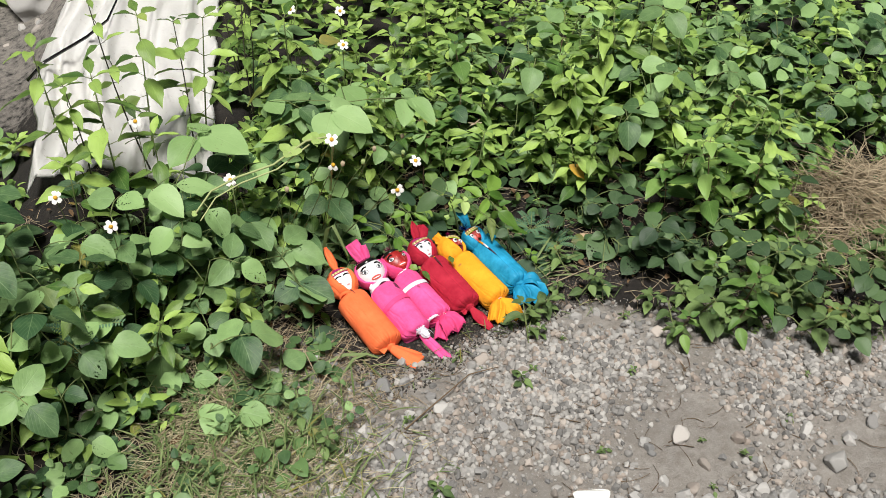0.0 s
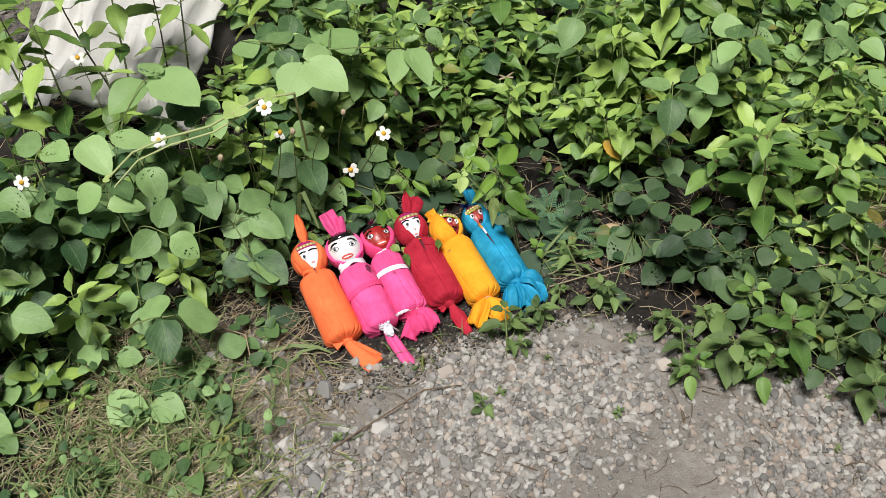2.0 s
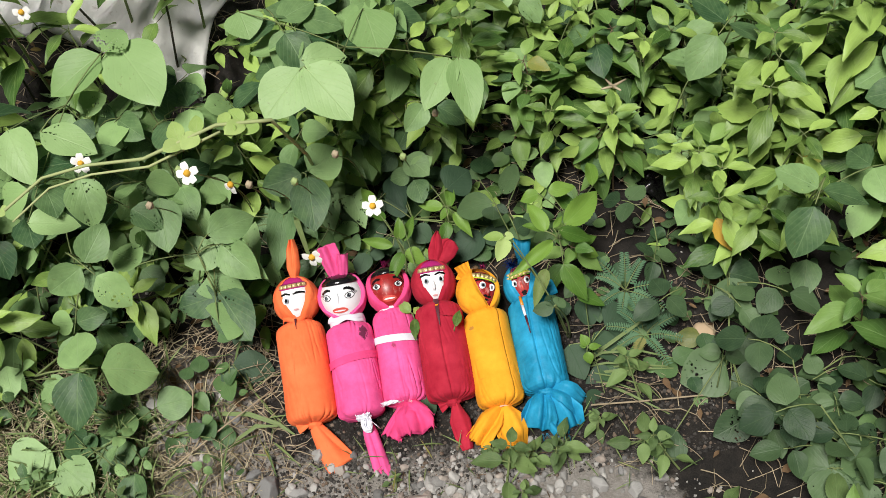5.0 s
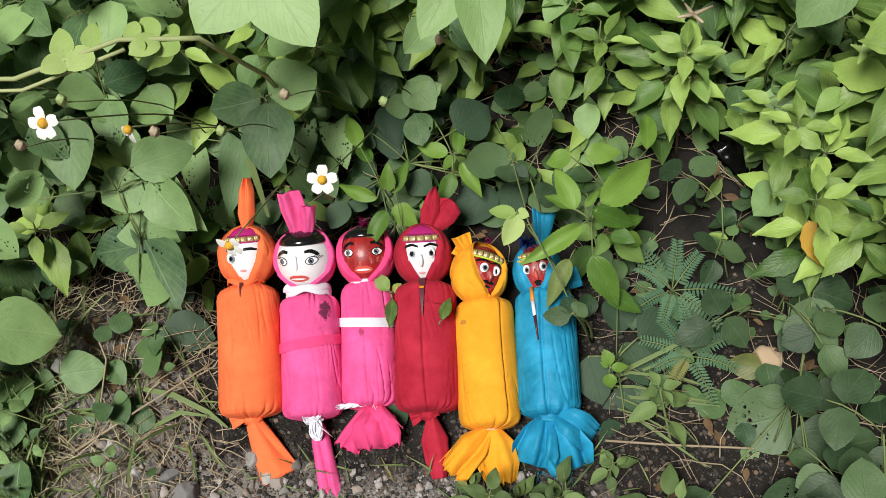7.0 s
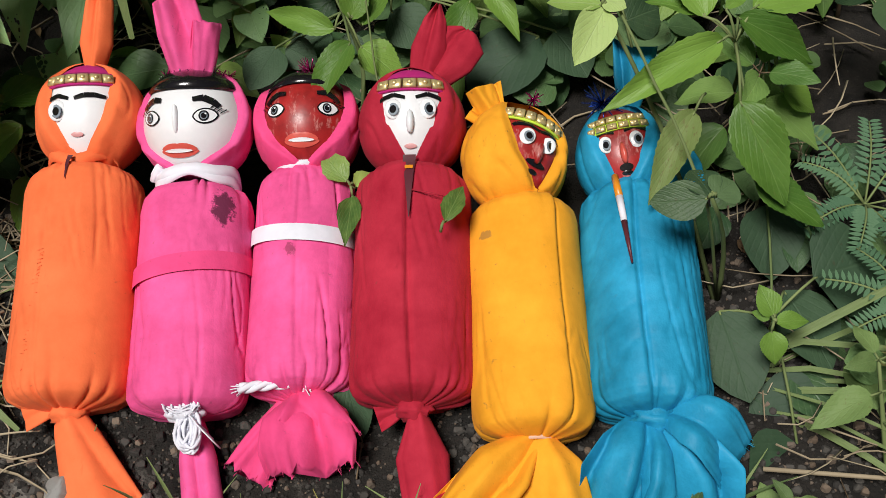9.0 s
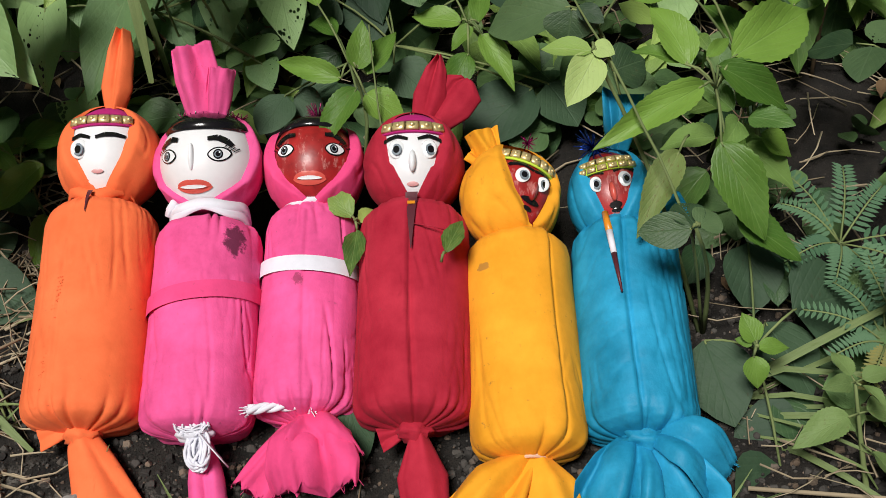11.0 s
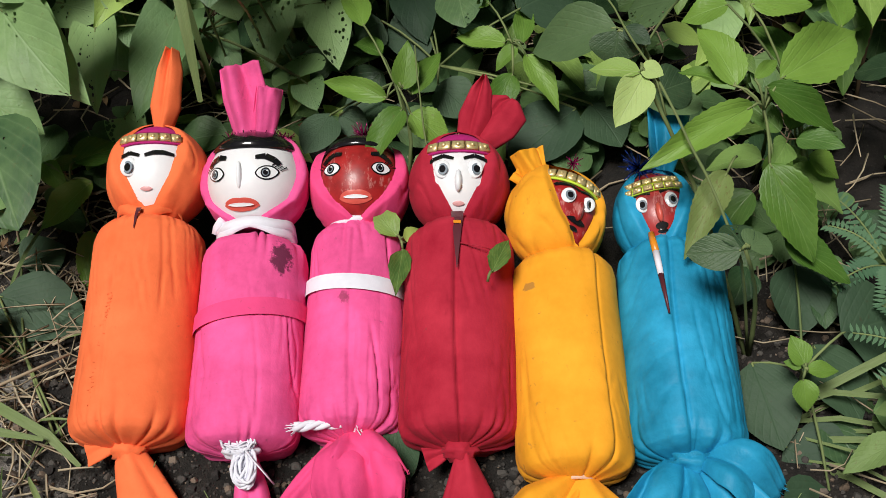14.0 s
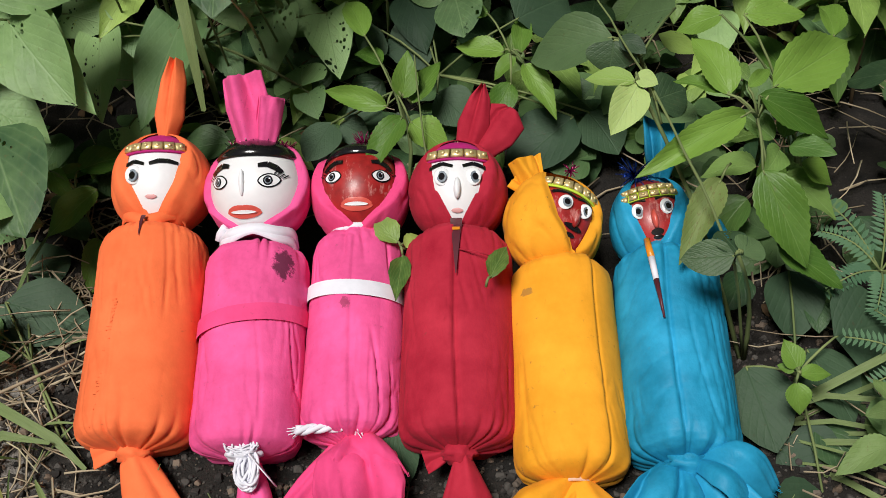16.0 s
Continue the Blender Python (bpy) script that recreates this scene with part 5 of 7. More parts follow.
def trefoil(plant, stalk, at, way, size, rng, kind="round"):
    """Three leaflets on one stalk."""
    way = Vector(way).normalized()
    face = (UP * 1.25 + Vector((rng.uniform(-0.6, 0.6), rng.uniform(-0.9, 0.25), 0))).normalized()
    side = way.cross(face).normalized()
    mid = Vector(at) + way * size * 0.30
    tube(stalk, [at, mid], 0.0009, 0.0007, 4)
    for turn, start, grow in ((0, mid, 1.0), (1.75, at, 0.92), (-1.75, at, 0.92)):
        d = way * math.cos(turn) + side * math.sin(turn) + Vector((0, 0, rng.uniform(-0.35, 0.12)))
        n = face + Vector((rng.uniform(-0.25, 0.25), rng.uniform(-0.25, 0.25), 0)) + side * math.sin(turn) * 0.15
        leaf(plant, kind, blade_pose(start + d.normalized() * 0.003, d, n, size * grow * rng.uniform(0.88, 1.08)), rng)


def vine_plant(height, groups, size, seed, kind="round"):
    rng = random.Random(seed)
    plant = new("vine_plant")
    bm = bmesh.new()
    top = Vector((rng.uniform(-0.06, 0.06), rng.uniform(-0.08, 0.03), height))
    pts = bend((0, 0, -0.01), top, 0.0, 6, (rng.uniform(-0.02, 0.02), rng.uniform(-0.02, 0.02), 0))
    tube(bm, pts, 0.0018, 0.0010, 5)
    for g in range(groups):
        f = 1 - 0.62 * g / max(1, groups - 1) * rng.uniform(0.8, 1.1) if groups > 1 else 1
        root = pts[0].lerp(top, max(0.15, f))
        a = 2.4 * g + rng.uniform(-0.5, 0.5)
        out = Vector((math.cos(a), math.sin(a), rng.uniform(0.05, 0.5)))
        tip = root + out.normalized() * rng.uniform(0.03, 0.07)
        tube(bm, bend(root, tip, 0.006, 4), 0.0011, 0.0009, 4)
        trefoil(plant, bm, tip, Vector((out.x, out.y, rng.uniform(-0.35, 0.1))), size * rng.uniform(0.8, 1.15), rng, kind)
    part("stem", bm, STALK, plant)
    return tagged(plant, "trailing vine with round blue-green leaflets in threes", "vine", "vines in the thicket")


def weed_plant(height, tiers, size, seed, kind="lance", name="weed_plant", label="upright weed with bright green pointed leaves in pairs", group="weeds in the thicket", stem=None):
    rng = random.Random(seed)
    plant = new(name)
    bm = bmesh.new()
    top = Vector((rng.uniform(-0.05, 0.05), rng.uniform(-0.05, 0.02), height))
    pts = bend((0, 0, -0.01), top, 0.0, 6, (rng.uniform(-0.015, 0.015), rng.uniform(-0.015, 0.015), 0))
    tube(bm, pts, 0.0022, 0.0010, 5)
    for g in range(tiers):
        f = 1 - 0.7 * g / max(1, tiers)
        root = pts[0].lerp(top, f)
        for s in (0, 1) if g else (0, 1, 2, 3):
            a = g * math.pi / 2 + s * (math.pi if g else math.pi / 2) + rng.uniform(-0.3, 0.3)
            rise = rng.uniform(0.15, 0.7) if g == 0 else rng.uniform(-0.25, 0.4)
            d = Vector((math.cos(a), math.sin(a), rise)).normalized()
            grow = size * (0.62 if g == 0 else rng.uniform(0.8, 1.15))
            tip = root + d * grow * 0.22
            tube(bm, [root, tip], 0.0008, 0.0007, 4)
            n = UP * 1.3 + Vector((rng.uniform(-0.5, 0.5), rng.uniform(-0.8, 0.2), 0))
            leaf(plant, kind, blade_pose(tip, d + Vector((0, 0, -0.15)), n, grow), rng)
    part("stem", bm, stem or STALK, plant)
    return tagged(plant, label, "weed", group)


def spread(protos, spots, rng):
    """Plants one of each pattern, then copies, each turned its own way."""
    fresh = set(range(len(protos)))
    for x, y, k, size, tilt in spots:
        m = pose(x, y, ground_z(x, y), tilt, rng.uniform(-8, 8), 0) @ pose(0, 0, 0, 0, 0, rng.uniform(0, 360)) @ Matrix.Scale(size, 4)
        if k in fresh:
            fresh.discard(k)
            protos[k].matrix_basis = m
        else:
            copy_thing(protos[k], m)
    for k in fresh:
        for ob in (*protos[k].children, protos[k]):
            bpy.data.objects.remove(ob)


def thicket():
    rng = random.Random(11)
    vines = [vine_plant(h, g, s, 100 + i) for i, (h, g, s) in enumerate(((0.07, 1, 0.042), (0.10, 2, 0.048), (0.15, 2, 0.050), (0.20, 3, 0.050), (0.25, 4, 0.052), (0.30, 4, 0.054), (0.35, 5, 0.056)))]
    weeds = [weed_plant(h, t, s, 200 + i) for i, (h, t, s) in enumerate(((0.05, 3, 0.036), (0.09, 4, 0.046), (0.15, 5, 0.051), (0.21, 5, 0.056), (0.27, 6, 0.060), (0.33, 6, 0.062)))]
    v_tall, w_tall = (0.07, 0.10, 0.15, 0.20, 0.25, 0.30, 0.35), (0.05, 0.09, 0.15, 0.21, 0.27, 0.33)
    vs, ws = [], []
    while len(vs) < 225 or len(ws) < 235:
        x, y = rng.uniform(-0.85, 1.45), rng.uniform(-0.6, 0.80)
        h = canopy(x, y)
        if h < 0.03 or on_sheet(x, y) or rng.random() > (1.0 if y < 0.45 else 0.45):
            continue
        h *= rng.uniform(0.62, 1.0)
        if -0.22 < x < 0.38 and y < 0.24 or (0.32 < x < 0.72 and y < (0.13 if x < 0.5 else 0.04)):
            continue
        lean = 0 if -0.25 < x < 0.40 and y < 0.36 else 22 * smooth(0.3, 0.0, y - weed_edge(x)) * rng.uniform(0.3, 1.2)
        viny = 0.54 + 0.45 * noise.noise((x * 2.6, y * 2.6, 12.0)) - (0.34 if 0.12 < x < 0.95 else 0)
        if rng.random() < viny:
            if len(vs) < 225:
                k = min(range(7), key=lambda i: abs(v_tall[i] - h))
                vs.append((x, y, k, min(1.25, max(0.75, h / v_tall[k])) * (1.12 if x < -0.35 and y < 0.2 else 1.0), lean))
        elif len(ws) < 235:
            k = min(range(6), key=lambda i: abs(w_tall[i] - h))
            ws.append((x, y, k, min(1.25, max(0.75, h / w_tall[k])), lean))
    dull = [vine_plant(h, g, s, 150 + i, "dull") for i, (h, g, s) in enumerate(((0.05, 1, 0.040), (0.08, 2, 0.046), (0.12, 3, 0.046)))]
    ds = [(0.60, -0.50, 1, 1.0, 0), (0.66, -0.55, 0, 1.1, 0), (0.62, -0.585, 0, 1.0, 0), (0.70, -0.47, 2, 1.0, 0), (0.64, -0.38, 1, 1.0, 0), (0.74, -0.40, 2, 1.0, 0)]
    for _ in range(50):
        x = rng.choice((rng.uniform(0.42, 0.80), rng.uniform(-0.72, -0.20)))
        y = weed_edge(x) + (rng.uniform(-0.06, 0.20) if x > 0 else rng.uniform(-0.16, 0.10))
        if x > 0:
            ds.append((x, y, rng.choice((0, 1, 1, 2)), rng.uniform(0.7, 1.05), 0))
        elif rng.random() < 0.6:
            vs.append((x, y, 0, rng.uniform(0.6, 1.0), 0))
    for _ in range(11):
        x = rng.uniform(-0.75, -0.22)
        vs.append((x, weed_edge(x) - rng.uniform(0.06, 0.32), 0, rng.uniform(0.6, 1.0), 0))
    for _ in range(6):
        x = rng.uniform(0.58, 1.0)
        ds.append((x, along(x, (0.55, -0.42), (1.0, -0.66)) + rng.uniform(-0.06, 0.10), rng.choice((0, 1)), rng.uniform(0.7, 1.1), 0))
    spread(vines, vs, rng)
    spread(dull, ds, rng)
    ws += [(-0.46, 0.50, 5, 1.1, 3), (-0.29, 0.53, 5, 1.05, 0), (-0.18, 0.50, 5, 1.0, 0), (-0.40, 0.42, 5, 1.2, 4), (-0.52, 0.36, 5, 1.05, 5), (-0.33, 0.36, 4, 1.1, 3)]
    spread(weeds, ws, rng)


def undergrowth():
    """The plants behind and beneath those that can be told apart, blade by blade."""
    rng = random.Random(12)
    round_, lance_ = [], []

    def blade(into, at, d, n, size):
        into.append((rng.randrange(3), blade_pose(at, d, n, size)))

    def pairs(x, y, h):
        """An upright weed: crossed pairs of leaves and a whorl on top."""
        foot, lean = Vector((x, y, ground_z(x, y))), Vector((rng.uniform(-0.14, 0.14), rng.uniform(-0.25, 0.05), 0))
        tiers, size, turn = min(6, 2 + int(h / 0.05)), rng.uniform(0.040, 0.066), rng.uniform(0, 3)
        for g in range(tiers):
            up = h * (1 - 0.72 * g / tiers)
            at = foot + UP * up + lean * up
            for k in range(2 if g else 5):
                a = turn + g * math.pi / 2 + k * (math.pi if g else 1.26) + rng.uniform(-0.25, 0.25)
                d = Vector((math.cos(a), math.sin(a), rng.uniform(0.2, 0.9) if g == 0 else rng.uniform(-0.25, 0.35)))
                n = UP * 1.3 + Vector((rng.uniform(-0.4, 0.4), rng.uniform(-0.7, 0.2), 0))
                blade(lance_, at + d * 0.008, d, n, size * (rng.uniform(0.55, 0.8) if g == 0 else rng.uniform(0.85, 1.2)))

    def threes(x, y, h):
        """A vine: leaflets in threes at several heights."""
        for g in range(min(4, 1 + int(h / 0.06))):
            a = rng.uniform(0, 2 * math.pi)
            out = Vector((math.cos(a), math.sin(a), 0))
            at = Vector((x, y, ground_z(x, y) + h * (1 - 0.2 * g))) + out * rng.uniform(0.01, 0.05)
            n, size = UP * 1.2 + Vector((rng.uniform(-0.6, 0.6), rng.uniform(-1.0, 0.2), 0)), rng.uniform(0.036, 0.058)
            side = out.cross(n).normalized()
            for q, start in ((0, 0.3), (1.75, 0), (-1.75, 0)):
                d = out * math.cos(q) + side * math.sin(q) + UP * rng.uniform(-0.35, 0.1)
                blade(round_, at + out * size * start, d, n + Vector((rng.uniform(-0.25, 0.25), rng.uniform(-0.25, 0.25), 0)), size)

    step = 0.082
    for j in range(int(4.6 / step)):
        for i in range(int(5.0 / step)):
            x, y = -1.9 + (i + rng.random()) * step, -1.1 + (j + rng.random()) * step
            near = -0.85 < x < 1.45 and y < 0.8
            h = canopy(x, y)
            edge = math.hypot((x - 0.5) * 1.05, (y - 0.9) * 0.95) + 0.5 * noise.noise((x * 1.1, y * 1.1, 30.0))
            if near and (rng.random() < 0.45 or -0.24 < x < 0.40 and y < 0.28 or 0.34 < x < 0.74 and y < 0.08):
                continue
            if h < 0.03 or on_sheet(x, y) or rng.random() < smooth(1.75, 2.5, edge) or noise.noise((x * 5.0, y * 5.0, 14.0)) < (-0.08 if near else -0.28):
                continue
            h *= rng.uniform(0.6, 1.1) * (0.78 if near else 1.0)
            viny = 0.42 + 0.5 * noise.noise((x * 2.6, y * 2.6, 12.0)) - (0.30 if 0.12 < x < 1.0 else 0)
            (threes if rng.random() < viny else pairs)(x, y, h)
    for _ in range(4200):
        x, y = rng.uniform(-0.9, 1.5), rng.uniform(-0.6, 0.8)
        h = canopy(x, y)
        if -0.20 < x < 0.34 and y < 0.30:
            h = min(h, 0.02 + 0.35 * max(0.0, y - 0.12))
        if h < 0.03 or on_sheet(x, y) or (0.34 < x < 0.74 and y < 0.06) or noise.noise((x * 6.5, y * 6.5, 14.0)) < -0.08:
            continue
        d = Vector((rng.gauss(0, 1), rng.gauss(-0.35, 1), rng.uniform(-0.6, 0.35)))
        n = UP * 1.2 + Vector((rng.uniform(-0.8, 0.8), rng.uniform(-1.1, 0.4), 0))
        viny = rng.random() < 0.45 + 0.4 * noise.noise((x * 2.6, y * 2.6, 12.0)) - (0.25 if 0.12 < x < 1.0 else 0)
        blade(round_ if viny else lance_, (x, y, ground_z(x, y) + 0.01 + h * rng.uniform(0.05, 0.62)), d, n, rng.uniform(0.018, 0.050))
    mass("vine_undergrowth", FAR_ROUND, round_, VINE_MASS, "tangled undergrowth of round green vine leaves", "undergrowth")
    mass("weed_undergrowth", FAR_LANCE, lance_, WEED_MASS, "dense undergrowth of pointed bright green weed leaves", "undergrowth")


def stalks(name, count, where, mat, label, category, length, thick, flat=0.4, seed=0, sag=0.0):
    rng = random.Random(seed)
    bm = bmesh.new()
    done = 0
    while done < count:
        spot = where(rng)
        if spot is None:
            continue
        x, y, z = spot
        a, rise = rng.uniform(0, 2 * math.pi), rng.uniform(-0.05, flat)
        l = length * rng.uniform(0.4, 1.2)
        d = Vector((math.cos(a), math.sin(a), rise)).normalized() * l
        base = Vector((x, y, z))
        side = Vector((-d.y, d.x, 0)) * rng.uniform(-0.25, 0.25)
        tube(bm, bend(base, base + d, sag * l, 4, side), thick * rng.uniform(0.6, 1.3), thick * 0.5, 3)
        done += 1
    ob = new(name, mesh_from(name, bm, mat))
    return tagged(ob, label, category, kind="stuff")


def litter():
    def under(rng):
        x, y = rng.uniform(-0.8, 1.3), rng.uniform(-0.6, 0.6)
        d = y - weed_edge(x)
        if d < -0.16 or (x > 0.3 and rng.random() < 0.15) or (-0.13 < x < 0.30 and -0.12 < y < 0.10):
            return None
        return x, y, ground_z(x, y) + rng.uniform(0.002, 0.02)

    def verge(rng):
        x, y = rng.gauss(-0.40, 0.17), rng.gauss(-0.17, 0.14)
        if x > -0.135 or y > weed_edge(x) + 0.05 or x < -0.95 or (x > -0.29 and rng.random() < 0.85):
            return None
        return x, y, ground_z(x, y) + 0.003

    def strewn(rng):
        x, y = rng.uniform(-0.3, 1.2), rng.uniform(-0.95, 0.0)
        return (x, y, ground_z(x, y) + 0.003) if y < track_edge(x) + 0.05 and not (-0.13 < x < 0.30 and y > -0.12) else None

    def heap(rng):
        x, y = rng.gauss(1.02, 0.13), rng.gauss(-0.34, 0.07)
        h = 0.11 * math.exp(-((x - 1.02) / 0.17) ** 2 - ((y + 0.34) / 0.10) ** 2)
        return x, y, ground_z(x, y) + rng.uniform(0.1, 1) * h + 0.004
    stalks("dead_stems", 3400, under, STRAW, "dry fallen stems and straw on the soil", "litter", 0.06, 0.0008, 0.2, 1)
    stalks("dry_grass", 2100, verge, VERGE, "short half-dry grass tangled on the verge", "grass", 0.065, 0.0009, 0.4, 2, 0.1)
    def bare(rng):
        x, y = rng.uniform(-0.55, -0.115), rng.uniform(-0.24, 0.12)
        return x, y, ground_z(x, y) + rng.uniform(0.001, 0.008)
    stalks("fallen_straw", 1000, bare, STRAW, "pale dry straw scattered on bare soil", "straw", 0.06, 0.0009, 0.08, 7)
    stalks("twigs", 260, strewn, WOODY, "thin dry twigs strewn over the gravel", "twigs", 0.06, 0.0009, 0.12, 3)
    stalks("straw_heap", 1400, heap, STRAW, "heap of brown dry straw beside the weeds", "straw", 0.13, 0.0014, 0.3, 4, 0.12)
    rng = random.Random(15)
    dead, green = [], []
    for _ in range(1300):
        spot = under(rng)
        if spot:
            d = Vector((rng.gauss(0, 1), rng.gauss(0, 1), rng.uniform(-0.2, 0.2)))
            dead.append((rng.randrange(4), blade_pose(spot, d, UP + Vector((rng.gauss(0, 0.5), rng.gauss(0, 0.5), 0)), rng.uniform(0.008, 0.024))))
    mass("fallen_leaves", LANCE, dead, WITHERED, "withered brown leaves fallen on the soil", "leaf litter")
    n = 0
    while n < 1300:
        spot = verge(rng)
        if spot is None:
            continue
        d = Vector((rng.gauss(0, 0.7), rng.gauss(0, 0.7), rng.uniform(0.25, 1.1)))
        green.append((rng.randrange(3), blade_pose(spot, d, Vector((-d.x, -d.y, 1.5)), rng.uniform(0.03, 0.075))))
        n += 1
    for _ in range(700):
        x, y = rng.uniform(-0.25, 0.9), rng.uniform(-0.45, -0.02)
        if abs(y - track_edge(x)) < 0.07 and not (-0.13 < x < 0.30 and y > -0.13):
            d = Vector((rng.gauss(0, 0.7), rng.gauss(0, 0.7), rng.uniform(0.3, 1.1)))
            green.append((rng.randrange(3), blade_pose((x, y, ground_z(x, y)), d, Vector((-d.x, -d.y, 1.5)), rng.uniform(0.018, 0.045))))
    mass("grass", GRASS, green, BLADE, "sparse short green grass along the track edge", "grass")


def ground_cover():
    """Small dull leaves close to the soil round the dolls."""
    rng = random.Random(61)
    places = []
    while len(places) < 1350:
        x, y = rng.uniform(-0.75, 0.95), rng.uniform(-0.35, 0.42)
        d = y - weed_edge(x)
        if d < (-0.30 if x < -0.18 else -0.05) or (-0.14 < x < 0.29 and y < 0.13) or rng.random() > (0.35 if d < 0 else 1.0):
            continue
        if noise.noise((x * 9, y * 9, 17.0)) < -0.18 or (x > 0.33 and rng.random() < 0.45):
            continue
        way = Vector((rng.gauss(0, 1), rng.gauss(0, 1), rng.uniform(-0.25, 0.3)))
        n = UP * 1.4 + Vector((rng.uniform(-0.6, 0.6), rng.uniform(-0.8, 0.3), 0))
        places.append((rng.randrange(4), blade_pose((x, y, ground_z(x, y) + rng.uniform(0.004, 0.035)), way, n, rng.uniform(0.012, 0.036 if x > 0.33 else 0.042))))
    mass("ground_cover", ROUND, places, COVER, "small dull green leaves creeping over dark soil", "ground cover")


thicket()
ground_cover()
undergrowth()
litter()


# ---- plants round the dolls ----
def placed(name, label, category, kind, root, leaves, stem=None):
    """A plant whose leaves run from base to tip, with their width."""
    rng = random.Random(int(abs(root[0]) * 1000 + abs(root[1]) * 7000))
    plant = tagged(new(name), label, category)
    root = Vector(root)
    plant.matrix_basis = Matrix.Translation(root)
    bm = bmesh.new()
    bases = [Vector(v[:3]) - root for v in leaves]
    node_at = sum(bases, Vector()) / len(bases)
    if len(leaves) > 1:
        tube(bm, bend((0, 0, 0), node_at, 0.0, 6, (0.006, 0.006, 0)), 0.0018, 0.0011, 6)
    for v, base in zip(leaves, bases):
        tip = Vector(v[3:6]) - root
        d = tip - base
        l = d.length
        ratio = {"heart": 0.84, "herb": 0.60, "browned": 0.60, "lance": 0.47, "yellow": 0.47}.get(kind, 0.845)
        ob = leaf(plant, kind, blade_pose(base, d, Vector((rng.uniform(-0.3, 0.3), rng.uniform(-0.75, -0.1), 1)), l * 1.03, v[6] / (ratio * l) * (0.86 if kind == "herb" else 1.0)), rng)
        start = node_at if len(leaves) > 1 else base - d * 0.25
        tube(bm, bend(start, base, 0.004, 4), 0.0009, 0.0008, 5)
        tube(bm, [base, base + d * 0.05], 0.0008, 0.0006, 4)
    part("stem", bm, stem or STALK, plant)
    return plant


placed("herb_sprig", "bright green mint-like herb with serrated leaves", "herb", "herb", (0.073, 0.123, -0.010), [
    (0.063, 0.136, 0.065, 0.017, 0.150, 0.070, 0.019), (0.073, 0.145, 0.065, 0.079, 0.161, 0.090, 0.023), (0.079, 0.144, 0.060, 0.099, 0.177, 0.075, 0.019),
    (0.075, 0.114, 0.075, 0.053, 0.074, 0.070, 0.023), (0.079, 0.126, 0.060, 0.107, 0.109, 0.050, 0.027), (0.045, 0.193, 0.080, 0.029, 0.235, 0.090, 0.024),
    (0.056, 0.186, 0.060, 0.033, 0.212, 0.060, 0.020)])
placed("herb_sprig", "bright green mint-like herb with serrated leaves", "herb", "herb", (0.166, 0.208, -0.010), [
    (0.155, 0.184, 0.070, 0.157, 0.226, 0.080, 0.017), (0.143, 0.186, 0.070, 0.108, 0.197, 0.070, 0.020), (0.151, 0.182, 0.070, 0.135, 0.172, 0.060, 0.015),
    (0.157, 0.173, 0.070, 0.179, 0.137, 0.060, 0.020), (0.148, 0.165, 0.060, 0.132, 0.133, 0.050, 0.021), (0.132, 0.217, 0.080, 0.099, 0.224, 0.080, 0.018)])
placed("herb_plant", "tall herb with broad serrated light green leaves", "herb", "herb", (0.319, 0.129, -0.010), [
    (0.277, 0.083, 0.120, 0.262, 0.123, 0.140, 0.029), (0.304, 0.089, 0.120, 0.366, 0.130, 0.130, 0.044), (0.283, 0.065, 0.120, 0.224, 0.024, 0.120, 0.023),
    (0.294, 0.082, 0.120, 0.343, 0.070, 0.100, 0.025), (0.273, 0.085, 0.120, 0.247, 0.103, 0.120, 0.014), (0.287, 0.083, 0.125, 0.304, 0.099, 0.130, 0.011),
    (0.293, 0.039, 0.100, 0.318, -0.007, 0.070, 0.031), (0.306, 0.015, 0.060, 0.344, -0.005, 0.050, 0.023), (0.325, 0.123, 0.100, 0.301, 0.159, 0.110, 0.023)])
placed("herb_plant", "tall herb with broad serrated light green leaves", "herb", "herb", (0.350, 0.113, -0.010), [
    (0.318, 0.076, 0.070, 0.304, 0.073, 0.050, 0.020), (0.328, 0.073, 0.070, 0.353, 0.068, 0.060, 0.022), (0.323, 0.083, 0.070, 0.354, 0.098, 0.070, 0.019),
    (0.276, 0.134, 0.140, 0.249, 0.134, 0.130, 0.023), (0.290, 0.134, 0.140, 0.328, 0.139, 0.140, 0.024), (0.360, 0.161, 0.100, 0.367, 0.216, 0.100, 0.024)])
placed("vine_sprig", "young yellow-green vine leaflets in threes on a thin stem", "vine", "pale", (0.293, -0.014, -0.020), [
    (0.217, 0.068, 0.144, 0.189, 0.075, 0.144, 0.016), (0.219, 0.068, 0.142, 0.205, 0.040, 0.135, 0.022), (0.217, 0.071, 0.146, 0.229, 0.065, 0.146, 0.011)])
placed("vine_sprig", "green vine leaflets in threes, dulled for shade", "vine", "dull", (0.253, 0.130, -0.010), [
    (0.213, 0.151, 0.110, 0.156, 0.163, 0.090, 0.040), (0.213, 0.142, 0.115, 0.211, 0.128, 0.100, 0.036), (0.216, 0.139, 0.120, 0.231, 0.125, 0.120, 0.012),
    (0.260, 0.194, 0.100, 0.227, 0.211, 0.080, 0.048), (0.239, 0.112, 0.090, 0.260, 0.125, 0.090, 0.028), (0.243, 0.101, 0.080, 0.255, 0.131, 0.080, 0.034)])
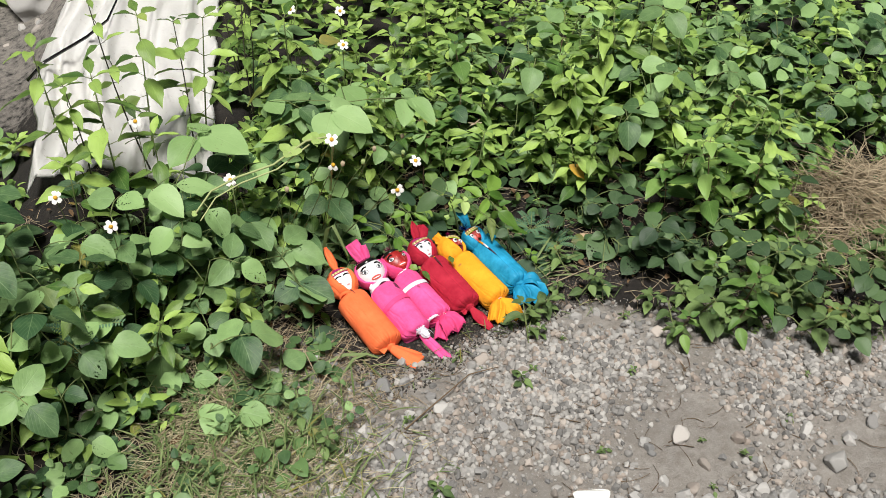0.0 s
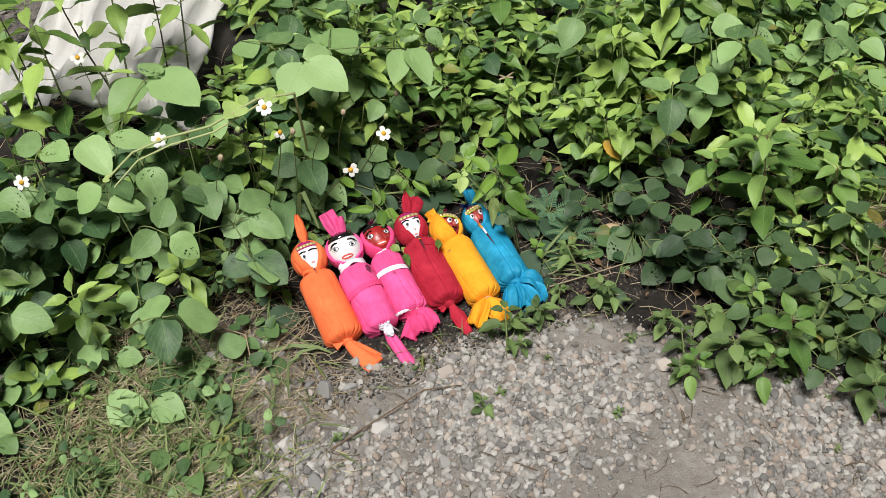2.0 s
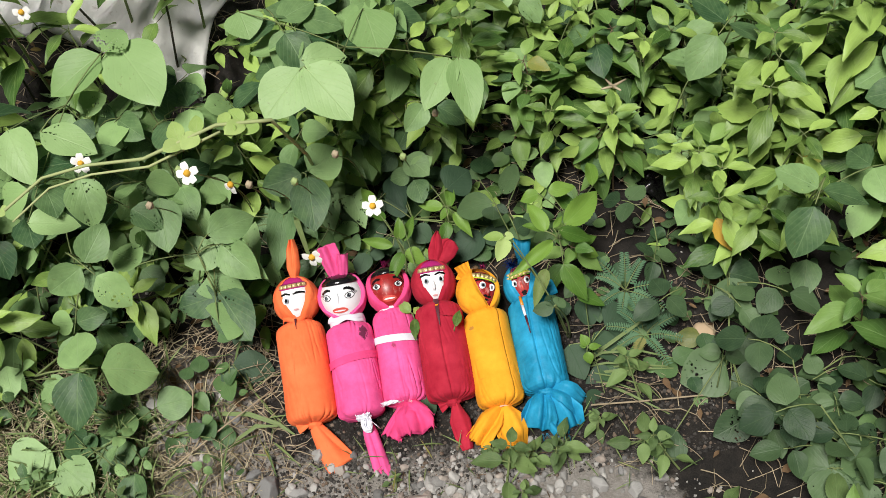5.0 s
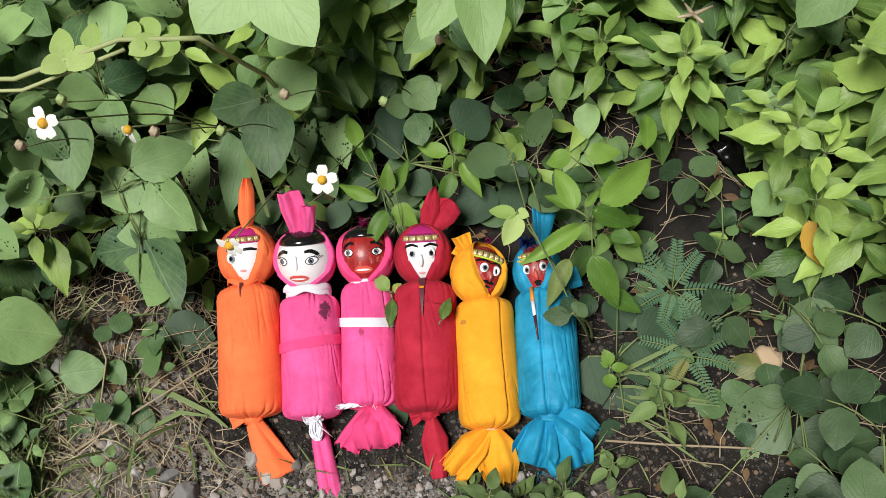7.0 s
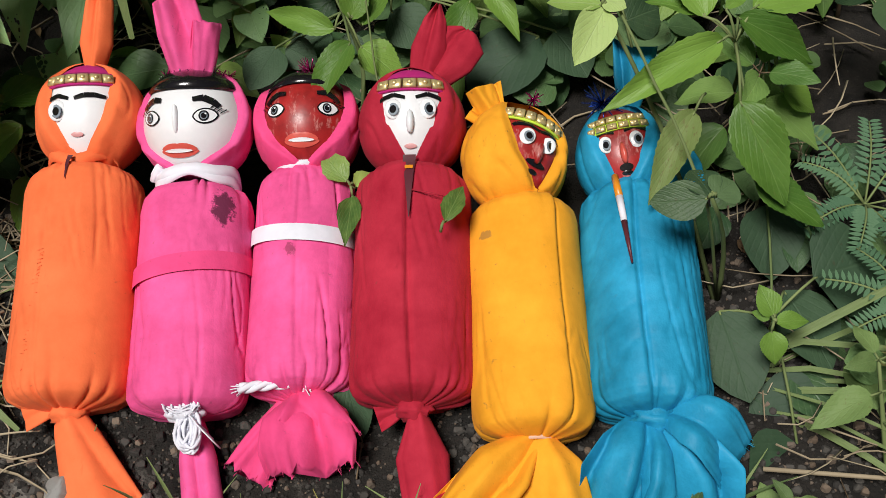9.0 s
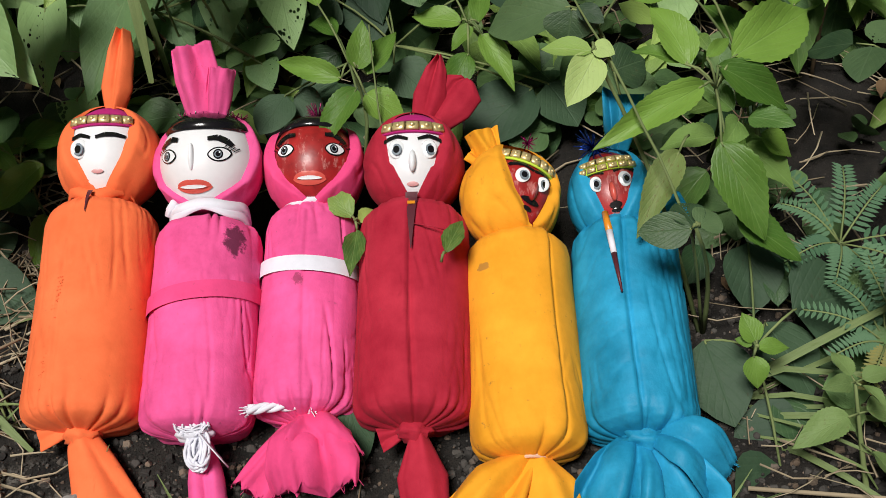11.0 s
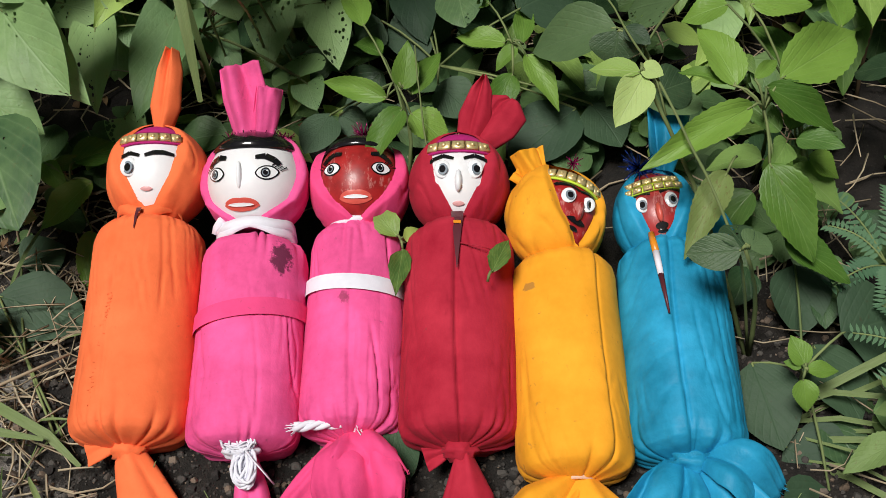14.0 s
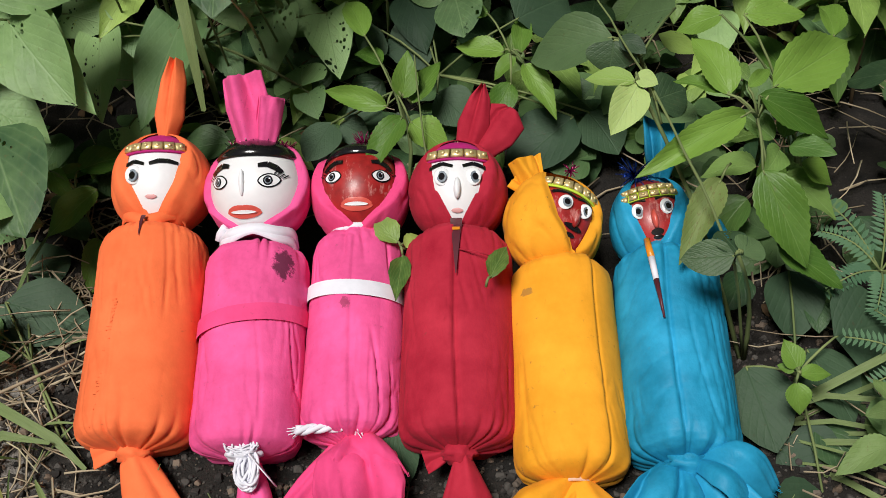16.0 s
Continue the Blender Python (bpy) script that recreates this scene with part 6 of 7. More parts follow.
placed("vine_sprig", "grey-green vine leaflets in threes over a teal doll, dulled for shade", "vine", "dull", (0.295, -0.014, -0.020), [
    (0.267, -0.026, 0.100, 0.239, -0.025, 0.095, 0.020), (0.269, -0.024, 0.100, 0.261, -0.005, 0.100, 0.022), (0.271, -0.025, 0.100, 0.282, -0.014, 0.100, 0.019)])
placed("withering_leaf", "half-withered leaf with brown blotches beside a doll", "leaf", "browned", (0.294, 0.117, 0.000), [
    (0.270, 0.039, 0.092, 0.243, -0.005, 0.082, 0.021)])
placed("herb_seedling", "small serrated light green seedling", "herb", "herb", (0.328, -0.034, -0.020), [
    (0.308, -0.060, 0.040, 0.301, -0.047, 0.050, 0.016), (0.308, -0.064, 0.040, 0.327, -0.061, 0.040, 0.012), (0.305, -0.069, 0.040, 0.307, -0.084, 0.030, 0.018),
    (0.306, -0.061, 0.040, 0.297, -0.057, 0.040, 0.008)])
placed("vine_runner", "round vine leaves low on the soil, darkened for shade", "vine", "shady", (0.342, -0.013, -0.020), [
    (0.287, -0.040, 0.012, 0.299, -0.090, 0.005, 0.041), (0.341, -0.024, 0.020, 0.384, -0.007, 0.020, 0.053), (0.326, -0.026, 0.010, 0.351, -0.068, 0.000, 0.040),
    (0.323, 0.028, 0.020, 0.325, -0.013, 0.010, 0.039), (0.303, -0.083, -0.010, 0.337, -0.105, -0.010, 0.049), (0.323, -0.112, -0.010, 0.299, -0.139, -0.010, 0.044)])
placed("vine_runner", "round vine leaves behind the dolls, darkened for shade", "vine", "shady", (0.203, 0.208, -0.010), [
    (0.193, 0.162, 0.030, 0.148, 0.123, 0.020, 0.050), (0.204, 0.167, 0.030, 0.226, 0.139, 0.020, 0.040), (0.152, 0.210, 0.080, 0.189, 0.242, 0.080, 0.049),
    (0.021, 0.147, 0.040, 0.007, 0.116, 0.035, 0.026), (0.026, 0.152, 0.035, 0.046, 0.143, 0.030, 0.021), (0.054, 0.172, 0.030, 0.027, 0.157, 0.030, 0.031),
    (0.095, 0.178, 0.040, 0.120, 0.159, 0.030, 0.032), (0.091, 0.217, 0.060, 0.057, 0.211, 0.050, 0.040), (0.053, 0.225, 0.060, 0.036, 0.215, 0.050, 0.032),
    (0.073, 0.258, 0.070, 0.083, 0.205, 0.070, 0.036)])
placed("vine_creeper", "vine with large pale green heart-shaped leaves", "vine", "heart", (-0.252, 0.133, -0.010), [
    (-0.176, 0.140, 0.150, -0.121, 0.072, 0.130, 0.060), (-0.198, 0.101, 0.110, -0.152, 0.080, 0.090, 0.052), (-0.185, 0.029, 0.100, -0.148, 0.056, 0.080, 0.060),
    (-0.197, 0.051, 0.050, -0.164, 0.052, 0.040, 0.046)])
placed("vine_creeper", "creeper with insect-eaten heart-shaped leaves", "vine", "heart", (-0.073, 0.218, -0.010), [
    (-0.146, 0.194, 0.080, -0.138, 0.132, 0.065, 0.032), (-0.091, 0.209, 0.080, -0.110, 0.129, 0.060, 0.039), (-0.072, 0.231, 0.060, -0.054, 0.183, 0.050, 0.038),
    (-0.026, 0.231, 0.075, -0.026, 0.179, 0.060, 0.038), (0.012, 0.234, 0.070, 0.023, 0.183, 0.055, 0.033), (-0.003, 0.175, 0.050, -0.007, 0.209, 0.050, 0.048),
    (0.002, 0.174, 0.045, 0.009, 0.153, 0.040, 0.022), (-0.133, 0.235, 0.060, -0.120, 0.201, 0.050, 0.033), (-0.182, 0.224, 0.080, -0.141, 0.210, 0.080, 0.038),
    (-0.130, 0.156, 0.030, -0.112, 0.120, 0.020, 0.027), (-0.054, 0.221, 0.090, -0.049, 0.204, 0.080, 0.040)])
placed("herb_seedling", "yellow-green serrated seedling beside an orange doll", "herb", "herb", (-0.166, 0.091, -0.020), [
    (-0.133, 0.083, 0.040, -0.165, 0.053, 0.030, 0.026), (-0.176, 0.111, 0.030, -0.157, 0.087, 0.030, 0.018), (-0.156, 0.111, 0.030, -0.126, 0.134, 0.030, 0.029),
    (-0.142, 0.074, 0.000, -0.143, 0.036, -0.010, 0.018), (-0.170, 0.106, 0.030, -0.145, 0.116, 0.030, 0.013)])
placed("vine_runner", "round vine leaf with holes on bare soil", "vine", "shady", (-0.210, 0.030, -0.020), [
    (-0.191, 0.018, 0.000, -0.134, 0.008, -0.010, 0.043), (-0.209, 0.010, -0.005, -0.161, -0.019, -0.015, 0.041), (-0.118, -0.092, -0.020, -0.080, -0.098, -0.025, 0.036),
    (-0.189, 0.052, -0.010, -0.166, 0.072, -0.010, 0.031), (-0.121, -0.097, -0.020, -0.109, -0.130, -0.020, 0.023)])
placed("herb_seedling", "small oval leaves growing between two dolls", "herb", "lance", (0.076, 0.057, -0.010), [
    (0.074, 0.033, 0.042, 0.059, 0.051, 0.050, 0.018), (0.078, 0.023, 0.042, 0.076, -0.010, 0.045, 0.015), (0.078, 0.032, 0.040, 0.088, 0.042, 0.040, 0.011)])
placed("herb_seedling", "oval leaf growing between two dolls, darkened for shade", "herb", "shady", (0.068, -0.059, -0.030), [
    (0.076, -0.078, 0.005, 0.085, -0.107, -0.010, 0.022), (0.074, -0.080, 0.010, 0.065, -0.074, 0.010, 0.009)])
placed("fallen_leaf", "torn green leaf tip lying on a red doll", "leaf", "lance", (0.133, -0.008, 0.060), [
    (0.133, -0.011, 0.062, 0.143, 0.013, 0.066, 0.013)])
placed("vine_plant", "vine with large pale green round leaflets", "vine", "bright", (-0.422, 0.504, -0.010), [
    (-0.269, 0.303, 0.360, -0.336, 0.260, 0.350, 0.063), (-0.250, 0.321, 0.360, -0.193, 0.222, 0.350, 0.074), (-0.262, 0.297, 0.370, -0.239, 0.337, 0.370, 0.044),
    (-0.395, 0.225, 0.330, -0.370, 0.152, 0.320, 0.057), (-0.352, 0.214, 0.330, -0.283, 0.181, 0.320, 0.043), (-0.390, 0.126, 0.260, -0.330, 0.125, 0.250, 0.039)])
placed("vine_plant", "vine with large pale green round leaflets", "vine", "bright", (-0.055, 0.442, -0.010), [
    (-0.009, 0.214, 0.370, -0.057, 0.160, 0.350, 0.061), (-0.004, 0.217, 0.370, 0.045, 0.145, 0.350, 0.065), (-0.006, 0.223, 0.375, 0.049, 0.228, 0.370, 0.042),
    (0.077, 0.324, 0.350, 0.093, 0.252, 0.340, 0.063), (0.178, 0.233, 0.330, 0.141, 0.168, 0.320, 0.049), (0.189, 0.230, 0.330, 0.198, 0.143, 0.320, 0.049),
    (-0.085, 0.343, 0.360, -0.074, 0.305, 0.350, 0.052)])
placed("vine_plant", "vine with dark green round leaflets in threes", "vine", "round", (-0.073, 0.232, -0.010), [
    (-0.035, 0.199, 0.185, 0.012, 0.226, 0.190, 0.056), (-0.038, 0.194, 0.180, -0.034, 0.118, 0.165, 0.055), (-0.046, 0.200, 0.180, -0.101, 0.189, 0.175, 0.051)])
placed("vine_plant", "vine with dark green round leaflets in threes", "vine", "round", (-0.250, 0.138, -0.010), [
    (-0.232, 0.165, 0.220, -0.226, 0.095, 0.200, 0.052), (-0.181, 0.130, 0.170, -0.119, 0.152, 0.170, 0.052), (-0.167, 0.125, 0.150, -0.127, 0.071, 0.140, 0.052),
    (-0.177, 0.127, 0.150, -0.218, 0.104, 0.140, 0.049), (-0.184, 0.080, 0.100, -0.144, 0.007, 0.090, 0.058), (-0.187, 0.075, 0.100, -0.243, 0.068, 0.090, 0.046),
    (-0.268, 0.092, 0.180, -0.308, 0.121, 0.180, 0.044)])
placed("vine_runner", "low round vine leaves at the edge of the track", "vine", "round", (-0.401, -0.084, -0.010), [
    (-0.432, -0.090, 0.035, -0.487, -0.120, 0.030, 0.072), (-0.419, -0.110, 0.035, -0.376, -0.151, 0.030, 0.053), (-0.384, -0.109, 0.035, -0.401, -0.066, 0.035, 0.050),
    (-0.345, -0.091, 0.035, -0.334, -0.044, 0.035, 0.059), (-0.341, -0.087, 0.035, -0.346, -0.132, 0.030, 0.051), (-0.317, -0.140, 0.035, -0.322, -0.193, 0.030, 0.043),
    (-0.291, -0.046, 0.030, -0.242, -0.038, 0.030, 0.044)])
placed("vine_runner", "low round vine leaves in threes beside the track", "vine", "dull", (0.520, -0.075, -0.010), [
    (0.516, 0.005, 0.065, 0.489, 0.036, 0.065, 0.047), (0.519, 0.004, 0.065, 0.561, -0.010, 0.060, 0.047), (0.515, -0.003, 0.065, 0.517, -0.042, 0.055, 0.044),
    (0.520, -0.081, 0.030, 0.543, -0.105, 0.030, 0.053), (0.487, -0.113, 0.025, 0.427, -0.130, 0.020, 0.075), (0.489, -0.131, 0.030, 0.521, -0.156, 0.025, 0.054),
    (0.493, -0.191, 0.025, 0.449, -0.212, 0.020, 0.049), (0.498, -0.190, 0.025, 0.520, -0.214, 0.020, 0.038), (0.400, -0.190, 0.015, 0.367, -0.224, 0.010, 0.056)])
placed("vine_runner", "round vine leaves in threes on gravel, dulled for shade", "vine", "dull", (0.591, -0.307, -0.010), [
    (0.578, -0.288, 0.050, 0.641, -0.266, 0.045, 0.056), (0.567, -0.286, 0.050, 0.551, -0.335, 0.040, 0.055), (0.564, -0.285, 0.050, 0.526, -0.267, 0.045, 0.050)])
placed("yellowing_leaf", "single yellow leaf hanging on a weed", "leaf", "yellow", (0.591, 0.198, 0.000), [
    (0.504, 0.051, 0.135, 0.516, 0.009, 0.120, 0.032)])


def tall_herbs():
    """Taller light green herbs that stand out of the thicket."""
    rng = random.Random(71)
    label = "tall light green herb with toothed pointed leaves"
    protos = [weed_plant(h, t, s, 400 + i, "tall", "herb_plant", label, "tall herbs in the thicket", WOODY) for i, (h, t, s) in enumerate(((0.15, 3, 0.066), (0.22, 4, 0.074), (0.31, 5, 0.080)))]
    spread(protos, [(0.72, -0.20, 2, 0.92, 3), (0.83, -0.21, 1, 0.85, 4), (0.55, -0.43, 0, 1.0, 4), (0.50, -0.47, 0, 0.6, 0), (0.40, -0.42, 0, 0.52, 0), (0.59, -0.38, 0, 0.7, 0), (0.66, -0.10, 1, 0.9, 2),
                    (0.62, 0.26, 2, 1.1, 6), (0.56, 0.18, 1, 1.0, 4), (0.33, 0.35, 1, 0.95, 3), (0.31, 0.10, 0, 0.7, 3), (0.27, 0.30, 1, 0.8, 0), (0.72, -0.06, 1, 0.9, 6),
                    (0.76, 0.20, 1, 0.95, 5), (0.92, -0.10, 1, 0.95, 8), (0.42, 0.36, 1, 1.0, 0), (0.98, 0.02, 1, 1.0, 5), (1.06, 0.20, 2, 0.9, 0), (0.84, 0.34, 2, 0.9, 0), (0.50, 0.42, 2, 0.95, 0),
                    (0.41, 0.21, 0, 0.85, 3), (0.36, 0.26, 0, 0.9, 0)], rng)


def flower_weeds():
    """Lanky weeds with dark stems that stand before the white sheet."""
    rng = random.Random(73)
    protos = [weed_plant(h, t, s, 430 + i, "lance", "flowering_weed", "lanky weed with a dark stem and pointed green leaves", "lanky weeds before the sheet", DARK_STEM)
              for i, (h, t, s) in enumerate(((0.42, 6, 0.046), (0.48, 7, 0.044), (0.36, 6, 0.050)))]
    spread(protos, [(-0.30, 0.50, 1, 1.0, 6), (-0.24, 0.44, 0, 1.0, -4), (-0.46, 0.46, 2, 1.0, 5), (0.00, 0.62, 2, 1.0, 0),
                    (0.03, 0.74, 2, 1.0, 4), (0.08, 0.86, 2, 1.05, 0), (0.15, 0.98, 0, 0.85, 4), (0.02, 0.68, 0, 0.8, 0), (0.22, 1.12, 2, 1.0, 3), (0.30, 1.30, 2, 1.0, 0)], rng)


tall_herbs()
flower_weeds()


def blossom(name, at, face, root, petals, size, seed):
    """A daisy-like weed flower on a wiry stalk."""
    rng = random.Random(seed)
    flower = tagged(new(name), "small white wild flower with yellow centre on wiry stalk", "flower", "wild flowers")
    flower.matrix_basis = Matrix.Translation(Vector(root))
    at = Vector(at) - Vector(root)
    face = Vector(face).normalized()
    side = face.cross(Vector((0.3, 1, 0.1))).normalized()
    other = face.cross(side)
    bm = bmesh.new()
    tube(bm, bend((0, 0, 0), at - face * 0.004, 0.0, 8, (0.012, 0.012, 0)), 0.0011, 0.0007, 5)
    part("stalk", bm, STALK, flower)
    bm = bmesh.new()
    bmesh.ops.create_icosphere(bm, subdivisions=3, radius=1)
    for v in bm.verts:
        v.co = at + (side * v.co.x + other * v.co.y) * size * 0.31 + face * (v.co.z * 0.30 + 0.06) * size
        v.co += (v.co - at).normalized() * 0.0007 * noise.noise(v.co * 2500)
    part("centre", bm, FLORET, flower, "yellow flower centre")
    for k in range(petals):
        a = 2 * math.pi * k / 5 + rng.uniform(-0.2, 0.2)
        d = side * math.cos(a) + other * math.sin(a)
        bm = bmesh.new()
        s = d.cross(face)
        rows = []
        for v in (0.0, 0.3, 0.6, 0.85, 1.0):
            w = size * 0.30 * (0.25 + 1.0 * math.sin(math.pi * (0.10 + 0.72 * v)))
            c = at + d * size * (0.18 + 0.82 * v) + face * size * 0.10 * math.sin(2.6 * v)
            rows.append([bm.verts.new(c + s * w * q - face * abs(q) * size * 0.05) for q in (-1, 0, 1)])
        for p, q in zip(rows, rows[1:]):
            for i in range(2):
                bm.faces.new((p[i], p[i + 1], q[i + 1], q[i]))
        part("petal", bm, PETAL, flower)


for n_, (at_, face_, root_, petals_) in enumerate((
        ((0.058, 0.010, 0.340), (0.1, -0.6, 0.8), (0.05, 0.27, 0.0), 5), ((-0.018, -0.042, 0.332), (-0.4, -0.9, 0.3), (-0.04, 0.24, 0.0), 4),
        ((-0.125, 0.002, 0.460), (-0.2, -0.7, 0.7), (-0.15, 0.28, 0.0), 5), ((-0.280, 0.118, 0.368), (0.0, -0.8, 0.6), (-0.28, 0.30, 0.0), 5),
        ((0.131, 0.40, 0.40), (0.0, -0.6, 0.8), (0.14, 0.45, 0.0), 5), ((0.25, 0.62, 0.36), (-0.3, -0.7, 0.7), (0.26, 0.66, 0.0), 5),
        ((-0.36, 0.36, 0.40), (-0.2, -0.8, 0.5), (-0.36, 0.42, 0.0), 4), ((-0.50, 0.16, 0.33), (-0.3, -0.8, 0.6), (-0.50, 0.24, 0.0), 5),
        ((-0.62, 0.05, 0.20), (-0.2, -0.8, 0.6), (-0.60, 0.10, 0.0), 3), ((-0.56, 0.26, 0.36), (-0.2, -0.8, 0.5), (-0.54, 0.32, 0.0), 5),
        ((-0.10, 0.05, 0.37), (-0.6, -0.7, 0.3), (-0.12, 0.26, 0.0), 2), ((0.12, 0.62, 0.40), (-0.2, -0.7, 0.7), (0.13, 0.66, 0.0), 5))):
    blossom("wild_flower", at_, face_, root_, petals_, 0.0125, n_)


def seed_heads():
    """Spent flower buds on thin stalks."""
    rng = random.Random(21)
    for x, y, z in ((-0.03, 0.06, 0.34), (-0.08, 0.05, 0.36), (0.10, 0.12, 0.28), (-0.16, 0.08, 0.37), (0.02, 0.10, 0.33), (-0.20, 0.05, 0.35), (0.15, 0.20, 0.26)):
        bud = tagged(new("seed_head"), "spent brown and green flower bud on a thin stalk", "seed head", "seed heads")
        bud.matrix_basis = Matrix.Translation((x + 0.02, y + 0.16, 0))
        tip = Vector((-0.02, -0.16, z))
        bm = bmesh.new()
        tube(bm, bend((0, 0, 0), tip, 0.0, 8, (rng.uniform(-0.02, 0.02), 0.03, 0)), 0.0010, 0.0006, 5)
        part("stalk", bm, STALK, bud)
        bm = bmesh.new()
        bmesh.ops.create_icosphere(bm, subdivisions=3, radius=1)
        for v in bm.verts:
            q = 1 + 0.5 * noise.noise(v.co * 4)
            v.co = tip + Vector((v.co.x * 0.0042 * q, v.co.y * 0.0042 * q, v.co.z * 0.0058 * q + 0.004))
        part("bud", bm, STRAW if rng.random() < 0.5 else PALE, bud)


seed_heads()


def runner():
    """A downy shoot that leans out of the thicket."""
    shoot = tagged(new("vine_shoot"), "downy pale green vine shoot leaning out of the thicket", "vine")
    shoot.matrix_basis = Matrix.Translation((-0.02, 0.26, 0.0))
    rng = random.Random(31)
    o = Vector((-0.02, 0.26, 0.0))
    pts = [Vector(p) - o for p in ((-0.02, 0.26, 0.0), (-0.03, 0.20, 0.22), (-0.049, 0.138, 0.37), (-0.113, 0.13, 0.385), (-0.20, 0.098, 0.382), (-0.27, 0.105, 0.378), (-0.325, 0.103, 0.37), (-0.371, 0.071, 0.36))]
    bm = bmesh.new()
    fine = [a.lerp(b, k / 4) for a, b in zip(pts, pts[1:]) for k in range(4)] + [pts[-1]]
    tube(bm, fine, 0.0026, 0.0017, 8)
    tube(bm, [p + Vector((0.004, -0.006, -0.006 - 0.0006 * i)) for i, p in enumerate(fine[12:])], 0.0018, 0.0012, 7)
    part("stem", bm, fibre("downy_stem", (0.26, 0.33, 0.12), (0.42, 0.46, 0.22)), shoot)
    for i in (9, 10, 11, 13, 14, 28):
        p = fine[i]
        for s in (-1, 1):
            d = Vector((-0.5 + rng.uniform(-0.5, 0.5), s * 0.8, rng.uniform(-0.1, 0.5)))
            leaf(shoot, "pale", blade_pose(p, d, Vector((0, -0.4, 1)), rng.uniform(0.018, 0.034) * (0.5 if i == 28 else 1)), rng)


runner()


def mimosa(at, seed, size=0.07):
    """A low plant with doubly feathered fronds."""
    rng = random.Random(seed)
    plant = tagged(new("feathery_plant"), "low blue-green plant with finely feathered fronds", "plant", "feathery plants")
    plant.matrix_basis = Matrix.Translation(Vector(at))
    stem = bmesh.new()
    tube(stem, [(0, 0, -0.01), (0, 0, 0.02)], 0.0012, 0.0010, 5)
    for k in range(9):
        a = 2 * math.pi * k / 9 + rng.uniform(-0.3, 0.3)
        tip = Vector((math.cos(a), math.sin(a), 0.35)) * size * rng.uniform(0.7, 1.1)
        mid = bend((0, 0, 0.018), tip + Vector((0, 0, 0.015)), 0.008, 9)
        tube(stem, mid, 0.0008, 0.0005, 4)
        places = []
        for i in np.linspace(2.2, 11, 13):
            p = mid[0].lerp(mid[-1], i / 11) + UP * 0.008 * math.sin(math.pi * i / 11)
            way = (mid[-1] - mid[0]).normalized()
            side = way.cross(UP).normalized()
            for s in (-1, 1):
                places.append((0, blade_pose(p, side * s + way * 0.35, UP + Vector((0, -0.2, 0)), size * 0.19 * (1 - 0.35 * i / 11))))
        vs, fs, us = [], [], []
        for n, (_, m) in enumerate(places):
            verts, faces, uvs = SPRAY[0]
            q = np.array(m)
            vs.append(verts @ q[:3, :3].T + q[:3, 3])
            fs.append(faces + n * len(verts))
            us.append(uvs)
        ob = new("frond", leaf_mesh("frond", (np.concatenate(vs), np.concatenate(fs), np.concatenate(us)), MIMOSA))
        ob.parent = plant
    part("stem", stem, STALK, plant)


mimosa((0.383, 0.031, ground_z(0.383, 0.031) + 0.012), 1, 0.060)
mimosa((0.392, -0.045, ground_z(0.392, -0.045) + 0.012), 2, 0.054)
mimosa((-0.62, 0.10, 0.16), 3, 0.085)


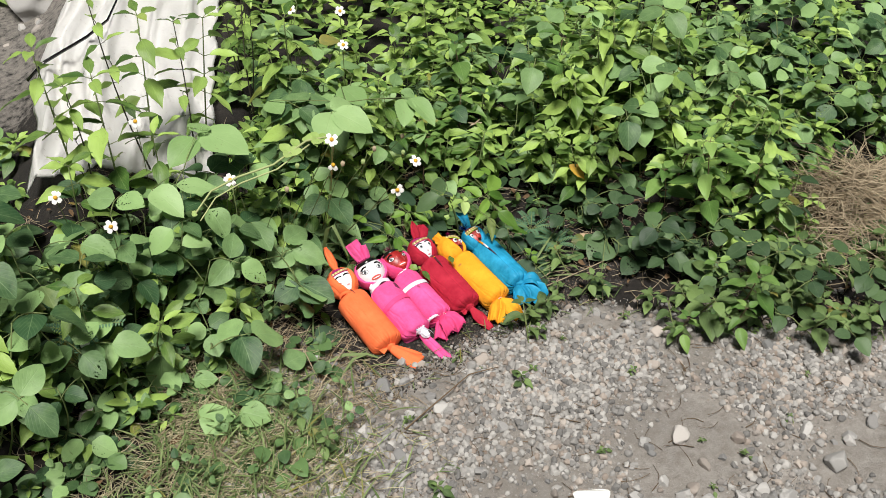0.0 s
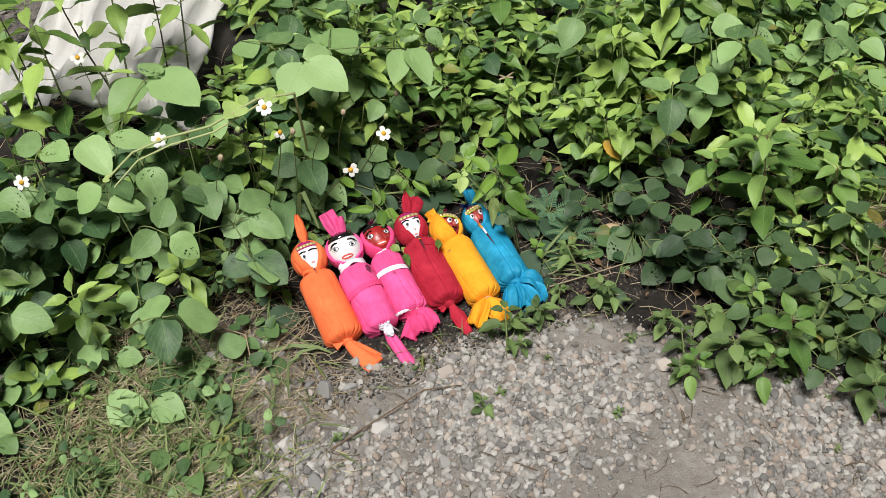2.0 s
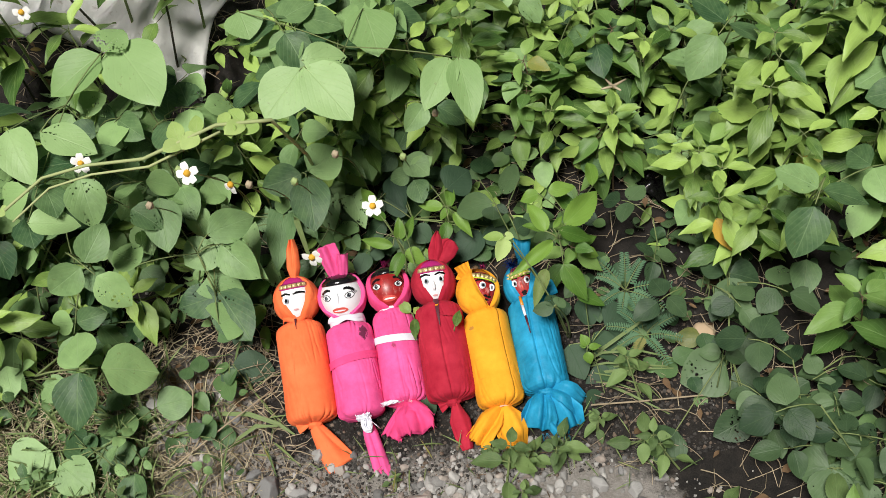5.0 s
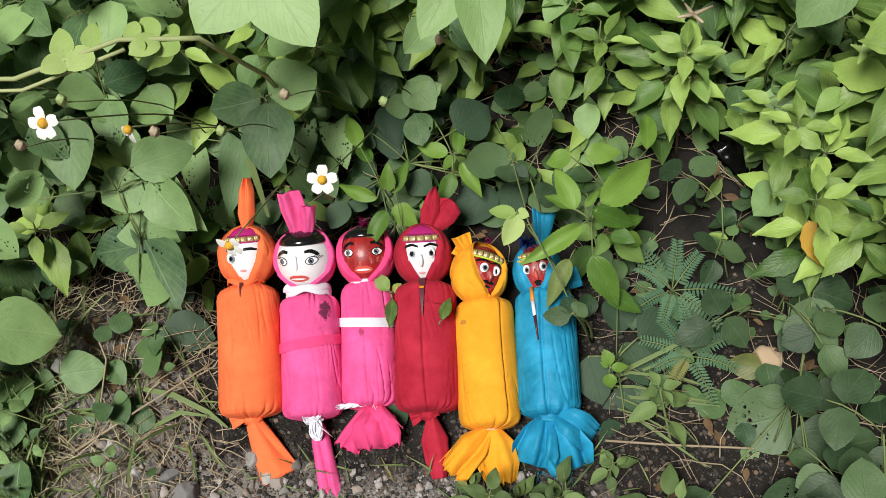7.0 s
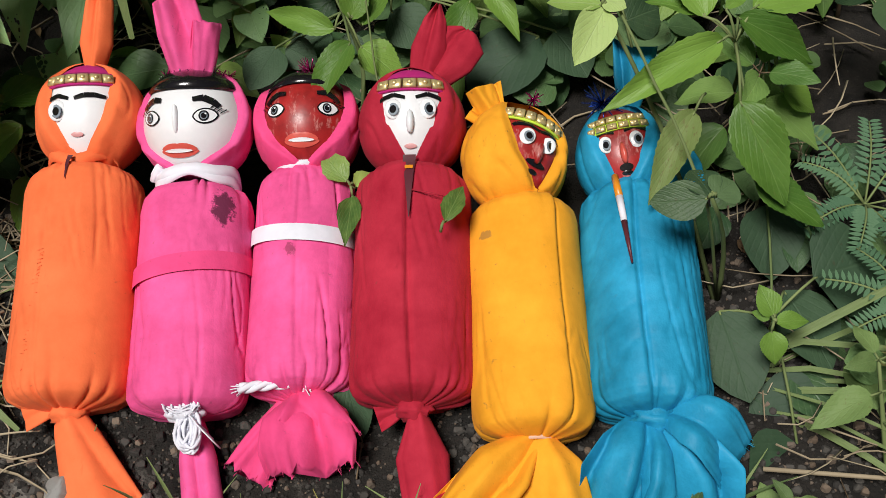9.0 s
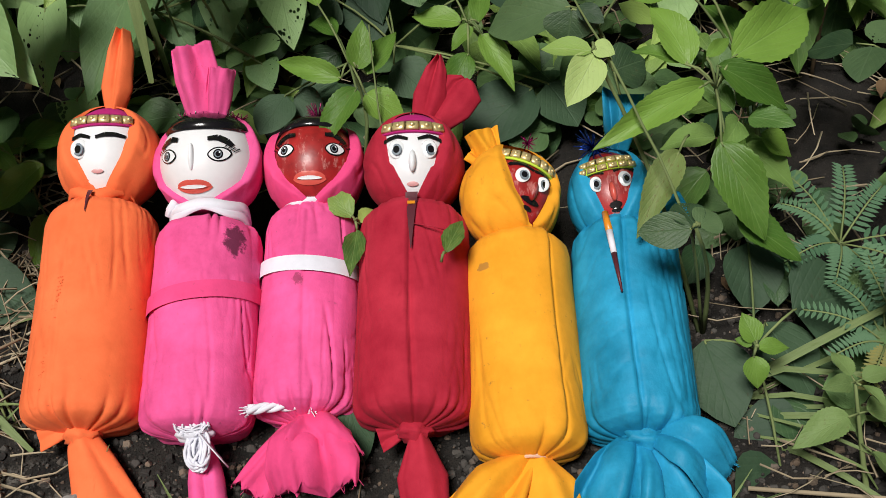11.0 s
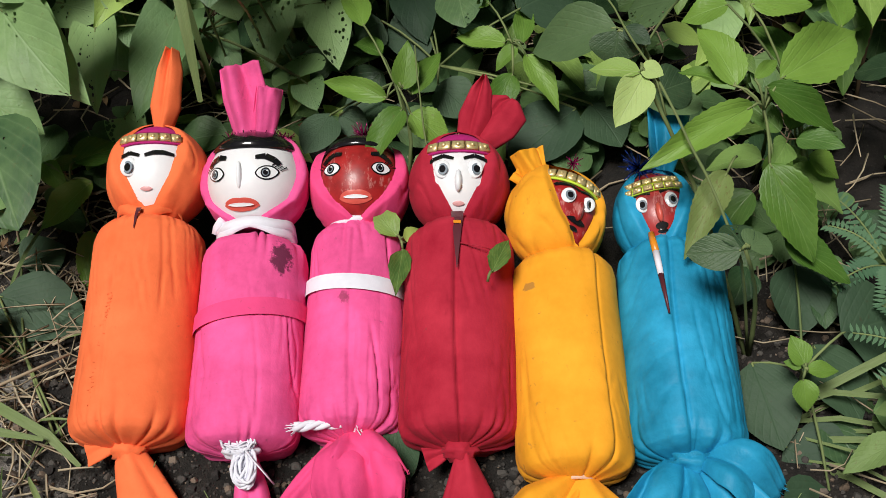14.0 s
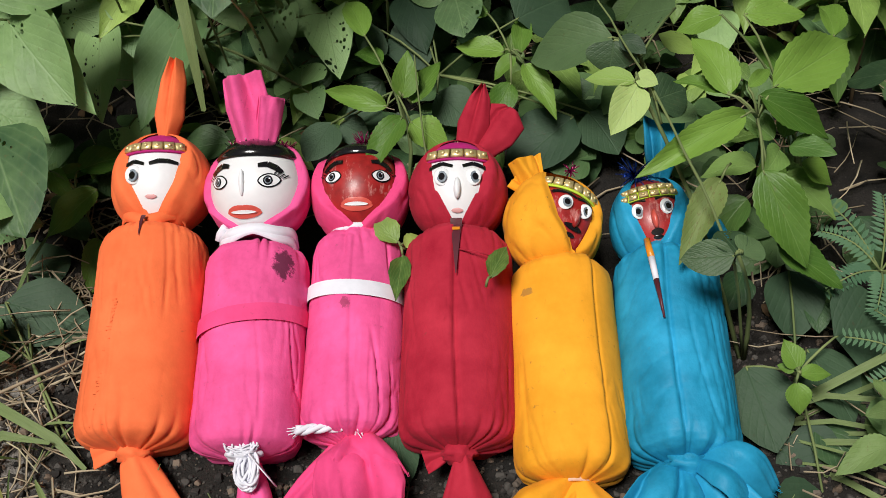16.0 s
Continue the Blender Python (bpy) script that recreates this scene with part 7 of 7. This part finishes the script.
def long_blades():
    """Single long blades and stems that cross the view of the dolls."""
    rng = random.Random(41)
    fan = []
    for _ in range(5):
        a, l = rng.uniform(-0.75, 0.55), rng.uniform(0.07, 0.16)
        o = Vector((rng.uniform(0.285, 0.31), rng.uniform(-0.09, -0.06), -0.02))
        d = Vector((math.cos(a), math.sin(a), 0)) * l
        fan.append(((o, o + d * 0.5 + UP * rng.uniform(0.015, 0.035), o + d * 0.85 + UP * rng.uniform(0.015, 0.035), o + d + UP * 0.012), rng.uniform(0.002, 0.0042), BLADE, "thin grass blade beside a teal doll"))
    for pts, w, mat, label in (
            *fan,
            (((-0.075, 0.20, 0.0), (-0.066, 0.165, 0.13), (-0.062, 0.146, 0.15), (-0.057, 0.125, 0.12), (-0.053, 0.106, 0.09)), 0.0085, BLADE, "yellow-green grass blade hanging over a doll"),
            (((0.284, -0.072, -0.02), (0.325, -0.056, 0.008), (0.366, -0.043, 0.03), (0.42, -0.02, 0.04)), 0.0055, BLADE, "pale grass blade beside a teal doll"),
            (((0.296, -0.078, -0.02), (0.33, -0.083, -0.002), (0.36, -0.09, 0.01), (0.42, -0.10, 0.012)), 0.0040, BLADE, "pale grass blade beside a teal doll"),
            (((0.305, -0.085, -0.02), (0.335, -0.105, -0.006), (0.355, -0.123, 0.0), (0.40, -0.16, 0.0)), 0.0042, BLADE, "pale grass blade beside a teal doll"),
            (((0.29, -0.06, -0.02), (0.33, -0.06, 0.012), (0.38, -0.07, 0.02), (0.45, -0.09, 0.0)), 0.0036, BLADE, "pale grass blade beside a teal doll"),
            (((-0.22, -0.05, -0.01), (-0.17, -0.065, 0.004), (-0.13, -0.085, 0.0), (-0.11, -0.10, -0.01)), 0.007, BLADE, "dry grass blade lying beside an orange doll"),
            (((-0.20, -0.10, -0.01), (-0.16, -0.085, 0.004), (-0.13, -0.09, 0.004)), 0.006, BLADE, "dry grass blade lying beside an orange doll")):
        vs, us = [], []
        pts = [Vector(p) for p in pts]
        for i, p in enumerate(pts):
            d = (pts[min(i + 1, len(pts) - 1)] - pts[max(i - 1, 0)]).normalized()
            s = d.cross(Vector((0, -0.5, 1))).normalized()
            f = i / (len(pts) - 1)
            half = w / 2 * (0.35 + 0.65 * math.sin(math.pi * min(1, 0.15 + 0.83 * f)))
            vs += [p - s * half, p - s * half * 0.1 + Vector((0, 0, -0.0008)), p + s * half]
            us += [(-1, f), (0, f), (1, f)]
        fs = [(i * 3 + k, i * 3 + k + 1, i * 3 + k + 4, i * 3 + k + 3) for i in range(len(pts) - 1) for k in range(2)]
        tagged(new("grass_blade", leaf_mesh("grass_blade", (np.array([tuple(v) for v in vs]), np.array(fs), np.array(us)), mat)), label, "grass")
    for pts, r, mat, label in (
            (((0.295, -0.014, -0.02), (0.272, -0.016, 0.08), (0.253, 0.021, 0.11), (0.228, 0.061, 0.14), (0.217, 0.139, 0.12), (0.199, 0.193, 0.12)), 0.0011, STALK, "thin pale vine stem climbing past a teal doll"),
            (((0.100, 0.045, 0.0), (0.094, 0.085, 0.045), (0.088, 0.112, 0.062), (0.082, 0.16, 0.09)), 0.0009, STALK, "thin pale stem hanging beside a red doll"),
            (((-0.30, -0.14, 0.0), (-0.20, -0.08, 0.012), (-0.13, -0.03, 0.004)), 0.0016, STRAW, "dry straw stalk lying on the soil"),
            (((-0.27, 0.02, 0.01), (-0.24, -0.03, 0.03), (-0.25, -0.10, 0.01)), 0.0014, STRAW, "dry straw stalk lying on the soil"),
            (((-0.18, -0.30, 0.006), (0.0, -0.255, 0.008), (0.06, -0.27, 0.006)), 0.0016, WOODY, "thin dry twig lying on the gravel"),
            (((0.30, -0.13, 0.0), (0.50, -0.15, 0.012), (0.64, -0.17, 0.01)), 0.0014, STRAW, "dry straw stalk lying on the soil")):
        bm = bmesh.new()
        pts = [Vector(p) for p in pts]
        tube(bm, [a.lerp(b, k / 3) + Vector((rng.uniform(-1, 1), rng.uniform(-1, 1), 0)) * 0.0008 for a, b in zip(pts, pts[1:]) for k in range(3)] + [pts[-1]], r, r * 0.6, 6)
        tagged(new("loose_stem", mesh_from("loose_stem", bm, mat)), label, "stem")


long_blades()


def seedlings():
    """Small green weeds that stand on the gravel."""
    rng = random.Random(51)
    group, label = "seedlings on the track", "small green weed seedling growing in the gravel"
    protos = [weed_plant(h, t, s, 300 + i, "seedling", "seedling", label, group) for i, (h, t, s) in enumerate(((0.016, 2, 0.015), (0.030, 3, 0.021), (0.055, 3, 0.031)))]
    spots = [(0.46, -0.42, 2, 1.1, 0), (0.50, -0.38, 2, 0.9, 0), (0.42, -0.40, 2, 0.8, 0), (0.55, -0.44, 2, 0.8, 0), (0.68, -0.47, 2, 1.1, 0), (0.19, -0.235, 1, 1.0, 0), (0.21, -0.20, 1, 0.9, 0),
             (0.26, -0.19, 1, 0.9, 0), (0.16, -0.185, 1, 0.8, 0), (0.30, -0.17, 1, 1.0, 0), (-0.20, -0.46, 1, 1.0, 0), (-0.30, -0.20, 2, 0.8, 0), (-0.36, -0.26, 2, 0.8, 0),
             (0.158, -0.250, 2, 1.1, 0), (0.266, -0.160, 2, 0.9, 0), (0.321, -0.190, 2, 0.9, 0), (0.37, -0.135, 2, 0.9, 0), (0.225, -0.175, 2, 0.7, 0), (0.40, -0.24, 2, 0.8, 0), (0.08, -0.33, 1, 1.0, 0), (0.45, -0.29, 2, 0.9, 0)]
    for _ in range(26):
        x = rng.uniform(0.40, 0.95)
        spots.append((x, along(x, (0.4, -0.36), (0.95, -0.62)) + rng.uniform(-0.10, 0.13), rng.choice((1, 2, 2)), rng.uniform(0.6, 1.1), 0))
    for _ in range(14):
        x = rng.uniform(0.44, 0.95)
        spots.append((x, along(x, (0.4, -0.36), (0.95, -0.62)) + rng.uniform(-0.06, 0.10), 2, rng.uniform(1.1, 1.75), 0))
    while len(spots) < 104:
        x, y = rng.uniform(-0.25, 1.1), rng.uniform(-0.75, -0.12)
        if rng.random() < (0.9 if abs(y - track_edge(x)) < 0.10 else 0.16) and not (-0.13 < x < 0.30 and y > -0.17):
            spots.append((x, y, rng.choice((0, 0, 0, 1)), rng.uniform(0.6, 1.1), 0))
    spread(protos, spots, rng)


seedlings()


def oddments():
    bm = pebble(77, 3, 0.55, 0.3)
    for v in bm.verts:
        v.co = Vector((v.co.x * 0.016, v.co.y * 0.020, v.co.z * 0.014 + 0.0008 * math.sin(v.co.x * 40)))
    ob = new("wood_chunk", mesh_from("wood_chunk", bm, fibre("pale_wood", (0.34, 0.24, 0.14), (0.50, 0.38, 0.25))))
    ob.matrix_basis = pose(0.48, -0.046, ground_z(0.48, -0.046) + 0.006, 0, 0, 20)
    tagged(ob, "broken chunk of pale weathered wood on the soil", "wood")
    bm = bmesh.new()
    grid = [[bm.verts.new((0.05 * u, 0.035 * v, 0.012 * noise.noise((u * 2, v * 2, 3)) + 0.006 * noise.noise((u * 7, v * 7, 5)) + 0.008)) for u in np.linspace(-1, 1, 24)] for v in np.linspace(-1, 1, 20)]
    for p, q in zip(grid, grid[1:]):
        for i in range(23):
            bm.faces.new((p[i], p[i + 1], q[i + 1], q[i]))
    bmesh.ops.solidify(bm, geom=bm.faces[:], thickness=0.0008)
    ob = new("plastic_scrap", mesh_from("plastic_scrap", bm, BLACK))
    ob.matrix_basis = pose(0.50, 0.21, ground_z(0.50, 0.21) + 0.02, 0, 0, 35)
    tagged(ob, "crumpled scrap of black plastic under the weeds", "plastic")
    bm = bmesh.new()
    pts = [(0.032 * math.cos(a) * (1 + 0.10 * math.sin(3 * a)), 0.022 * math.sin(a) * (1 + 0.12 * math.cos(2 * a))) for a in np.linspace(0, 2 * math.pi, 25)[:-1]]
    top = [bm.verts.new((x, y, 0.004 + 8 * x * x)) for x, y in pts]
    bm.faces.new(top)
    bmesh.ops.solidify(bm, geom=bm.faces[:], thickness=0.0012)
    ob = new("paper_scrap", mesh_from("paper_scrap", bm, PETAL, smooth=False))
    ob.matrix_basis = pose(0.0, -0.615, ground_z(0.0, -0.615) + 0.004, 0, 0, -30)
    tagged(ob, "torn scrap of white paper on the gravel", "paper")
    bm = bmesh.new()
    for a, l in ((0.4, 0.024), (0.4 + math.pi, 0.020), (1.9, 0.020), (1.9 + math.pi, 0.022)):
        d = Vector((math.cos(a), math.sin(a), 0.15)) * l
        tube(bm, [Vector((0, 0, 0)), d * 0.6, d], 0.0026, 0.0012, 6)
    ob = new("dry_calyx", mesh_from("dry_calyx", bm, STRAW))
    ob.matrix_basis = pose(0.417, 0.297, 0.150, -20, 0, 0)
    tagged(ob, "dry straw-coloured star-shaped calyx caught on leaves", "dry flower")


oddments()
